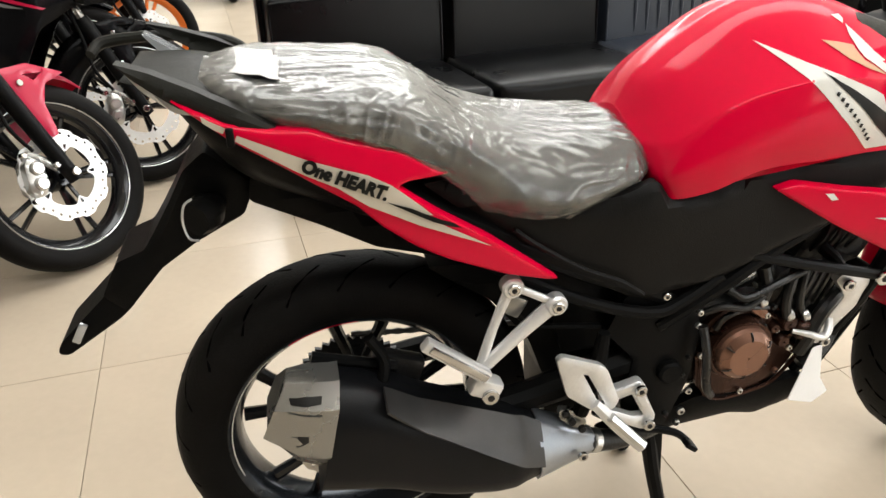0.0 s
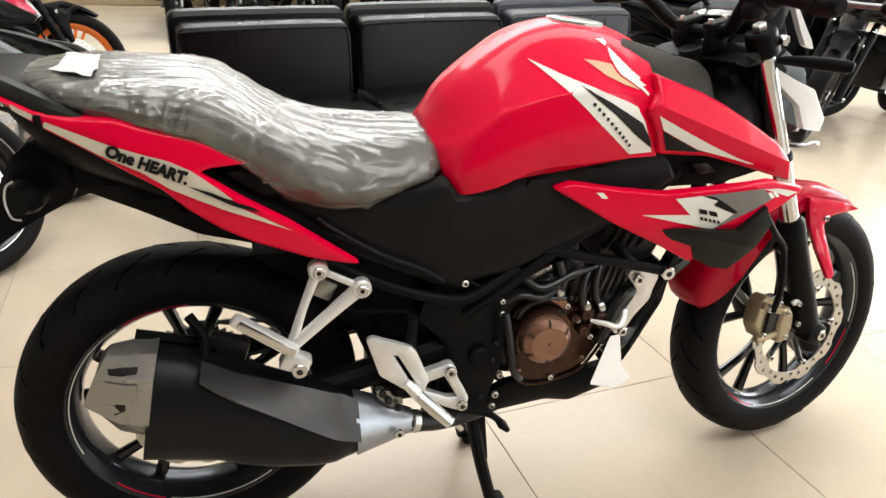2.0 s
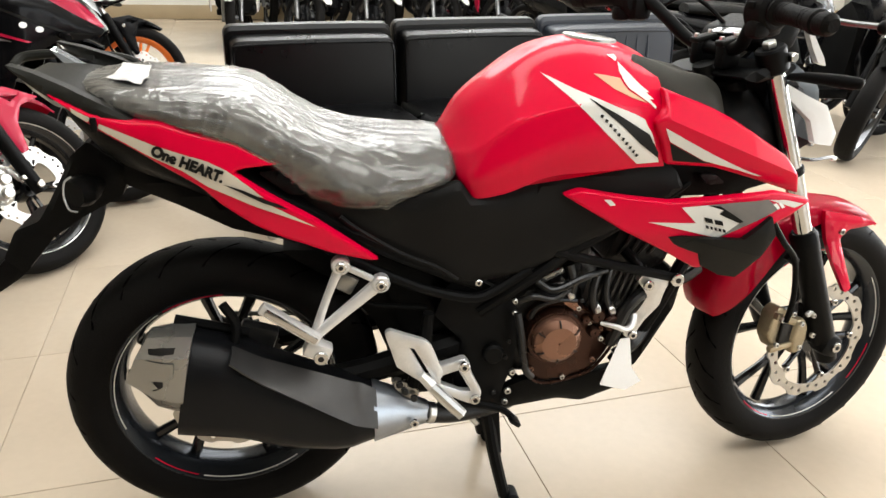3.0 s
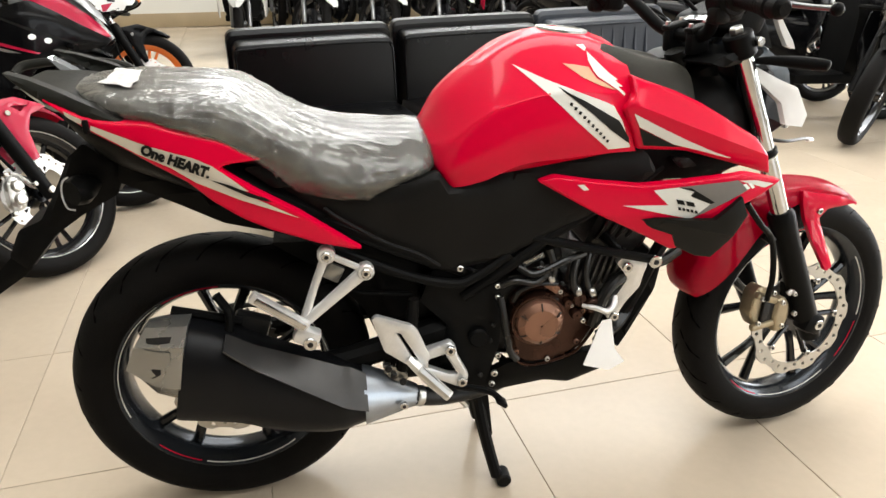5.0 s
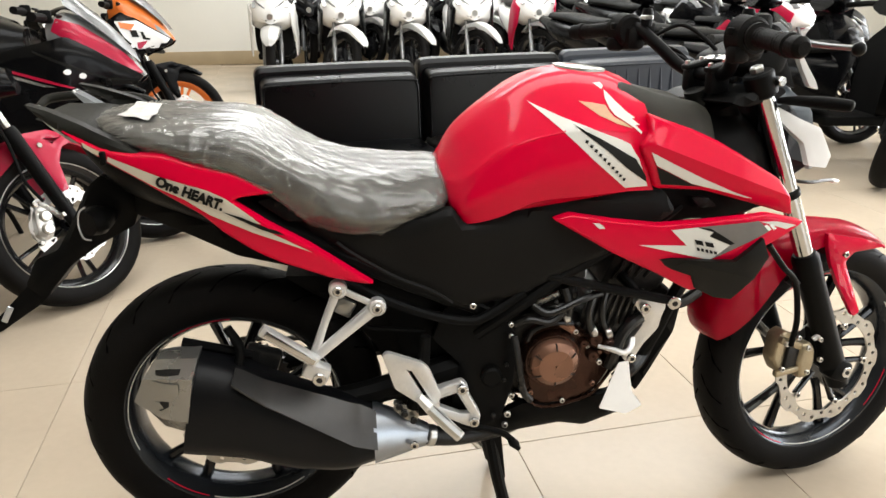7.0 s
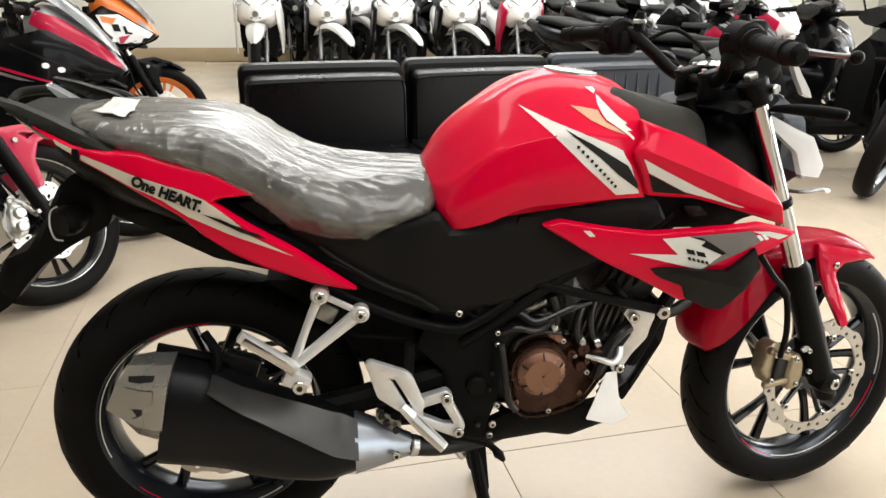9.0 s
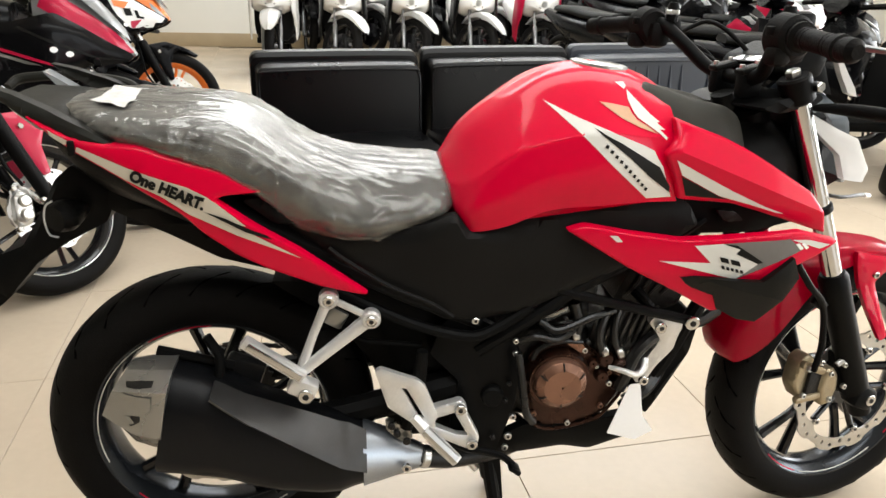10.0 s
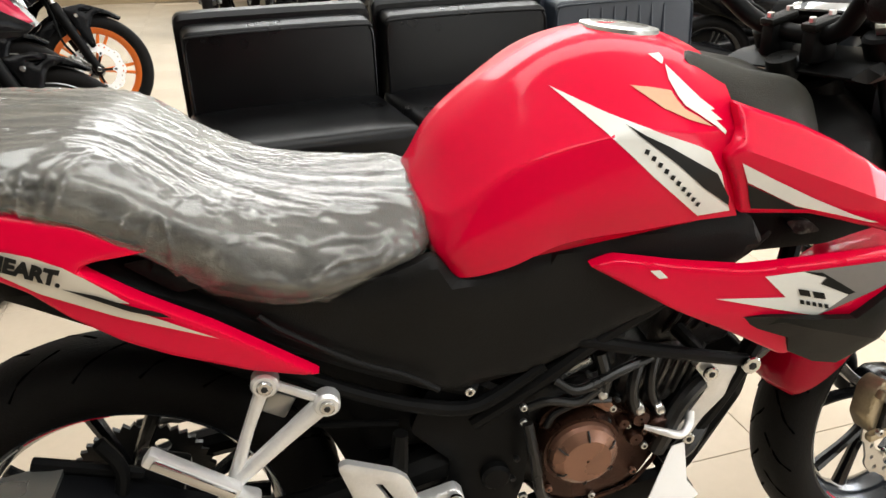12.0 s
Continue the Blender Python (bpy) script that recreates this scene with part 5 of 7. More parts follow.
    for a, w, dr, lip in ((161, 0.038, 0.008, 0.006), (159, 0.048, 0.024, 0.028), (154, 0.058, 0.042, 0.060), (145, 0.066, 0.056, 0.085), (134, 0.069, 0.072, 0.100), (122, 0.070, 0.060, 0.075), (110, 0.070, 0.044, 0.045), (95, 0.068, 0.032, 0.030), (82, 0.062, 0.024, 0.024), (70, 0.050, 0.016, 0.018), (58, 0.028, 0.010, 0.008)):
        c, s_ = math.cos(radians(a)), math.sin(radians(a))
        r = 0.295 + dr
        fst.append([(FRONT.x + (r - lip) * c, -w, FRONT.z + (r - lip) * s_), (FRONT.x + (r - lip * 0.35) * c, -w * 0.97, FRONT.z + (r - lip * 0.35) * s_), (FRONT.x + (r + 0.002) * c, -w * 0.72, FRONT.z + (r + 0.002) * s_), (FRONT.x + (r + 0.010) * c, 0, FRONT.z + (r + 0.010) * s_)])
    g = catmull(np.array(fst), 44)
    g = np.swapaxes(catmull(np.swapaxes(g, 0, 1), 10), 0, 1)
    full = np.concatenate([g, g[:, ::-1][:, 1:] * (1, -1, 1)], 1)
    bm = sheet(full)
    bmesh.ops.solidify(bm, geom=bm.faces[:], thickness=0.004)
    part("fender_blade", bm, RED_DEEP, fender)
    for s in (-1, 1):
        part("fender_arm", panel([(1.235, 0.618), (1.275, 0.608), (1.345, 0.592), (1.395, 0.572), (1.312, 0.568), (1.290, 0.548), (1.318, 0.440), (1.300, 0.432), (1.268, 0.50), (1.240, 0.585)], lambda x, z: 0.082 + 0.25 * max(0, 0.55 - z), 0.010, 0.006, 0.012, 0.006, side=s), RED_DEEP, fender)
        bolt((1.268, s * 0.098 - (0.004 if s < 0 else 0), 0.573), 0.007, fender)

    bars = thing_part("handlebar", bike, "wide black handlebar with rubber grips and levers")
    bars.matrix_basis = Matrix.Translation((0, 0, -0.010)) @ Matrix.Translation((0, 0, 1.0)) @ Matrix.Rotation(radians(2.6), 4, "X") @ Matrix.Translation((0, 0, -1.0)) @ STEER @ Matrix.Translation((1.0, 0, 0)) @ Matrix.Rotation(radians(1.5), 4, "Z") @ Matrix.Translation((-1.0, 0, 0))
    half_bar = [(0.868, 0.335, 1.033), (0.897, 0.22, 1.045), (0.915, 0.165, 1.046), (0.940, 0.115, 1.010), (0.962, 0.075, 0.975), (0.972, 0.03, 0.962)]
    bar = [(x, -y, z) for x, y, z in half_bar] + half_bar[::-1]
    part("bar_tube", tube(bar, 0.0125, 14, 70), FRAME_BLACK, bars)
    for s, gx, ix in ((-1, 0.870, 0.897), (1, 0.870, 0.897)):
        ga, gb = Vector((ix, s * 0.215, 1.043)), Vector((gx, s * 0.322, 1.034))
        stops = (0, 0.01, 0.06, 0.075, 0.10, 0.5, 0.86, 0.88, 0.97, 1.0)
        gr = tube([ga.lerp(gb, k) for k in stops], [0.019, 0.0225, 0.0225, 0.0185, 0.0160, 0.0155, 0.0160, 0.0190, 0.0190, 0.0155], 20, smooth=False)
        grip = part("grip", gr, RUBBER, bars, "black rubber grip with flange")
        for k in (0.16, 0.24, 0.68, 0.76):
            c = ga.lerp(gb, k)
            part("grip_rib", rod(c - (gb - ga) * 0.012, c + (gb - ga) * 0.012, 0.0163, 20), RUBBER, grip)
        part("bar_end", tube([(gx, s * 0.320, 1.034), (gx - 0.001, s * 0.326, 1.0335), (gx - 0.003, s * 0.342, 1.033), (gx - 0.004, s * 0.350, 1.032)], [0.0155, 0.0170, 0.0165, 0.010], 18, smooth=False), RUBBER, bars)
        sw = bmesh.new()
        turned([(-0.022, 0.004), (-0.022, 0.027), (-0.016, 0.033), (0.014, 0.036), (0.022, 0.030), (0.022, 0.004)], (ix + 0.006, s * 0.185, 1.041), 24, sw)
        block((ix + 0.014, s * 0.175, 1.025), (0.045, 0.05, 0.05), 0.014, bm=sw)
        block((ix - 0.014, s * 0.19, 1.014), (0.035, 0.03, 0.03), 0.010, bm=sw)
        part("switch_housing", sw, RUBBER, bars)
        part("switch_button", block((ix - 0.026, s * 0.182, 1.050), (0.008, 0.016, 0.014), 0.003), PLASTIC, bars)
        lever = part("lever", tube([(ix + 0.045, s * 0.165, 1.036), (ix + 0.066, s * 0.21, 1.034), (ix + 0.072, s * 0.29, 1.029), (ix + 0.075, s * 0.338, 1.028)], [0.008, 0.0062, 0.0045, 0.0045], 10, 20), LEVER_GREY, bars, "thin satin grey lever with ball end")
        ball = bmesh.new()
        bmesh.ops.create_uvsphere(ball, u_segments=14, v_segments=9, radius=0.0105)
        bmesh.ops.transform(ball, matrix=pose(ix + 0.076, s * 0.345, 1.027), verts=ball.verts)
        part("lever_ball", ball, FRAME_BLACK, lever)
        part("lever_clamp", block((ix + 0.036, s * 0.158, 1.040), (0.04, 0.022, 0.034), 0.007), PLASTIC, bars)
        part("mirror_mount", tube([(ix + 0.032, s * 0.150, 1.050), (ix + 0.034, s * 0.150, 1.075), (ix + 0.034, s * 0.150, 1.085)], [0.012, 0.012, 0.009], 10, smooth=False), FRAME_BLACK, bars)
        part("mirror_nut", rod((ix + 0.033, s * 0.150, 1.062), (ix + 0.033, s * 0.150, 1.072), 0.014, 6), STEEL, bars)
    part("master_cylinder", block((0.948, -0.15, 1.055), (0.04, 0.045, 0.045), 0.010), PLASTIC, bars)
    for pts in ([(0.95, 0.15, 1.03), (1.00, 0.12, 1.05), (1.04, 0.06, 1.00), (1.05, 0.02, 0.94)], [(0.955, -0.16, 1.03), (1.01, -0.12, 1.035), (1.05, -0.06, 0.99), (1.06, -0.03, 0.92)],
                [(0.97, 0.17, 1.01), (1.02, 0.15, 0.99), (1.06, 0.12, 0.92), (1.05, 0.10, 0.82)], [(0.96, 0.14, 1.0), (0.99, 0.10, 0.985), (1.0, 0.05, 0.95)]):
        part("cable", tube(pts, 0.0045, 8, 26), PLASTIC, bars)
    for s in (-1, 1):
        clamp_ob = part("bar_clamp", block((0.972, s * 0.035, 0.950), (0.045, 0.024, 0.046), 0.008), FRAME_BLACK, bars)
        part("clamp_cap", block((0.970, s * 0.035, 0.978), (0.048, 0.026, 0.012), 0.005, (0, -12, 0)), PLASTIC_GREY, clamp_ob, "grey clamp cap")
        for dx in (-0.016, 0.016):
            part("clamp_bolt", rod((0.970 + dx, s * 0.035, 0.982 + 0.2 * dx), (0.970 + dx, s * 0.035, 0.990 + 0.2 * dx), 0.005, 6), STEEL, clamp_ob)
    part("ignition_lock", turned([(0, 0.001), (0.0, 0.014), (-0.004, 0.016), (0.0, 0.0195), (0.010, 0.0205), (0.03, 0.0205), (0.03, 0.001)], (0, 0, 0), 28, axis="z"), PLASTIC_GREY, bars, "round ignition lock").matrix_basis = pose(0.958, 0, 0.905, 0, -20, 0)
    meter = thing_part("instrument_cluster", bike, "black digital instrument cluster")
    meter.matrix_basis = STEER
    part("meter_case", panel([(1.005, 0.965), (1.02, 0.99), (1.085, 1.015), (1.10, 0.995), (1.085, 0.955), (1.03, 0.945)], lambda x, z: 0.085, 0.17, 0.015, 0.02), PLASTIC, meter)
    part("meter_face", block((1.035, 0, 0.992), (0.07, 0.12, 0.004), 0.001, (0, -22, 0)), LENS_CLEAR, meter)
    lamp = thing_part("headlight", bike, "angular headlight with white side cowls")
    lamp.matrix_basis = STEER
    part("lamp_body", hull([[(1.055, -0.03, 0.800), (1.052, -0.062, 0.830), (1.055, -0.060, 0.880), (1.065, 0, 0.905)],
                            [(1.100, -0.05, 0.765), (1.105, -0.088, 0.795), (1.110, -0.080, 0.885), (1.115, 0, 0.945)],
                            [(1.150, -0.05, 0.745), (1.160, -0.085, 0.775), (1.165, -0.070, 0.860), (1.170, 0, 0.925)],
                            [(1.185, -0.035, 0.750), (1.198, -0.060, 0.775), (1.200, -0.050, 0.830), (1.195, 0, 0.870)]], 3, 3), SMOKE_GREY, lamp, "", 12)
    for s in (-1, 1):
        part("side_cowl", panel([(1.044, 0.907), (1.066, 0.902), (1.128, 0.866), (1.166, 0.848), (1.174, 0.797), (1.158, 0.776), (1.124, 0.781), (1.124, 0.822), (1.072, 0.878)], lambda x, z: 0.100 + 0.15 * (x - 1.05) - 0.45 * (z - 0.82), 0.014, 0.003, 0.008, 0.003, side=s), WHITE_PAINT, lamp, "white headlight cowl")
        part("upper_facet", panel([(1.046, 0.909), (1.078, 0.946), (1.124, 0.928), (1.158, 0.890), (1.167, 0.850), (1.128, 0.868), (1.066, 0.904)], lambda x, z: 0.066 + 0.15 * (x - 1.05) - 0.7 * max(0, z - 0.88), 0.012, 0.003, 0.008, 0.002, side=s), SMOKE_LIGHT, lamp, "grey headlight trim")
        part("upper_cowl", panel([(1.118, 0.995), (1.128, 0.990), (1.144, 0.962), (1.160, 0.936), (1.166, 0.920), (1.150, 0.926), (1.134, 0.957)], lambda x, z: 0.066 + 0.3 * (x - 1.1), 0.012, 0.003, 0.012, 0.002, side=s), WHITE_PAINT, lamp)
        part("visor_side", panel([(1.040, 0.912), (1.058, 0.965), (1.104, 0.990), (1.120, 0.955), (1.136, 0.922), (1.085, 0.945)], lambda x, z: 0.058, 0.012, 0.003, 0.012, 0.002, side=s), PLASTIC, lamp)
        part("indicator", tube([(1.085, s * 0.070, 0.902), (1.110, s * 0.100, 0.902), (1.138, s * 0.140, 0.899), (1.158, s * 0.172, 0.896), (1.162, s * 0.178, 0.895)], [0.006, 0.010, 0.0125, 0.011, 0.005], 12, 18), PLASTIC, lamp, "black indicator stalk")
    part("lamp_lens", block((1.198, 0, 0.80), (0.012, 0.10, 0.09), 0.005, (0, -8, 0)), LENS_CLEAR, lamp)
    part("lamp_stay", tube([(1.10, -0.08, 0.752), (1.16, -0.09, 0.740), (1.24, -0.06, 0.733), (1.285, -0.03, 0.722)], 0.0038, 8, 18), ENGINE, lamp)
    part("lamp_stay_tip", rod((1.278, -0.034, 0.724), (1.305, -0.02, 0.718), 0.0048), ALU, lamp)
    part("steering_head", rod((1.00, 0, 0.90), (1.075, 0, 0.73), 0.032), FRAME_BLACK, bike)
    part("head_shroud", hull([[(0.96, -0.02, 0.70), (0.95, -0.10, 0.75), (0.95, -0.10, 0.83), (0.95, 0, 0.88)], [(1.04, -0.02, 0.66), (1.04, -0.085, 0.72), (1.03, -0.085, 0.84), (1.02, 0, 0.89)], [(1.09, -0.02, 0.68), (1.10, -0.06, 0.74), (1.085, -0.06, 0.82), (1.08, 0, 0.86)]], 12, 8), PLASTIC, bike)
    # shock absorber and battery area behind the side cover
    part("shock_absorber", rod((0.36, 0.0, 0.42), (0.42, 0.0, 0.62), 0.030), ENGINE, bike)
    part("hose", tube([(0.40, -0.12, 0.50), (0.34, -0.115, 0.505), (0.29, -0.115, 0.515), (0.25, -0.11, 0.55)], 0.005, 8, 20), PLASTIC, bike)
    part("seat_bracket", tube([(0.13, -0.12, 0.70), (0.165, -0.125, 0.655), (0.20, -0.13, 0.662)], 0.006, 8, 12), FRAME_BLACK, bike)
    return bike


SMOKE_LIGHT = material("blue_grey_trim_plastic", (0.075, 0.090, 0.105), 0.3, 0.0, 0.15, 6, gloss=0.5)
SMOKE_GREY = material("smoky_grey_plastic", (0.012, 0.013, 0.015), 0.4, 0.0, 0.15, 6, gloss=0.15)


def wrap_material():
    """Thin crumpled polythene: clear, a little milky, with crease glints painted as white lines, and a sharp sheen."""
    m = bpy.data.materials.new("clear_plastic_film")
    m.use_nodes = True
    n, l = m.node_tree.nodes, m.node_tree.links
    n.remove(n["Principled BSDF"])
    co = n.new("ShaderNodeTexCoord")

    def grain(stretch, scale, distort):
        mp = n.new("ShaderNodeMapping")
        mp.inputs["Scale"].default_value = stretch
        l.new(co.outputs["Object"], mp.inputs["Vector"])
        t = n.new("ShaderNodeTexNoise")
        t.inputs["Scale"].default_value, t.inputs["Detail"].default_value, t.inputs["Distortion"].default_value = scale, 2, distort
        l.new(mp.outputs[0], t.inputs["Vector"])
        return t.outputs["Fac"]

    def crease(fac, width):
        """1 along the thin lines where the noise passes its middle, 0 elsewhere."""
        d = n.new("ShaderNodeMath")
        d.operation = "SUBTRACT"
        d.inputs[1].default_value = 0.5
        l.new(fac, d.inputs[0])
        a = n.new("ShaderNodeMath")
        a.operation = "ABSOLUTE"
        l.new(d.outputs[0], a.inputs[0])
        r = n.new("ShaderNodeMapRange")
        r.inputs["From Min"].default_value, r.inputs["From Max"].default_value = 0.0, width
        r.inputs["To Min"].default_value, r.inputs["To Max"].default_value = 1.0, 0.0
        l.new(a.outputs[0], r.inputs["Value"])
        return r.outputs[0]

    def calc(op, a, b):
        k = n.new("ShaderNodeMath")
        k.operation = op
        for i, v in enumerate((a, b)):
            if isinstance(v, float):
                k.inputs[i].default_value = v
            else:
                l.new(v, k.inputs[i])
        return k.outputs[0]

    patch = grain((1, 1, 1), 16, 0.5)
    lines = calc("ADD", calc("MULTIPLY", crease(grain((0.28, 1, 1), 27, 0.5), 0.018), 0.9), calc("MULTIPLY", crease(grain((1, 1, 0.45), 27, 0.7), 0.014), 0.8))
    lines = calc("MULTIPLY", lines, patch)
    bp = n.new("ShaderNodeBump")
    bp.inputs["Strength"].default_value, bp.inputs["Distance"].default_value = 0.14, 0.004
    l.new(calc("ADD", calc("MULTIPLY", lines, 0.3), grain((0.45, 1, 1), 42, 1.0)), bp.inputs["Height"])
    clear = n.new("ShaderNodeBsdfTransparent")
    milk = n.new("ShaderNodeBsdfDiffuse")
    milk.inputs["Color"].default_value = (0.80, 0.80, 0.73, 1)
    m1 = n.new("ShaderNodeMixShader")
    # the lines whiten the film, painting in the glints of sharp folds
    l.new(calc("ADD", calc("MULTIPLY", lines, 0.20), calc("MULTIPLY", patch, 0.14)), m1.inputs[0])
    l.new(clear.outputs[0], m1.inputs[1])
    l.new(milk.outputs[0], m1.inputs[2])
    broad = n.new("ShaderNodeBsdfGlossy")
    broad.inputs["Color"].default_value, broad.inputs["Roughness"].default_value = (1.0, 0.99, 0.95, 1), 0.42
    m2 = n.new("ShaderNodeMixShader")
    m2.inputs[0].default_value = 0.06
    l.new(m1.outputs[0], m2.inputs[1])
    l.new(broad.outputs[0], m2.inputs[2])
    sharp = n.new("ShaderNodeBsdfGlossy")
    sharp.inputs["Color"].default_value, sharp.inputs["Roughness"].default_value = (1, 1, 1, 1), 0.10
    l.new(bp.outputs[0], sharp.inputs["Normal"])
    fr = n.new("ShaderNodeFresnel")
    fr.inputs["IOR"].default_value = 1.42
    m3 = n.new("ShaderNodeMixShader")
    l.new(fr.outputs[0], m3.inputs[0])
    l.new(m2.outputs[0], m3.inputs[1])
    l.new(sharp.outputs[0], m3.inputs[2])
    l.new(m3.outputs[0], n["Material Output"].inputs[0])
    return m


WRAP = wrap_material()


def tent(v, k):
    """A sharp crest wherever the noise passes through zero."""
    return max(0.0, 1 - k * abs(noise.noise(v)))


def wrap_of(stations):
    """A thin plastic bag over the seat: long folds on top, short hanging creases and facets on the flanks, a loose hem."""
    g = catmull(np.asarray(stations, float), 420)
    g = np.swapaxes(catmull(np.swapaxes(g, 0, 1), 100), 0, 1)
    hem = [g[:, 0] + np.stack([np.zeros(len(g)), np.array([0.004 * f - 0.003 * f * noise.noise(Vector((p[0] * 40, 3, f))) for p in g[:, 0]]),
                               np.array([-0.006 * f - 0.004 * f * noise.noise(Vector((p[0] * 32, 9, 0))) for p in g[:, 0]])], 1) for f in (1.0, 0.66, 0.33)]
    g = np.concatenate([np.stack(hem, 1), g], 1)
    full = np.concatenate([g, g[:, ::-1][:, 1:] * (1, -1, 1)], 1)
    nu, nv = full.shape[:2]
    nor = np.cross(np.gradient(full, axis=0), np.gradient(full, axis=1))
    nor /= np.linalg.norm(nor, axis=2, keepdims=True) + 1e-9
    mid = full.mean(1, keepdims=True) - np.array((0, 0, 0.03))
    nor *= np.sign((nor * (full - mid)).sum(2, keepdims=True))
    along = np.cumsum(np.linalg.norm(np.diff(full[:, nv // 2], axis=0, prepend=full[:1, nv // 2]), axis=1))
    around = np.cumsum(np.linalg.norm(np.diff(full, axis=1, prepend=full[:, :1]), axis=2), axis=1)
    around -= around[:, nv // 2:nv // 2 + 1]
    crest = float(np.interp(0.105, full[:, nv // 2, 0], along))
    out = full.copy()
    for i in range(nu):
        s = along[i] - crest
        for j in range(nv):
            q = Vector(full[i, j])
            c = around[i, j]
            wob = noise.noise(q * 9)
            flank = clamp((abs(q.y) - 0.112) / 0.03)
            top = 1 - flank
            front = clamp((s - 0.03) / 0.10)
            lane = c / (1.0 + 1.6 * abs(s)) + 0.004 * wob - 0.10 * front * s * (1 if c > 0 else -1)
            calm = 0.25 + 0.75 * clamp(abs(s) / 0.06)
            long_fold = tent(Vector((s * 4.2, lane * 44, 2.0)), 3.6)
            fine_fold = tent(Vector((s * 6 + 7, lane * 92, 5.0)), 4.5)
            w = q + 0.012 * noise.noise_vector(q * 16)
            hang = tent(Vector((s * 21 + 12 * abs(c) + 2.2 * wob, abs(c) * 9, 8.0 if c < 0 else 2.0)), 5.5)
            loose = clamp(noise.noise(q * 13 + Vector((5, 0, 0))) * 3.0 + 0.25)
            crumple = tent(w * 21 + Vector((3, 0, 0)), 6.5) * loose
            small = tent(w * 52 + Vector((0, 4, 0)), 5.5) * clamp(noise.noise(q * 15) * 3.0 + 0.2)
            facet = abs(noise.noise(w * 14 + Vector((0, 0, 6))))
            h = 0.002 + calm * top * (0.0026 * long_fold + 0.0008 * fine_fold) \
                + flank * (0.0026 * hang + 0.0022 * crumple + 0.0015 * small + 0.0028 * facet) \
                + front * top * (0.0018 * crumple + 0.0006 * small + 0.0012 * facet) + 0.0014 * noise.noise(q * 11)
            out[i, j] = full[i, j] + nor[i, j] * h
    return sheet(out)


motorcycle()

# ==== waiting bench ====
def cushion(c, s, r, parent, name, mat, turn=(0, 0, 0), puff=0.012):
    """An upholstered block: rounded and slightly swollen."""
    n = 14
    own = bmesh.new()
    bmesh.ops.create_cube(own, size=1)
    bmesh.ops.scale(own, vec=s, verts=own.verts)
    bmesh.ops.bevel(own, geom=own.edges[:], offset=r, segments=4, profile=0.5, affect="EDGES")
    bmesh.ops.subdivide_edges(own, edges=[e for e in own.edges if e.calc_length() > min(s) * 0.6], cuts=8, use_grid_fill=True)
    for v in own.verts:
        u = [clamp(1 - (abs(v.co[k]) / (s[k] / 2)) ** 2) for k in range(3)]
        for k in range(3):
            others = [u[i] for i in range(3) if i != k]
            if abs(v.co[k]) > s[k] / 2 - r * 0.4:
                v.co[k] += math.copysign(puff * min(1, 1.6 * others[0]) * min(1, 1.6 * others[1]), v.co[k])
        v.co += Vector([0.0016 * noise.noise(v.co * 14 + Vector((k * 7, c[0], 0))) for k in range(3)])
    bmesh.ops.transform(own, matrix=pose(*c, *turn), verts=own.verts)
    return part(name, own, mat, parent, sharp=60)


def upholstered(section, w, parent, name, mat, soft=0.012):
    """A padded length with the given cross-section, edges rounded."""
    bm = bmesh.new()
    bend = 0.034
    half = [0.0, 0.10, 0.20, 0.28, w / 2 - bend] + [w / 2 - bend + bend * math.sin(radians(a)) for a in (25, 45, 65, 80, 90)]
    crown = max(z for _, z in section)
    rows = []
    for x in [-h for h in half[:0:-1]] + half:
        full = 1 - (2 * abs(x) / w) ** 4
        u = clamp((abs(x) - (w / 2 - bend)) / bend)
        drop = bend * (1 - math.sqrt(max(0.0, 1 - u * u)))
        rows.append([bm.verts.new((x, y - 0.006 * full * (1 if y < 0.55 else 0), z - drop * clamp((z - crown + 0.09) / 0.05) + 0.004 * full + 0.0015 * noise.noise(Vector((x * 9, y * 9, z * 9))))) for y, z in section])
    n = len(section)
    for a, b in zip(rows, rows[1:]):
        for k in range(n):
            bm.faces.new((a[k], a[(k + 1) % n], b[(k + 1) % n], b[k]))
    bm.faces.new(rows[0][::-1])
    bm.faces.new(rows[-1])
    bmesh.ops.recalc_face_normals(bm, faces=bm.faces)
    ends = [e for e in bm.edges if e.is_manifold and e.calc_face_angle() > 0.5]
    bmesh.ops.bevel(bm, geom=ends, offset=soft, segments=3, profile=0.6, affect="EDGES", clamp_overlap=True)
    return part(name, bm, mat, parent, sharp=50)


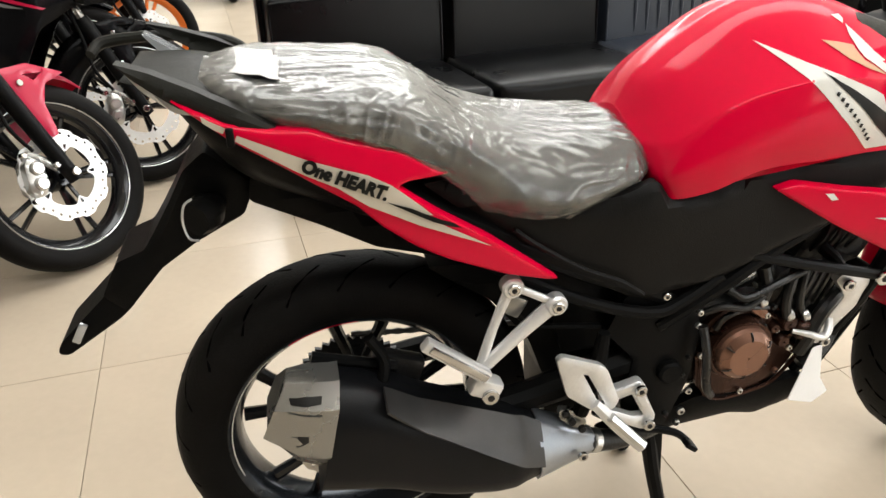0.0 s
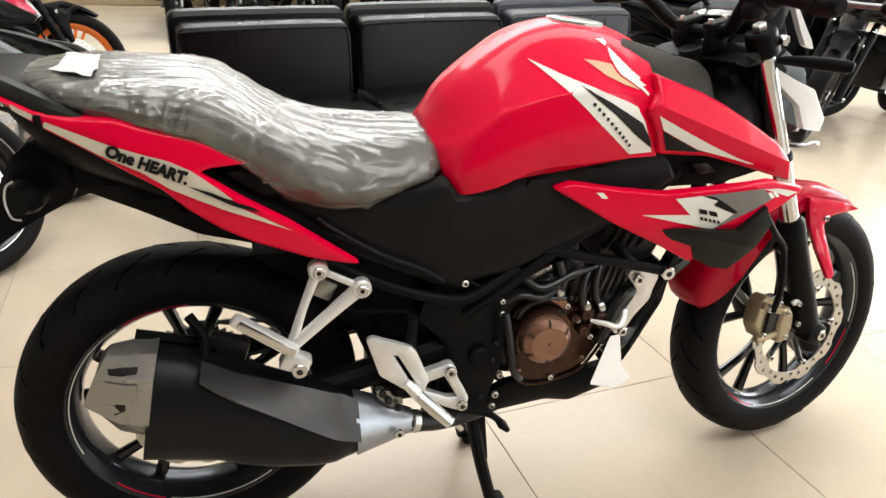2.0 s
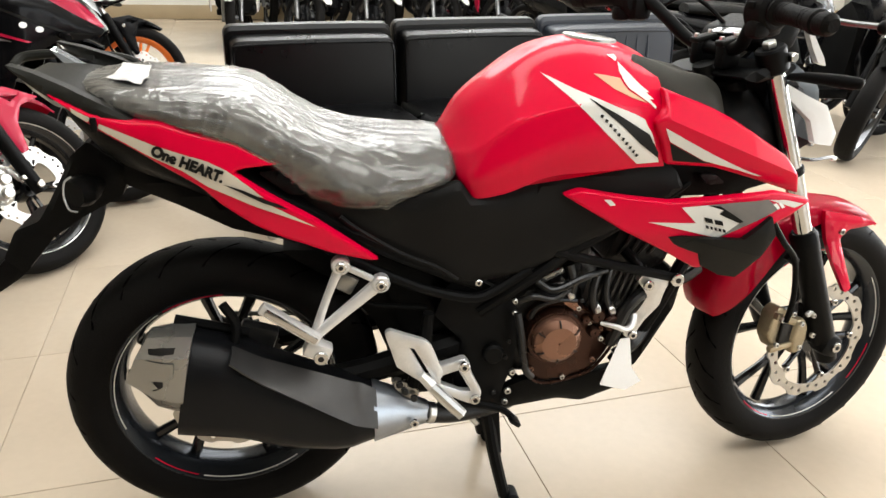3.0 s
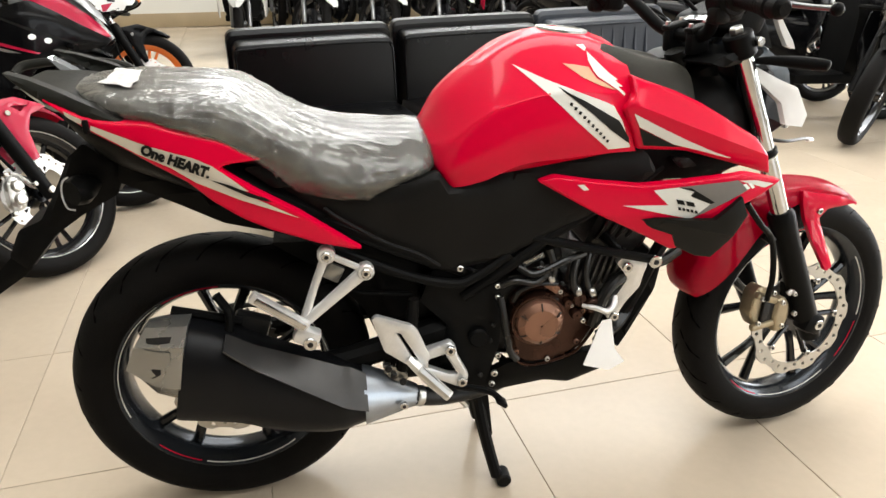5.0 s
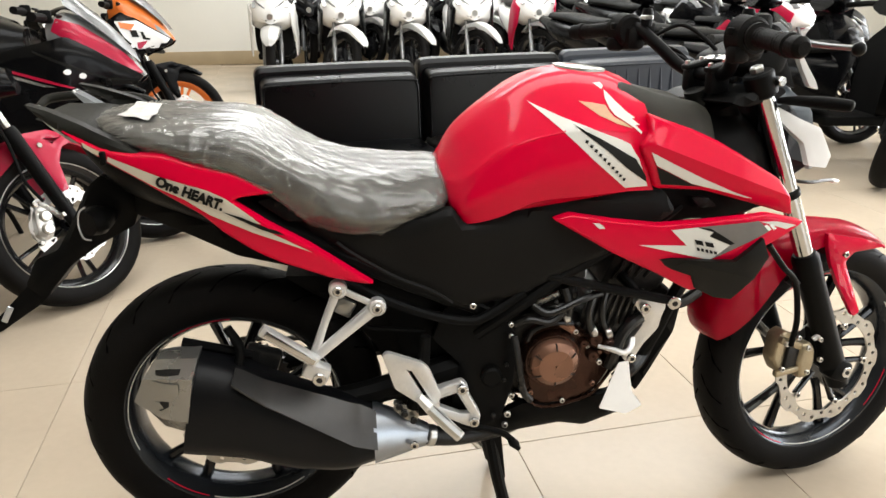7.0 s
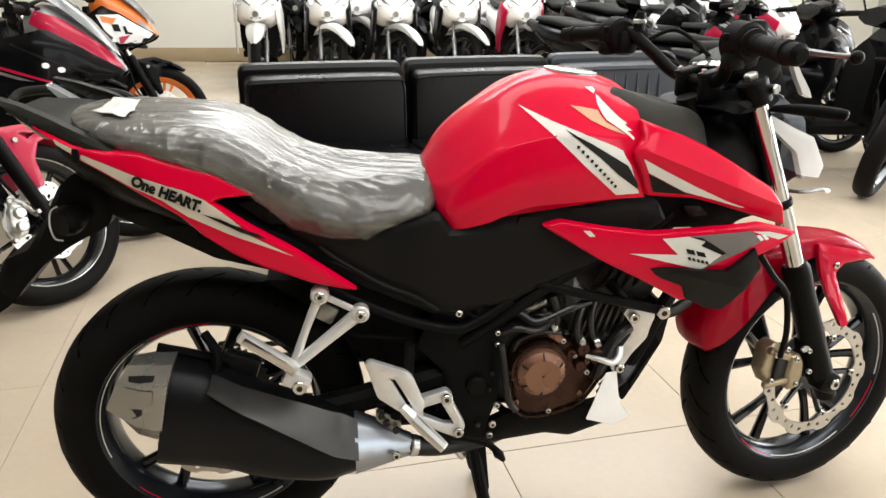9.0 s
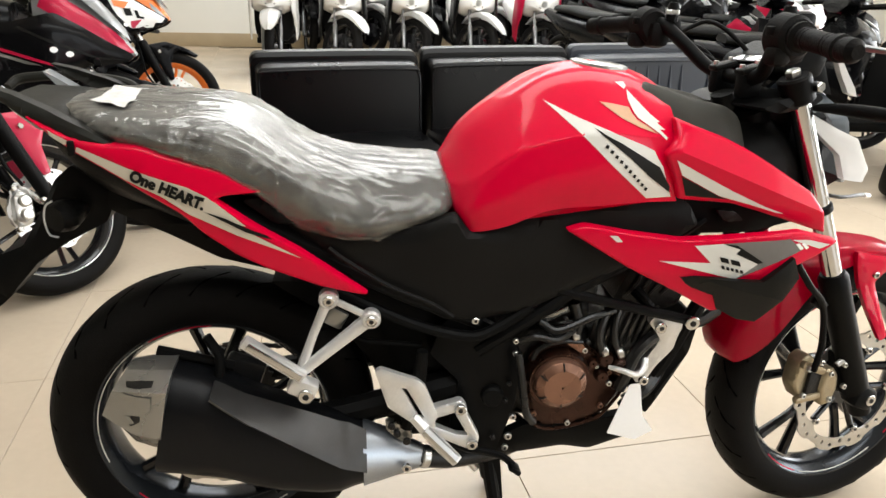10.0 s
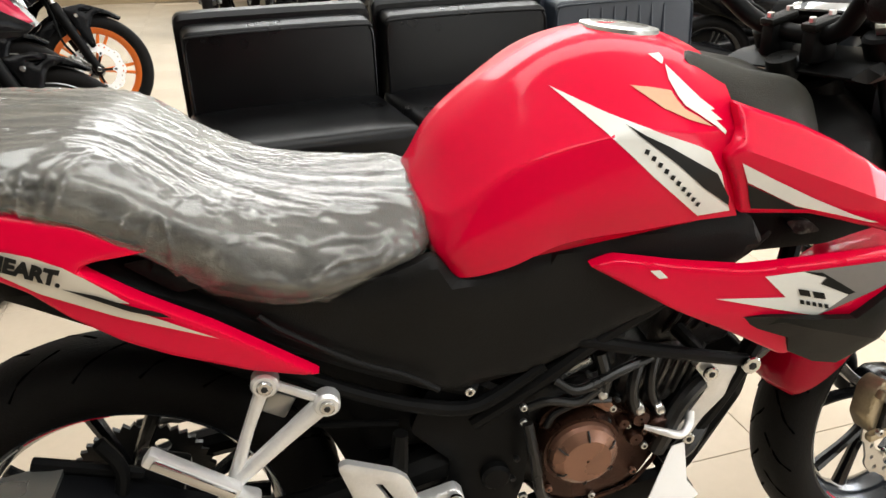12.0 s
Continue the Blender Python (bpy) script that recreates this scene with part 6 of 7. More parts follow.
def bench_unit(name, label, mat, ribbed=False):
    b = thing(name, label, "sofa", "row of waiting seats")
    w = 0.742
    cushion((0, 0.26, 0.345), (w - 0.010, 0.54, 0.15), 0.03, b, "seat_cushion", mat)
    back = upholstered([(0.462, 0.400), (0.476, 0.560), (0.486, 0.694), (0.496, 0.708), (0.545, 0.719), (0.590, 0.721), (0.590, 0.400)], w - 0.034, b, "backrest", mat, 0.020)
    upholstered([(0.594, 0.270), (0.594, 0.738), (0.610, 0.757), (0.650, 0.763), (0.664, 0.748), (0.655, 0.270)], w, b, "back_panel", mat, 0.006)
    x1 = w / 2 - 0.022
    part("piping", tube([(-x1, 0.463, 0.42), (-x1, 0.474, 0.57), (-x1 + 0.001, 0.482, 0.655), (-x1 + 0.012, 0.484, 0.680), (-x1 + 0.036, 0.482, 0.693), (0, 0.478, 0.698), (x1 - 0.036, 0.482, 0.693), (x1 - 0.012, 0.484, 0.680), (x1 - 0.001, 0.482, 0.655), (x1, 0.474, 0.57), (x1, 0.463, 0.42)], 0.0045, 6, 90), mat, back)
    if ribbed:
        for k in range(7):
            x = -0.20 + 0.065 * k
            part("rib", tube([(x, 0.462, 0.45), (x, 0.472, 0.56), (x, 0.480, 0.675)], [0.004, 0.011, 0.004], 8, 10), mat, back)
    part("base_frame", block((0, 0.31, 0.245), (w - 0.06, 0.54, 0.05), 0.008), PLASTIC, b)
    for x in (-w / 2 + 0.07, w / 2 - 0.07):
        for y in (0.05, 0.58):
            part("leg", rod((x, y, 0), (x, y, 0.225), 0.022), STEEL, b)
    return b

# ==== other vehicles on show ====
def simple_wheel(name, centre, radius, width, parent, rim_mat, spokes=6, disc=True, stripe=False, side=-1):
    hub = thing_part(name, parent)
    bead = radius * 0.76
    part("tyre", turned(tyre_profile(radius, width, bead), centre, 56), RUBBER, hub)
    w = width * 0.37
    prof = [(-w, bead + 0.008), (-w, bead), (-w * 0.7, bead * 0.93), (-w * 0.3, bead * 0.88), (w * 0.3, bead * 0.88), (w * 0.7, bead * 0.93), (w, bead), (w, bead + 0.008), (w * 0.5, bead * 0.96), (-w * 0.5, bead * 0.96)]
    part("rim", turned(prof, centre, 56), rim_mat, hub)
    for k in range(spokes):
        a = 2 * math.pi * k / spokes
        for d in (-0.12, 0.12):
            part("spoke", tube([Vector(centre) + Vector((0.03 * math.cos(a), 0, 0.03 * math.sin(a))), Vector(centre) + Vector((bead * 0.9 * math.cos(a + d), 0, bead * 0.9 * math.sin(a + d)))], 0.009, 6, smooth=False), rim_mat, hub)
    part("hub", turned([(-0.05, 0.012), (-0.05, 0.03), (-0.02, 0.042), (0.02, 0.042), (0.05, 0.03), (0.05, 0.012)], centre, 20), RIM_BLACK, hub)
    if stripe:
        pts = [Vector(centre) + Vector(((bead + 0.006) * math.cos(a), side * width * 0.40, (bead + 0.006) * math.sin(a))) for a in np.linspace(0, 2 * math.pi, 41)]
        part("rim_stripe", tube(pts, 0.0024, 5, 60), STEEL, hub)
    if disc:
        wave_disc(Vector(centre), side * 0.066, 0.144, 0.096, hub, lug=0.022).data.materials[0] = SHOW_DISC
        for k in range(5):
            a = 2 * math.pi * k / 5
            part("disc_arm", tube([Vector(centre) + Vector((0.03 * math.cos(a), side * 0.05, 0.03 * math.sin(a))), Vector(centre) + Vector((0.098 * math.cos(a), side * 0.063, 0.098 * math.sin(a)))], 0.007, 6, smooth=False), RIM_BLACK, hub)
    return hub


def fairing(b, main, second, nose_z, screen, white_panel):
    """Nose, side panels and windscreen of a faired motorcycle."""
    fx = thing_part("fairing", b)
    nose = [[(0.022, -0.012, 0.735), (0.026, -0.030, 0.748), (0.000, -0.025, 0.790), (-0.018, 0, 0.815)],
            [(-0.030, -0.050, 0.720), (-0.040, -0.085, 0.780), (-0.062, -0.070, 0.868), (-0.090, 0, 0.905)],
            [(-0.110, -0.085, 0.720), (-0.130, -0.125, 0.820), (-0.152, -0.110, 0.930), (-0.180, 0, 0.975)],
            [(-0.220, -0.110, 0.760), (-0.220, -0.165, 0.880), (-0.235, -0.135, 0.985), (-0.260, 0, 1.020)],
            [(-0.310, -0.120, 0.820), (-0.310, -0.165, 0.890), (-0.310, -0.140, 0.960), (-0.310, 0, 1.000)]]
    part("nose", hull([[(x, y, z + nose_z) for x, y, z in r] for r in nose], 26, 12), main if white_panel else (screen or SMOKE), fx)
    nt = tree_of(fx.children[0])
    if white_panel:
        part("lamp", film_on(nt, [(0.012, 0.750 + nose_z), (-0.03, 0.80 + nose_z), (-0.07, 0.835 + nose_z), (-0.06, 0.80 + nose_z), (-0.02, 0.765 + nose_z)], 0.002, 0.02), SMOKE, fx)
    else:
        for s in (-1, 1):
            part("nose_flash", film_on(nt, [(-0.290, 0.925), (-0.240, 0.895), (-0.110, 0.800), (0.018, 0.735), (0.022, 0.752), (-0.035, 0.830), (-0.110, 0.895), (-0.190, 0.950), (-0.270, 0.975)], 0.002, 0.015, s), main, fx)
            part("nose_line", film_on(nt, [(-0.012, 0.785), (-0.060, 0.838), (-0.110, 0.870), (-0.105, 0.878), (-0.055, 0.848), (-0.008, 0.795)], 0.004, 0.015, s), main, fx)
    side_o = [(0.034, 0.738 + nose_z), (-0.020, 0.770 + nose_z), (-0.081, 0.808 + nose_z), (-0.150, 0.855 + nose_z), (-0.236, 0.905 + nose_z), (-0.33, 0.880), (-0.47, 0.85), (-0.62, 0.80), (-0.80, 0.70), (-0.86, 0.60), (-0.82, 0.50), (-0.66, 0.36), (-0.50, 0.30), (-0.40, 0.32), (-0.33, 0.50), (-0.26, 0.63), (-0.14, 0.70), (0.00, 0.708 + nose_z)]
    side_y = lambda x, z: 0.212 - 0.45 * max(0, x + 0.26) - 0.25 * max(0, z - 0.84) - 0.16 * max(0, 0.55 - z)
    for s in (-1, 1):
        sp = part("side_fairing", panel(side_o, side_y, 0.014, 0.014, 0.03, 0.02, side=s), second, fx)
        tr = tree_of(sp)
        part("fairing_stripe", film_on(tr, [(-0.444, 0.776), (-0.330, 0.738), (-0.222, 0.700), (-0.235, 0.696), (-0.340, 0.728), (-0.444, 0.764)], 0.0015, 0.02, s), main, sp)
        part("fairing_edge", film_on(tr, [(-0.36, 0.852), (-0.25, 0.800), (-0.10, 0.735), (0.005, 0.722), (-0.10, 0.725), (-0.25, 0.788), (-0.36, 0.842)], 0.0015, 0.02, s), PLASTIC_GREY, sp)
        part("fairing_line", film_on(tr, [(-0.446, 0.756), (-0.34, 0.720), (-0.286, 0.702), (-0.34, 0.708), (-0.446, 0.744)], 0.0015, 0.02, s), STEEL, sp)
        if white_panel:
            part("white_panel", film_on(tr, [(0.010, 0.745 + nose_z), (-0.081, 0.800 + nose_z), (-0.16, 0.850 + nose_z), (-0.276, 0.885), (-0.235, 0.80), (-0.168, 0.725), (-0.03, 0.735)], 0.003, 0.02, s), WHITE_PAINT, sp)
            part("orange_patch", film_on(tr, [(-0.255, 0.88), (-0.170, 0.868), (-0.195, 0.835), (-0.245, 0.845)], 0.005, 0.02, s), ORANGE, sp)
            for o in ([(-0.20, 0.835), (-0.165, 0.835), (-0.155, 0.795), (-0.19, 0.795)], [(-0.145, 0.825), (-0.13, 0.825), (-0.12, 0.793), (-0.095, 0.788), (-0.10, 0.778), (-0.135, 0.782)]):
                part("lettering_bar", film_on(tr, o, 0.006, 0.02, s), BLACK_DECAL, sp)
            part("red_wedge", film_on(tr, [(-0.169, 0.764), (-0.11, 0.775), (-0.15, 0.728), (-0.167, 0.728)], 0.005, 0.02, s), PINKRED, sp)
        for p in ((-0.242, 0.763), (-0.191, 0.746)):
            part("fairing_bolt", film_on(tr, [(p[0] + 0.014 * math.cos(a), p[1] + 0.012 * math.sin(a)) for a in np.linspace(0, 2 * math.pi, 9)[:-1]], 0.002, 0.02, s), PAPER, sp)
        part("indicator", tube([(-0.13, s * 0.13, 0.72), (-0.10, s * 0.19, 0.72), (-0.08, s * 0.25, 0.715)], [0.010, 0.016, 0.012], 8, 8), PLASTIC, fx)
    scr = catmull(np.array([[(0.020, -0.050, 0.795), (-0.005, 0, 0.845)], [(-0.062, -0.100, 0.880), (-0.085, 0, 0.945)], [(-0.145, -0.135, 0.960), (-0.175, 0, 1.030)], [(-0.235, -0.150, 1.030), (-0.255, 0, 1.105)]]) + np.array((0, 0, nose_z)), 14)
    cols = [scr[:, 0] + (scr[:, 1] - scr[:, 0]) * np.array((math.sin(f * math.pi / 2), f, math.sin(f * math.pi / 2))) for f in np.linspace(0, 1, 8)]
    g = np.stack(cols, 1)
    bm = sheet(np.concatenate([g, g[:, ::-1][:, 1:] * (1, -1, 1)], 1))
    bmesh.ops.solidify(bm, geom=bm.faces[:], thickness=0.004)
    part("windscreen", bm, screen or SMOKE, fx, "smoked windscreen")


def sport_bike(label, main, second, fender_mat, rim_mat, nose_z=0.0, screen=None, stripe=True, white_panel=False, faired=True, steer=16):
    """A faired motorcycle: front axle over the origin, facing +x."""
    b = thing("sport_bike", label, "motorcycle", "parked faired motorcycles")
    fa, ra = Vector((0, 0, 0.300)), Vector((-1.31, 0, 0.305))
    foot, up = Vector((-0.30, 0, 0.93)), Vector((-0.42, 0, 0.907))
    turn = Matrix.Translation(foot) @ Matrix.Rotation(radians(steer), 4, up) @ Matrix.Translation(-foot)
    simple_wheel("front_wheel", fa, 0.297, 0.105, b, rim_mat, 5, True, stripe).matrix_basis = turn
    simple_wheel("rear_wheel", ra, 0.305, 0.135, b, rim_mat, 5, True, stripe)
    fork = thing_part("fork", b, "black telescopic fork")
    fork.matrix_basis = turn
    d = Vector((0.42, 0, -0.907))
    for s in (-1, 1):
        o = Vector((0, s * 0.10, 0))
        low = fa + o
        part("stanchion", rod(low - d * 0.70, low - d * 0.33, 0.0185), CHROME, fork)
        part("slider", tube([low - d * 0.38, low - d * 0.36, low - d * 0.30, low + d * 0.025], [0.024, 0.029, 0.027, 0.023], 14, smooth=False), FRAME_BLACK, fork)
        part("axle_bolt", rod(low + Vector((0, s * 0.026, 0)), low + Vector((0, s * 0.038, 0)), 0.013), CHROME, fork)
    part("caliper", panel([(-0.128, 0.345), (-0.108, 0.372), (-0.078, 0.358), (-0.070, 0.300), (-0.082, 0.256), (-0.108, 0.244), (-0.132, 0.266)], lambda x, z: 0.104, 0.056, 0.012, 0.012), STEEL, fork, "cast silver brake caliper")
    for z in (0.284, 0.330):
        part("caliper_piston", turned([(-0.118, 0.002), (-0.118, 0.016), (-0.113, 0.021), (-0.100, 0.022)], (-0.100, 0, z), 16), STEEL, fork)
    part("caliper_bracket", panel([(-0.112, 0.378), (-0.088, 0.378), (-0.040, 0.350), (-0.020, 0.318), (-0.040, 0.312), (-0.080, 0.350)], lambda x, z: 0.098, 0.010, 0.004, 0.012), ALU_DARK, fork)
    for p in ((-0.128, 0.372), (-0.132, 0.236), (-0.038, 0.330)):
        part("caliper_bolt", rod((p[0], -0.094, p[1]), (p[0], -0.116, p[1]), 0.009), CHROME, fork)
    part("brake_hose", tube([(-0.10, -0.115, 0.38), (-0.15, -0.12, 0.46), (-0.17, -0.115, 0.58), (-0.20, -0.10, 0.70)], 0.006, 8, 20), PLASTIC, fork)
    fen = thing_part("front_fender", b)
    fen.matrix_basis = turn
    st = []
    for a, w, dr, lip in ((165, 0.050, 0.025, 0.03), (150, 0.062, 0.04, 0.06), (130, 0.066, 0.045, 0.07), (110, 0.066, 0.042, 0.05), (90, 0.064, 0.036, 0.03), (72, 0.056, 0.028, 0.02), (58, 0.030, 0.022, 0.01)):
        c, s_ = math.cos(radians(a)), math.sin(radians(a))
        r = 0.297 + dr
        st.append([((r - lip) * c, -w, 0.3 + (r - lip) * s_), ((r - lip * 0.3) * c, -w * 0.95, 0.3 + (r - lip * 0.3) * s_), (r * c, -w * 0.7, 0.3 + r * s_), ((r + 0.01) * c, 0, 0.3 + (r + 0.01) * s_)])
    g = catmull(np.array(st), 30)
    g = np.swapaxes(catmull(np.swapaxes(g, 0, 1), 8), 0, 1)
    bm = sheet(np.concatenate([g, g[:, ::-1][:, 1:] * (1, -1, 1)], 1))
    bmesh.ops.solidify(bm, geom=bm.faces[:], thickness=0.004)
    part("fender_blade", bm, fender_mat, fen)
    for s in (-1, 1):
        part("fender_arm", panel([(-0.13, 0.625), (-0.02, 0.645), (0.09, 0.610), (0.02, 0.580), (0.00, 0.52), (0.015, 0.425), (-0.01, 0.415), (-0.05, 0.48), (-0.08, 0.56)], lambda x, z: 0.088, 0.010, 0.006, 0.014, side=s, holes=[[(-0.04, 0.612), (0.02, 0.615), (-0.01, 0.592)]] if s < 0 else ()), fender_mat, fen)
        part("fender_bolt", rod((-0.06, s * 0.09, 0.585), (-0.06, s * 0.098, 0.585), 0.010), CHROME, fen)
    # fairing
    if faired:
        fairing(b, main, second, nose_z, screen, white_panel)
    else:
        part("headlight", hull([[(-0.07, -0.03, 0.78), (-0.06, -0.06, 0.80), (-0.08, -0.05, 0.85), (-0.09, 0, 0.87)], [(-0.17, -0.05, 0.76), (-0.17, -0.09, 0.80), (-0.17, -0.07, 0.88), (-0.17, 0, 0.91)]], 8, 8), second, b)
    # bars, tank, seat, tail
    bars = thing_part("handlebar", b)
    bars.matrix_basis = turn
    for s in (-1, 1):
        part("bar", tube([(-0.32, s * 0.10, 0.95), (-0.34, s * 0.20, 0.95), (-0.39, s * 0.34, 0.93)], 0.013, 10, 12), FRAME_BLACK, bars)
        part("grip", tube([(-0.355, s * 0.24, 0.945), (-0.39, s * 0.345, 0.93)], 0.018, 10, smooth=False), RUBBER, bars)
        part("switch", block((-0.345, s * 0.205, 0.955), (0.05, 0.045, 0.05), 0.01), PLASTIC, bars)
        part("lever", tube([(-0.30, s * 0.20, 0.955), (-0.29, s * 0.28, 0.945), (-0.31, s * 0.36, 0.935)], 0.006, 8, 10), FRAME_BLACK, bars)
    part("yoke", block((-0.31, 0, 0.93), (0.08, 0.24, 0.03), 0.01), FRAME_BLACK, bars)
    part("fuel_tank", hull([[(-0.42, -0.10, 0.80), (-0.41, -0.13, 0.85), (-0.41, -0.10, 0.93), (-0.41, 0, 0.95)], [(-0.56, -0.14, 0.76), (-0.56, -0.18, 0.83), (-0.56, -0.13, 0.96), (-0.56, 0, 0.995)], [(-0.72, -0.12, 0.72), (-0.73, -0.15, 0.80), (-0.71, -0.11, 0.91), (-0.71, 0, 0.94)], [(-0.80, -0.08, 0.72), (-0.80, -0.10, 0.77), (-0.79, -0.07, 0.83), (-0.79, 0, 0.845)]], 24, 12), second, b)
    part("seat", hull([[(-0.79, -0.09, 0.76), (-0.79, -0.12, 0.785), (-0.79, -0.09, 0.81), (-0.79, 0, 0.815)], [(-0.97, -0.13, 0.76), (-0.97, -0.16, 0.785), (-0.97, -0.11, 0.81), (-0.97, 0, 0.815)], [(-1.08, -0.11, 0.82), (-1.08, -0.13, 0.85), (-1.08, -0.10, 0.885), (-1.08, 0, 0.89)], [(-1.32, -0.08, 0.88), (-1.32, -0.10, 0.90), (-1.32, -0.07, 0.92), (-1.32, 0, 0.925)]], 24, 10), SEAT_VINYL, b)
    part("tail", hull([[(-0.86, -0.10, 0.68), (-0.86, -0.145, 0.72), (-0.86, -0.13, 0.75), (-0.86, 0, 0.76)], [(-1.15, -0.09, 0.77), (-1.15, -0.125, 0.81), (-1.15, -0.11, 0.85), (-1.15, 0, 0.86)], [(-1.48, -0.03, 0.90), (-1.50, -0.05, 0.915), (-1.49, -0.04, 0.93), (-1.49, 0, 0.935)]], 18, 8), second, b)
    part("engine", panel([(-0.45, 0.50), (-0.55, 0.58), (-0.80, 0.55), (-0.86, 0.42), (-0.80, 0.30), (-0.52, 0.27)], lambda x, z: 0.14, 0.28, 0.03, 0.04), ENGINE, b)
    for s in (-1, 1):
        part("swing_arm", tube([(-0.84, s * 0.09, 0.40), (-1.08, s * 0.10, 0.34), (-1.33, s * 0.10, 0.305)], 0.024, 8, 10), FRAME_BLACK, b)
    part("muffler", tube([(-0.80, -0.12, 0.27), (-0.95, -0.17, 0.31), (-1.12, -0.19, 0.37), (-1.36, -0.20, 0.46)], [0.022, 0.04, 0.058, 0.05], 14, 20), MUFFLER, b)
    part("rear_hugger", panel([(-1.62, 0.52), (-1.45, 0.80), (-1.30, 0.80), (-1.36, 0.72), (-1.52, 0.56)], lambda x, z: 0.07, 0.14, 0.01, 0.03), PLASTIC, b)
    part("side_stand", tube([(-0.72, 0.10, 0.28), (-0.68, 0.17, 0.14), (-0.66, 0.24, 0.0)], 0.012, 8, 8), FRAME_BLACK, b)
    return b


def scooter(label, body, accent, group, steer=0.0):
    """A small-wheeled scooter: front axle over the origin, facing +x."""
    b = thing("scooter", label, "scooter", group)
    fa, ra = Vector((0, 0, 0.262)), Vector((-1.27, 0, 0.262))
    foot, up = Vector((-0.27, 0, 0.90)), Vector((-0.42, 0, 0.907))
    turn = Matrix.Translation(foot) @ Matrix.Rotation(radians(steer), 4, up) @ Matrix.Translation(-foot)
    simple_wheel("front_wheel", fa, 0.262, 0.085, b, RIM_BLACK, 5, False).matrix_basis = turn
    simple_wheel("rear_wheel", ra, 0.262, 0.095, b, RIM_BLACK, 5, False)
    for wheel_centre, hub in ((fa, "front_wheel"), (ra, "rear_wheel")):
        owner = [o for o in b.children if o.name.startswith(hub)][0]
        part("brake_drum", turned([(-0.022, 0.03), (-0.022, 0.118), (0.022, 0.118), (0.022, 0.03)], wheel_centre, 28), RIM_BLACK, owner)
    fk = thing_part("fork", b)
    fk.matrix_basis = turn
    d = Vector((0.42, 0, -0.907))
    for s in (-1, 1):
        low = fa + Vector((0, s * 0.075, 0))
        part("fork_leg", tube([low - d * 0.42, low - d * 0.20, low - d * 0.19, low + d * 0.02], [0.014, 0.014, 0.021, 0.018], 12, smooth=False), LEVER_GREY, fk)
    st = []
    for a, w, dr, lip in ((140, 0.060, 0.026, 0.016), (120, 0.082, 0.050, 0.046), (94, 0.088, 0.060, 0.058), (70, 0.084, 0.062, 0.052), (54, 0.076, 0.068, 0.040), (40, 0.058, 0.078, 0.024), (30, 0.022, 0.090, 0.006)):
        c, s_ = math.cos(radians(a)), math.sin(radians(a))
        r = 0.262 + dr
        st.append([((r - lip) * c, -w, 0.262 + (r - lip) * s_), ((r - lip * 0.3) * c, -w * 0.95, 0.262 + (r - lip * 0.3) * s_), (r * c, -w * 0.6, 0.262 + r * s_), ((r + 0.012) * c, 0, 0.262 + (r + 0.012) * s_)])
    g = catmull(np.array(st), 26)
    g = np.swapaxes(catmull(np.swapaxes(g, 0, 1), 8), 0, 1)
    bm = sheet(np.concatenate([g, g[:, ::-1][:, 1:] * (1, -1, 1)], 1))
    bmesh.ops.solidify(bm, geom=bm.faces[:], thickness=0.004)
    part("front_fender", bm, body, fk, "front mudguard", 22)
    # front apron with wings, inner shield, lamps
    part("front_apron", hull([[(-0.02, -0.015, 0.60), (-0.015, -0.045, 0.625), (-0.03, -0.05, 0.70), (-0.05, 0, 0.75)],
                              [(-0.09, -0.05, 0.59), (-0.08, -0.125, 0.63), (-0.08, -0.125, 0.74), (-0.07, 0, 0.80)],
                              [(-0.20, -0.09, 0.54), (-0.19, -0.185, 0.60), (-0.17, -0.185, 0.76), (-0.15, 0, 0.86)],
                              [(-0.32, -0.10, 0.52), (-0.32, -0.205, 0.60), (-0.29, -0.19, 0.74), (-0.26, 0, 0.90)]], 24, 12), body, b, "front leg shield")
    for s in (-1, 1):
        part("wing_panel", panel([(-0.10, 0.70), (-0.22, 0.78), (-0.32, 0.68), (-0.36, 0.50), (-0.33, 0.34), (-0.24, 0.30), (-0.22, 0.42), (-0.14, 0.55)], lambda x, z: 0.215 + 0.12 * min(0, x + 0.22) * -1 - 0.3 * max(0, x + 0.2), 0.012, 0.01, 0.03, side=s), accent, b)
        part("lamp", panel([(-0.07, 0.74), (-0.14, 0.80), (-0.20, 0.79), (-0.14, 0.73)], lambda x, z: 0.165, 0.03, 0.008, 0.02, side=s), LENS_CLEAR, b)
    part("apron_badge", turned([(0, 0.001), (0, 0.022), (0.008, 0.028), (0.008, 0.001)], (-0.014, 0, 0.665), 20, axis="x"), STEEL, b)
    for s in (-1, 1):
        part("apron_slot", tube([(-0.010, s * 0.030, 0.628), (-0.050, s * 0.085, 0.655), (-0.085, s * 0.128, 0.715)], [0.004, 0.007, 0.004], 6, 10), PLASTIC_GREY, b)
        part("apron_crease", tube([(-0.045, s * 0.045, 0.735), (-0.080, s * 0.095, 0.770), (-0.140, s * 0.150, 0.815)], [0.004, 0.008, 0.005], 6, 10), LEVER_GREY, b)
    part("inner_shield", hull([[(-0.24, -0.12, 0.30), (-0.26, -0.17, 0.40), (-0.26, -0.15, 0.70), (-0.26, 0, 0.80)], [(-0.36, -0.12, 0.28), (-0.38, -0.17, 0.38), (-0.35, -0.15, 0.70), (-0.34, 0, 0.82)]], 6, 8), PLASTIC, b)
    hd = thing_part("handlebar", b)
    hd.matrix_basis = turn
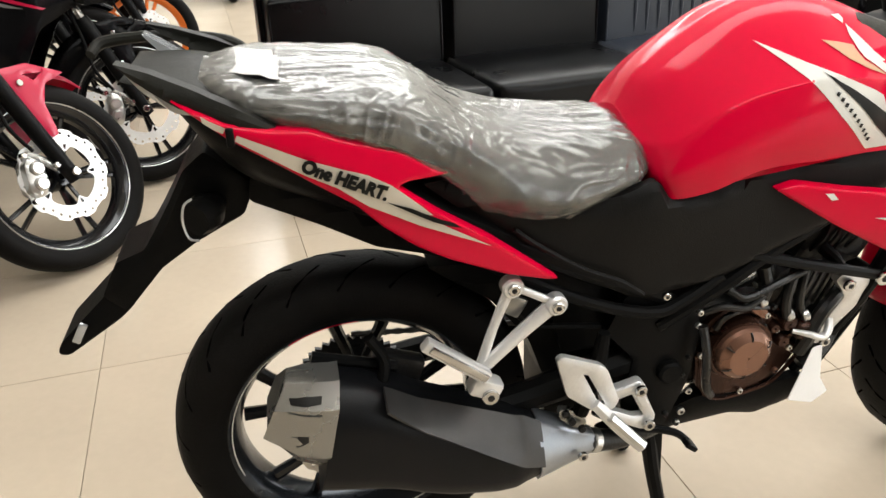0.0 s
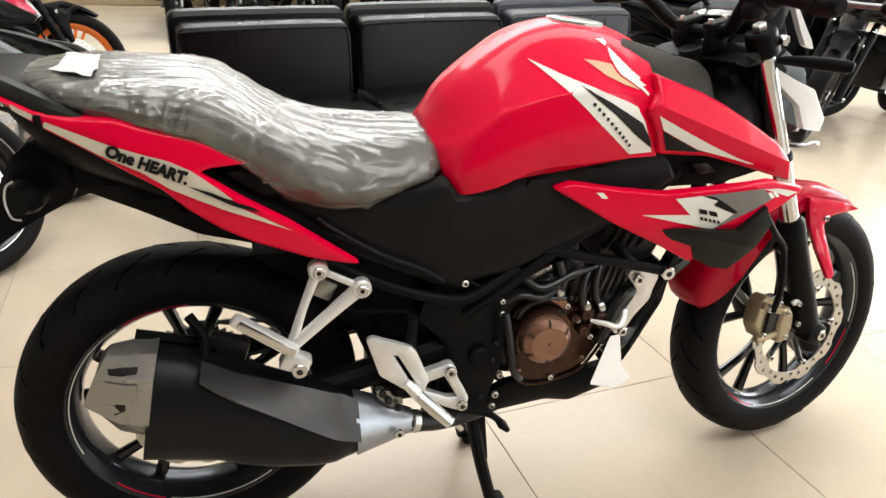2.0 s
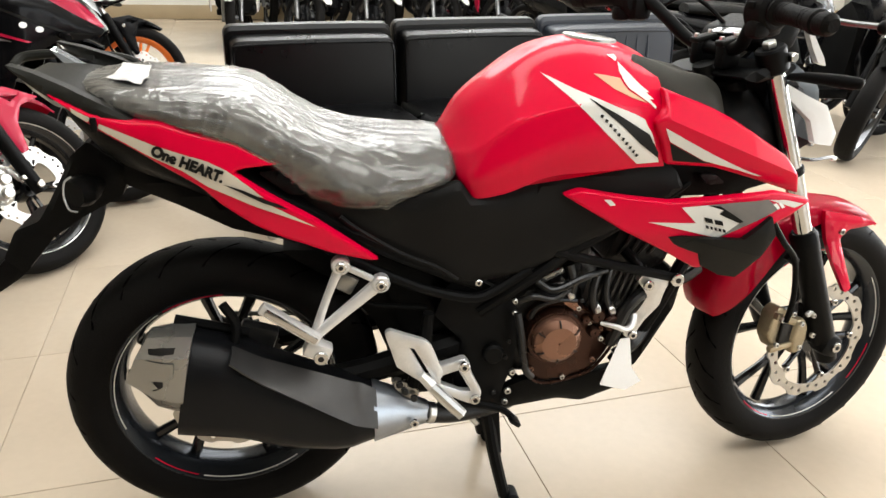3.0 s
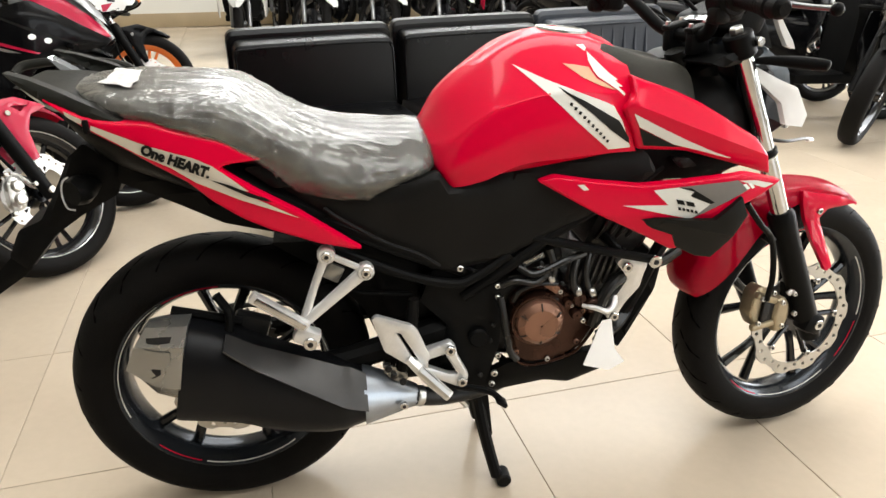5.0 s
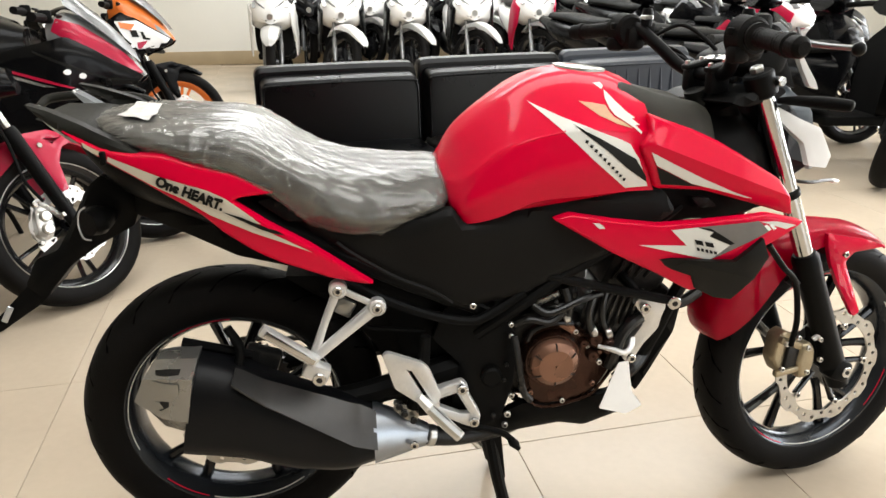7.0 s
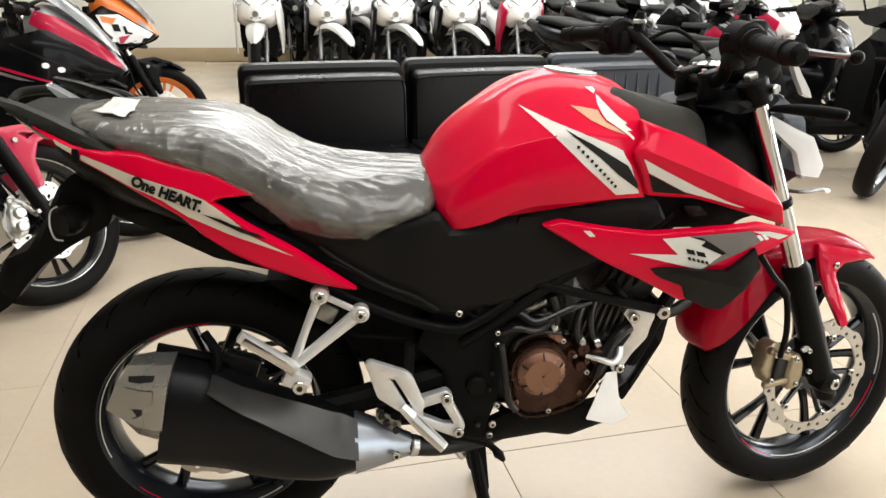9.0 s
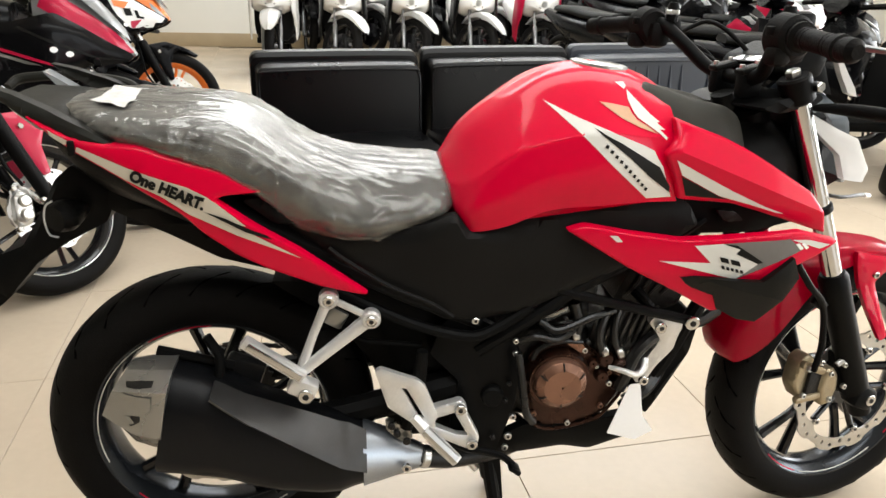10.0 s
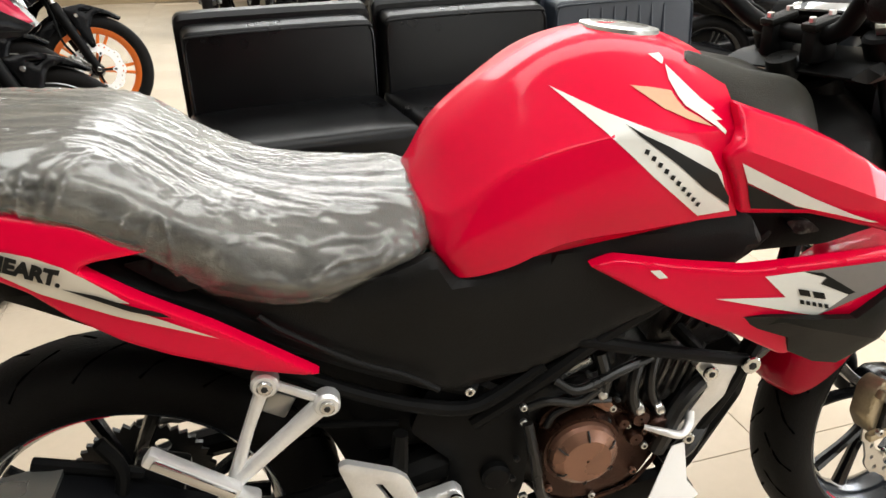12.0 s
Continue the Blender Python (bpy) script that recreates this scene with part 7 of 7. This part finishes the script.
    part("bar_cover", hull([[(-0.14, -0.03, 0.90), (-0.13, -0.07, 0.925), (-0.15, -0.06, 0.97), (-0.16, 0, 0.985)], [(-0.22, -0.06, 0.88), (-0.22, -0.15, 0.93), (-0.23, -0.13, 0.99), (-0.23, 0, 1.02)], [(-0.34, -0.06, 0.90), (-0.33, -0.14, 0.94), (-0.33, -0.12, 0.98), (-0.32, 0, 1.0)]], 14, 8), body, hd)
    part("headlight_lens", block((-0.155, 0, 0.945), (0.03, 0.13, 0.06), 0.012, (0, -25, 0)), LENS_CLEAR, hd)
    for s in (-1, 1):
        part("grip", tube([(-0.28, s * 0.13, 0.965), (-0.32, s * 0.22, 0.97), (-0.36, s * 0.335, 0.965)], 0.017, 10, 8), RUBBER, hd)
        part("lever", tube([(-0.24, s * 0.15, 0.965), (-0.25, s * 0.24, 0.96), (-0.30, s * 0.33, 0.955)], 0.006, 8, 8), STEEL, hd)
        part("mirror_stem", tube([(-0.27, s * 0.16, 0.98), (-0.27, s * 0.20, 1.06), (-0.28, s * 0.24, 1.12)], 0.006, 8, 8), FRAME_BLACK, hd)
        mir = bmesh.new()
        bmesh.ops.create_uvsphere(mir, u_segments=16, v_segments=10, radius=1)
        bmesh.ops.transform(mir, matrix=pose(-0.285, s * 0.27, 1.14) @ Matrix.Diagonal((0.018, 0.062, 0.040, 1)), verts=mir.verts)
        part("mirror", mir, PLASTIC, hd)
    part("footboard", block((-0.50, 0, 0.29), (0.36, 0.34, 0.06), 0.015), PLASTIC, b)
    part("rear_body", hull([[(-0.62, -0.10, 0.34), (-0.62, -0.14, 0.45), (-0.63, -0.12, 0.62), (-0.63, 0, 0.68)], [(-0.85, -0.13, 0.42), (-0.85, -0.18, 0.52), (-0.85, -0.16, 0.66), (-0.85, 0, 0.70)], [(-1.20, -0.10, 0.52), (-1.20, -0.16, 0.60), (-1.20, -0.13, 0.70), (-1.20, 0, 0.73)], [(-1.52, -0.03, 0.68), (-1.54, -0.05, 0.71), (-1.53, -0.04, 0.74), (-1.52, 0, 0.75)]], 24, 10), body, b)
    part("seat", hull([[(-0.60, -0.07, 0.69), (-0.60, -0.09, 0.715), (-0.61, -0.07, 0.745), (-0.61, 0, 0.75)], [(-0.85, -0.13, 0.69), (-0.85, -0.15, 0.72), (-0.85, -0.11, 0.755), (-0.85, 0, 0.76)], [(-1.10, -0.12, 0.72), (-1.10, -0.14, 0.75), (-1.10, -0.10, 0.785), (-1.10, 0, 0.79)], [(-1.36, -0.08, 0.74), (-1.36, -0.09, 0.76), (-1.36, -0.06, 0.785), (-1.36, 0, 0.79)]], 22, 8), SEAT_VINYL, b)
    part("engine_unit", tube([(-0.80, 0.08, 0.30), (-1.0, 0.10, 0.29), (-1.30, 0.10, 0.27)], [0.08, 0.09, 0.06], 12, 12), ENGINE, b)
    part("muffler", tube([(-0.85, -0.12, 0.22), (-1.05, -0.15, 0.25), (-1.20, -0.15, 0.30), (-1.50, -0.15, 0.38)], [0.018, 0.03, 0.055, 0.048], 12, 16), MUFFLER, b)
    for s in (-1, 1):
        part("centre_stand_leg", tube([(-0.85, s * 0.08, 0.24), (-0.88, s * 0.13, 0.01)], 0.012, 8, smooth=False), FRAME_BLACK, b)
    part("tail_lamp", block((-1.52, 0, 0.70), (0.03, 0.10, 0.04), 0.01), LENS_RED, b)
    return b

# ==== what stands round the motorcycle ====
BENCH = pose(0.334, 1.475, 0, 0, 0, 11)
UNIT = bench_unit("waiting_seat", "black leatherette waiting seat with low padded back and steel legs", LEATHER)
UNIT.matrix_basis = BENCH
copy_thing(UNIT, BENCH @ pose(0.755, 0, 0) @ Matrix.Diagonal((1, 1, 1.012, 1)))
RIBBED = bench_unit("waiting_seat", "dark blue-grey leatherette waiting seat with ribbed back", BLUE_LEATHER, True)
RIBBED.matrix_basis = BENCH @ pose(1.51, 0, 0) @ Matrix.Diagonal((1, 1, 1.022, 1))

# faired motorcycles in a row, leaning on their side stands
near = sport_bike("black motorcycle with rose red front mudguard and wavy disc", BLACK_PAINT, BLACK_PAINT, PINKRED, RIM_BLACK, faired=False, steer=37)
near.matrix_basis = pose(-0.792, 1.285, -0.015, -8, 0, 14)
second = sport_bike("black and red faired motorcycle with smoked windscreen", PINKRED, BLACK_PAINT, BLACK_PAINT, RIM_BLACK)
second.matrix_basis = pose(-0.64, 1.98, 0, -6, 0, 6)
third = sport_bike("black unfaired motorcycle with black wheels", BLACK_PAINT, BLACK_PAINT, BLACK_PAINT, RIM_BLACK, faired=False)
third.matrix_basis = pose(-0.98, 2.66, 0, -6, 0, 6)
orange_bike = sport_bike("white and orange faired motorcycle with orange wheels", ORANGE, BLACK_PAINT, BLACK_PAINT, ORANGE, 0.04, None, False, True)
orange_bike.matrix_basis = pose(-0.82, 3.42, 0, -6, 0, 6)

# a long row of scooters facing the benches
white = scooter("white scooter with black wheels parked facing the benches", WHITE_PAINT, WHITE_PAINT, "row of scooters along the wall", 0)
white.matrix_basis = pose(-0.52, 6.55, 0, 0, 0, -90) @ Matrix.Scale(1.14, 4)
turned_white = scooter("white scooter with its front wheel turned aside", WHITE_PAINT, BLACK_PAINT, "row of scooters along the wall", 40)
turned_white.matrix_basis = pose(0.20, 6.62, 0, 0, 0, -90) @ Matrix.Scale(1.14, 4)
for k in (1, 2):
    copy_thing(turned_white, pose(0.20 + 0.71 * k, 6.62 + 0.03 * k, 0, 0, 0, -90))
red_scooter = scooter("red and white scooter with its front wheel turned aside", WHITE_PAINT, PINKRED, "row of scooters along the wall", 40)
red_scooter.matrix_basis = pose(2.33, 6.7, 0, 0, 0, -90) @ Matrix.Scale(1.14, 4)
black_scooter = scooter("black scooter with dark plastic front panels", BLACK_PAINT, BLACK_PAINT, "row of scooters along the wall", 12)
black_scooter.matrix_basis = pose(3.05, 6.7, 0, 0, 0, -90) @ Matrix.Scale(1.14, 4)
blue_scooter = scooter("white and blue scooter with its front wheel turned aside", WHITE_PAINT, BLUE_PAINT, "row of scooters along the wall", 40)
blue_scooter.matrix_basis = pose(3.75, 6.7, 0, 0, 0, -90) @ Matrix.Scale(1.14, 4)
for k in range(3):
    copy_thing((turned_white, red_scooter, black_scooter)[k], pose(4.46 + 0.71 * k, 6.7, 0, 0, 0, -90))

for k in range(9):
    copy_thing((black_scooter, turned_white, black_scooter, red_scooter)[k % 4], pose(-0.2 + 0.74 * k, 8.05, 0, 0, 0, -90))

# dark motorcycles standing across the end of the benches
across = sport_bike("black faired motorcycle standing across the end of the seats", BLACK_PAINT, BLACK_PAINT, PLASTIC_GREY, RIM_BLACK, 0.0, PLASTIC_GREY)
across.matrix_basis = pose(3.23, 2.24, 0, -6, 0, 205)
side_scooter = scooter("black scooter with dark leg shield standing beyond the benches", BLACK_PAINT, BLACK_PAINT, "scooters beside the benches", 10)
side_scooter.matrix_basis = pose(3.80, 2.78, 0, 0, 0, -8)
copy_thing(side_scooter, pose(3.75, 3.35, 0, 0, 0, -12))
copy_thing(side_scooter, pose(3.60, 3.95, 0, 0, 0, -20))
pink_scooter = scooter("black scooter with rose red upper panels standing beyond the benches", BLACK_PAINT, PINKRED, "scooters beside the benches", 10)
pink_scooter.matrix_basis = pose(4.35, 4.10, 0, 0, 0, -40)
copy_thing(pink_scooter, pose(3.70, 4.60, 0, 0, 0, -45))
copy_thing(side_scooter, pose(2.95, 4.80, 0, 0, 0, -62))
copy_thing(red_scooter, pose(4.40, 4.95, 0, 0, 0, -52))
copy_thing(black_scooter, pose(3.70, 5.35, 0, 0, 0, -60))

# ==== floor tiles, the nearest as pieces ====
def tile_material():
    m = material("polished_cream_tile", (0.510, 0.428, 0.328), 0.20, 0.0, 0.07, 2.2, 0.0, 40, 0.0, 0.06, gloss=0.24)
    n, l = m.node_tree.nodes, m.node_tree.links
    b = n["Principled BSDF"]
    info = n.new("ShaderNodeObjectInfo")
    hsv = n.new("ShaderNodeHueSaturation")
    mr = n.new("ShaderNodeMapRange")
    mr.inputs["To Min"].default_value, mr.inputs["To Max"].default_value = 0.97, 1.03
    l.new(info.outputs["Random"], mr.inputs["Value"])
    l.new(mr.outputs[0], hsv.inputs["Value"])
    src = b.inputs["Base Color"].links[0].from_socket
    l.new(src, hsv.inputs["Color"])
    l.new(hsv.outputs[0], b.inputs["Base Color"])
    return m


TILE_MAT = tile_material()


def floor_tiles():
    half = TILE / 2 - 0.0007
    bm = block((0, 0, -0.005), (2 * half, 2 * half, 0.01), 0.0012, seg=1)
    mother = finish("tile", bm, TILE_MAT, FLOOR)
    me = mother.data
    base = pose(-0.60, 0.66, 0, 0, 0, TURN_FLOOR)
    near, far = [], []
    for i in range(-12, 16):
        for j in range(-12, 17):
            m = base @ pose((i + 0.5) * TILE, (j + 0.5) * TILE, 0)
            x, y, _ = m.translation
            if -5.8 < x < 8.4 and -5.5 < y < 9.3:
                (near if -4.2 < x < 5.0 and -1.2 < y < 9.3 else far).append(m)
    near.sort(key=lambda m: (m.translation - Vector((0.5, 1.5, 0))).length)
    near, far = near[:300], near[300:] + far
    mother.matrix_basis = near[0]
    for m in near[1:]:
        ob = new("tile", me)
        ob.parent = FLOOR
        ob.matrix_basis = m
    verts, faces = [], []
    for m in far:
        k = len(verts)
        verts += [m @ v.co for v in me.vertices]
        faces += [[k + q for q in p.vertices] for p in me.polygons]
    rest = bpy.data.meshes.new("distant_tiles")
    rest.from_pydata([tuple(v) for v in verts], [], faces)
    rest.materials.append(TILE_MAT)
    ob = new("distant_tiles", rest)
    ob.parent = FLOOR
    tagged(ob, kind="stuff")


floor_tiles()
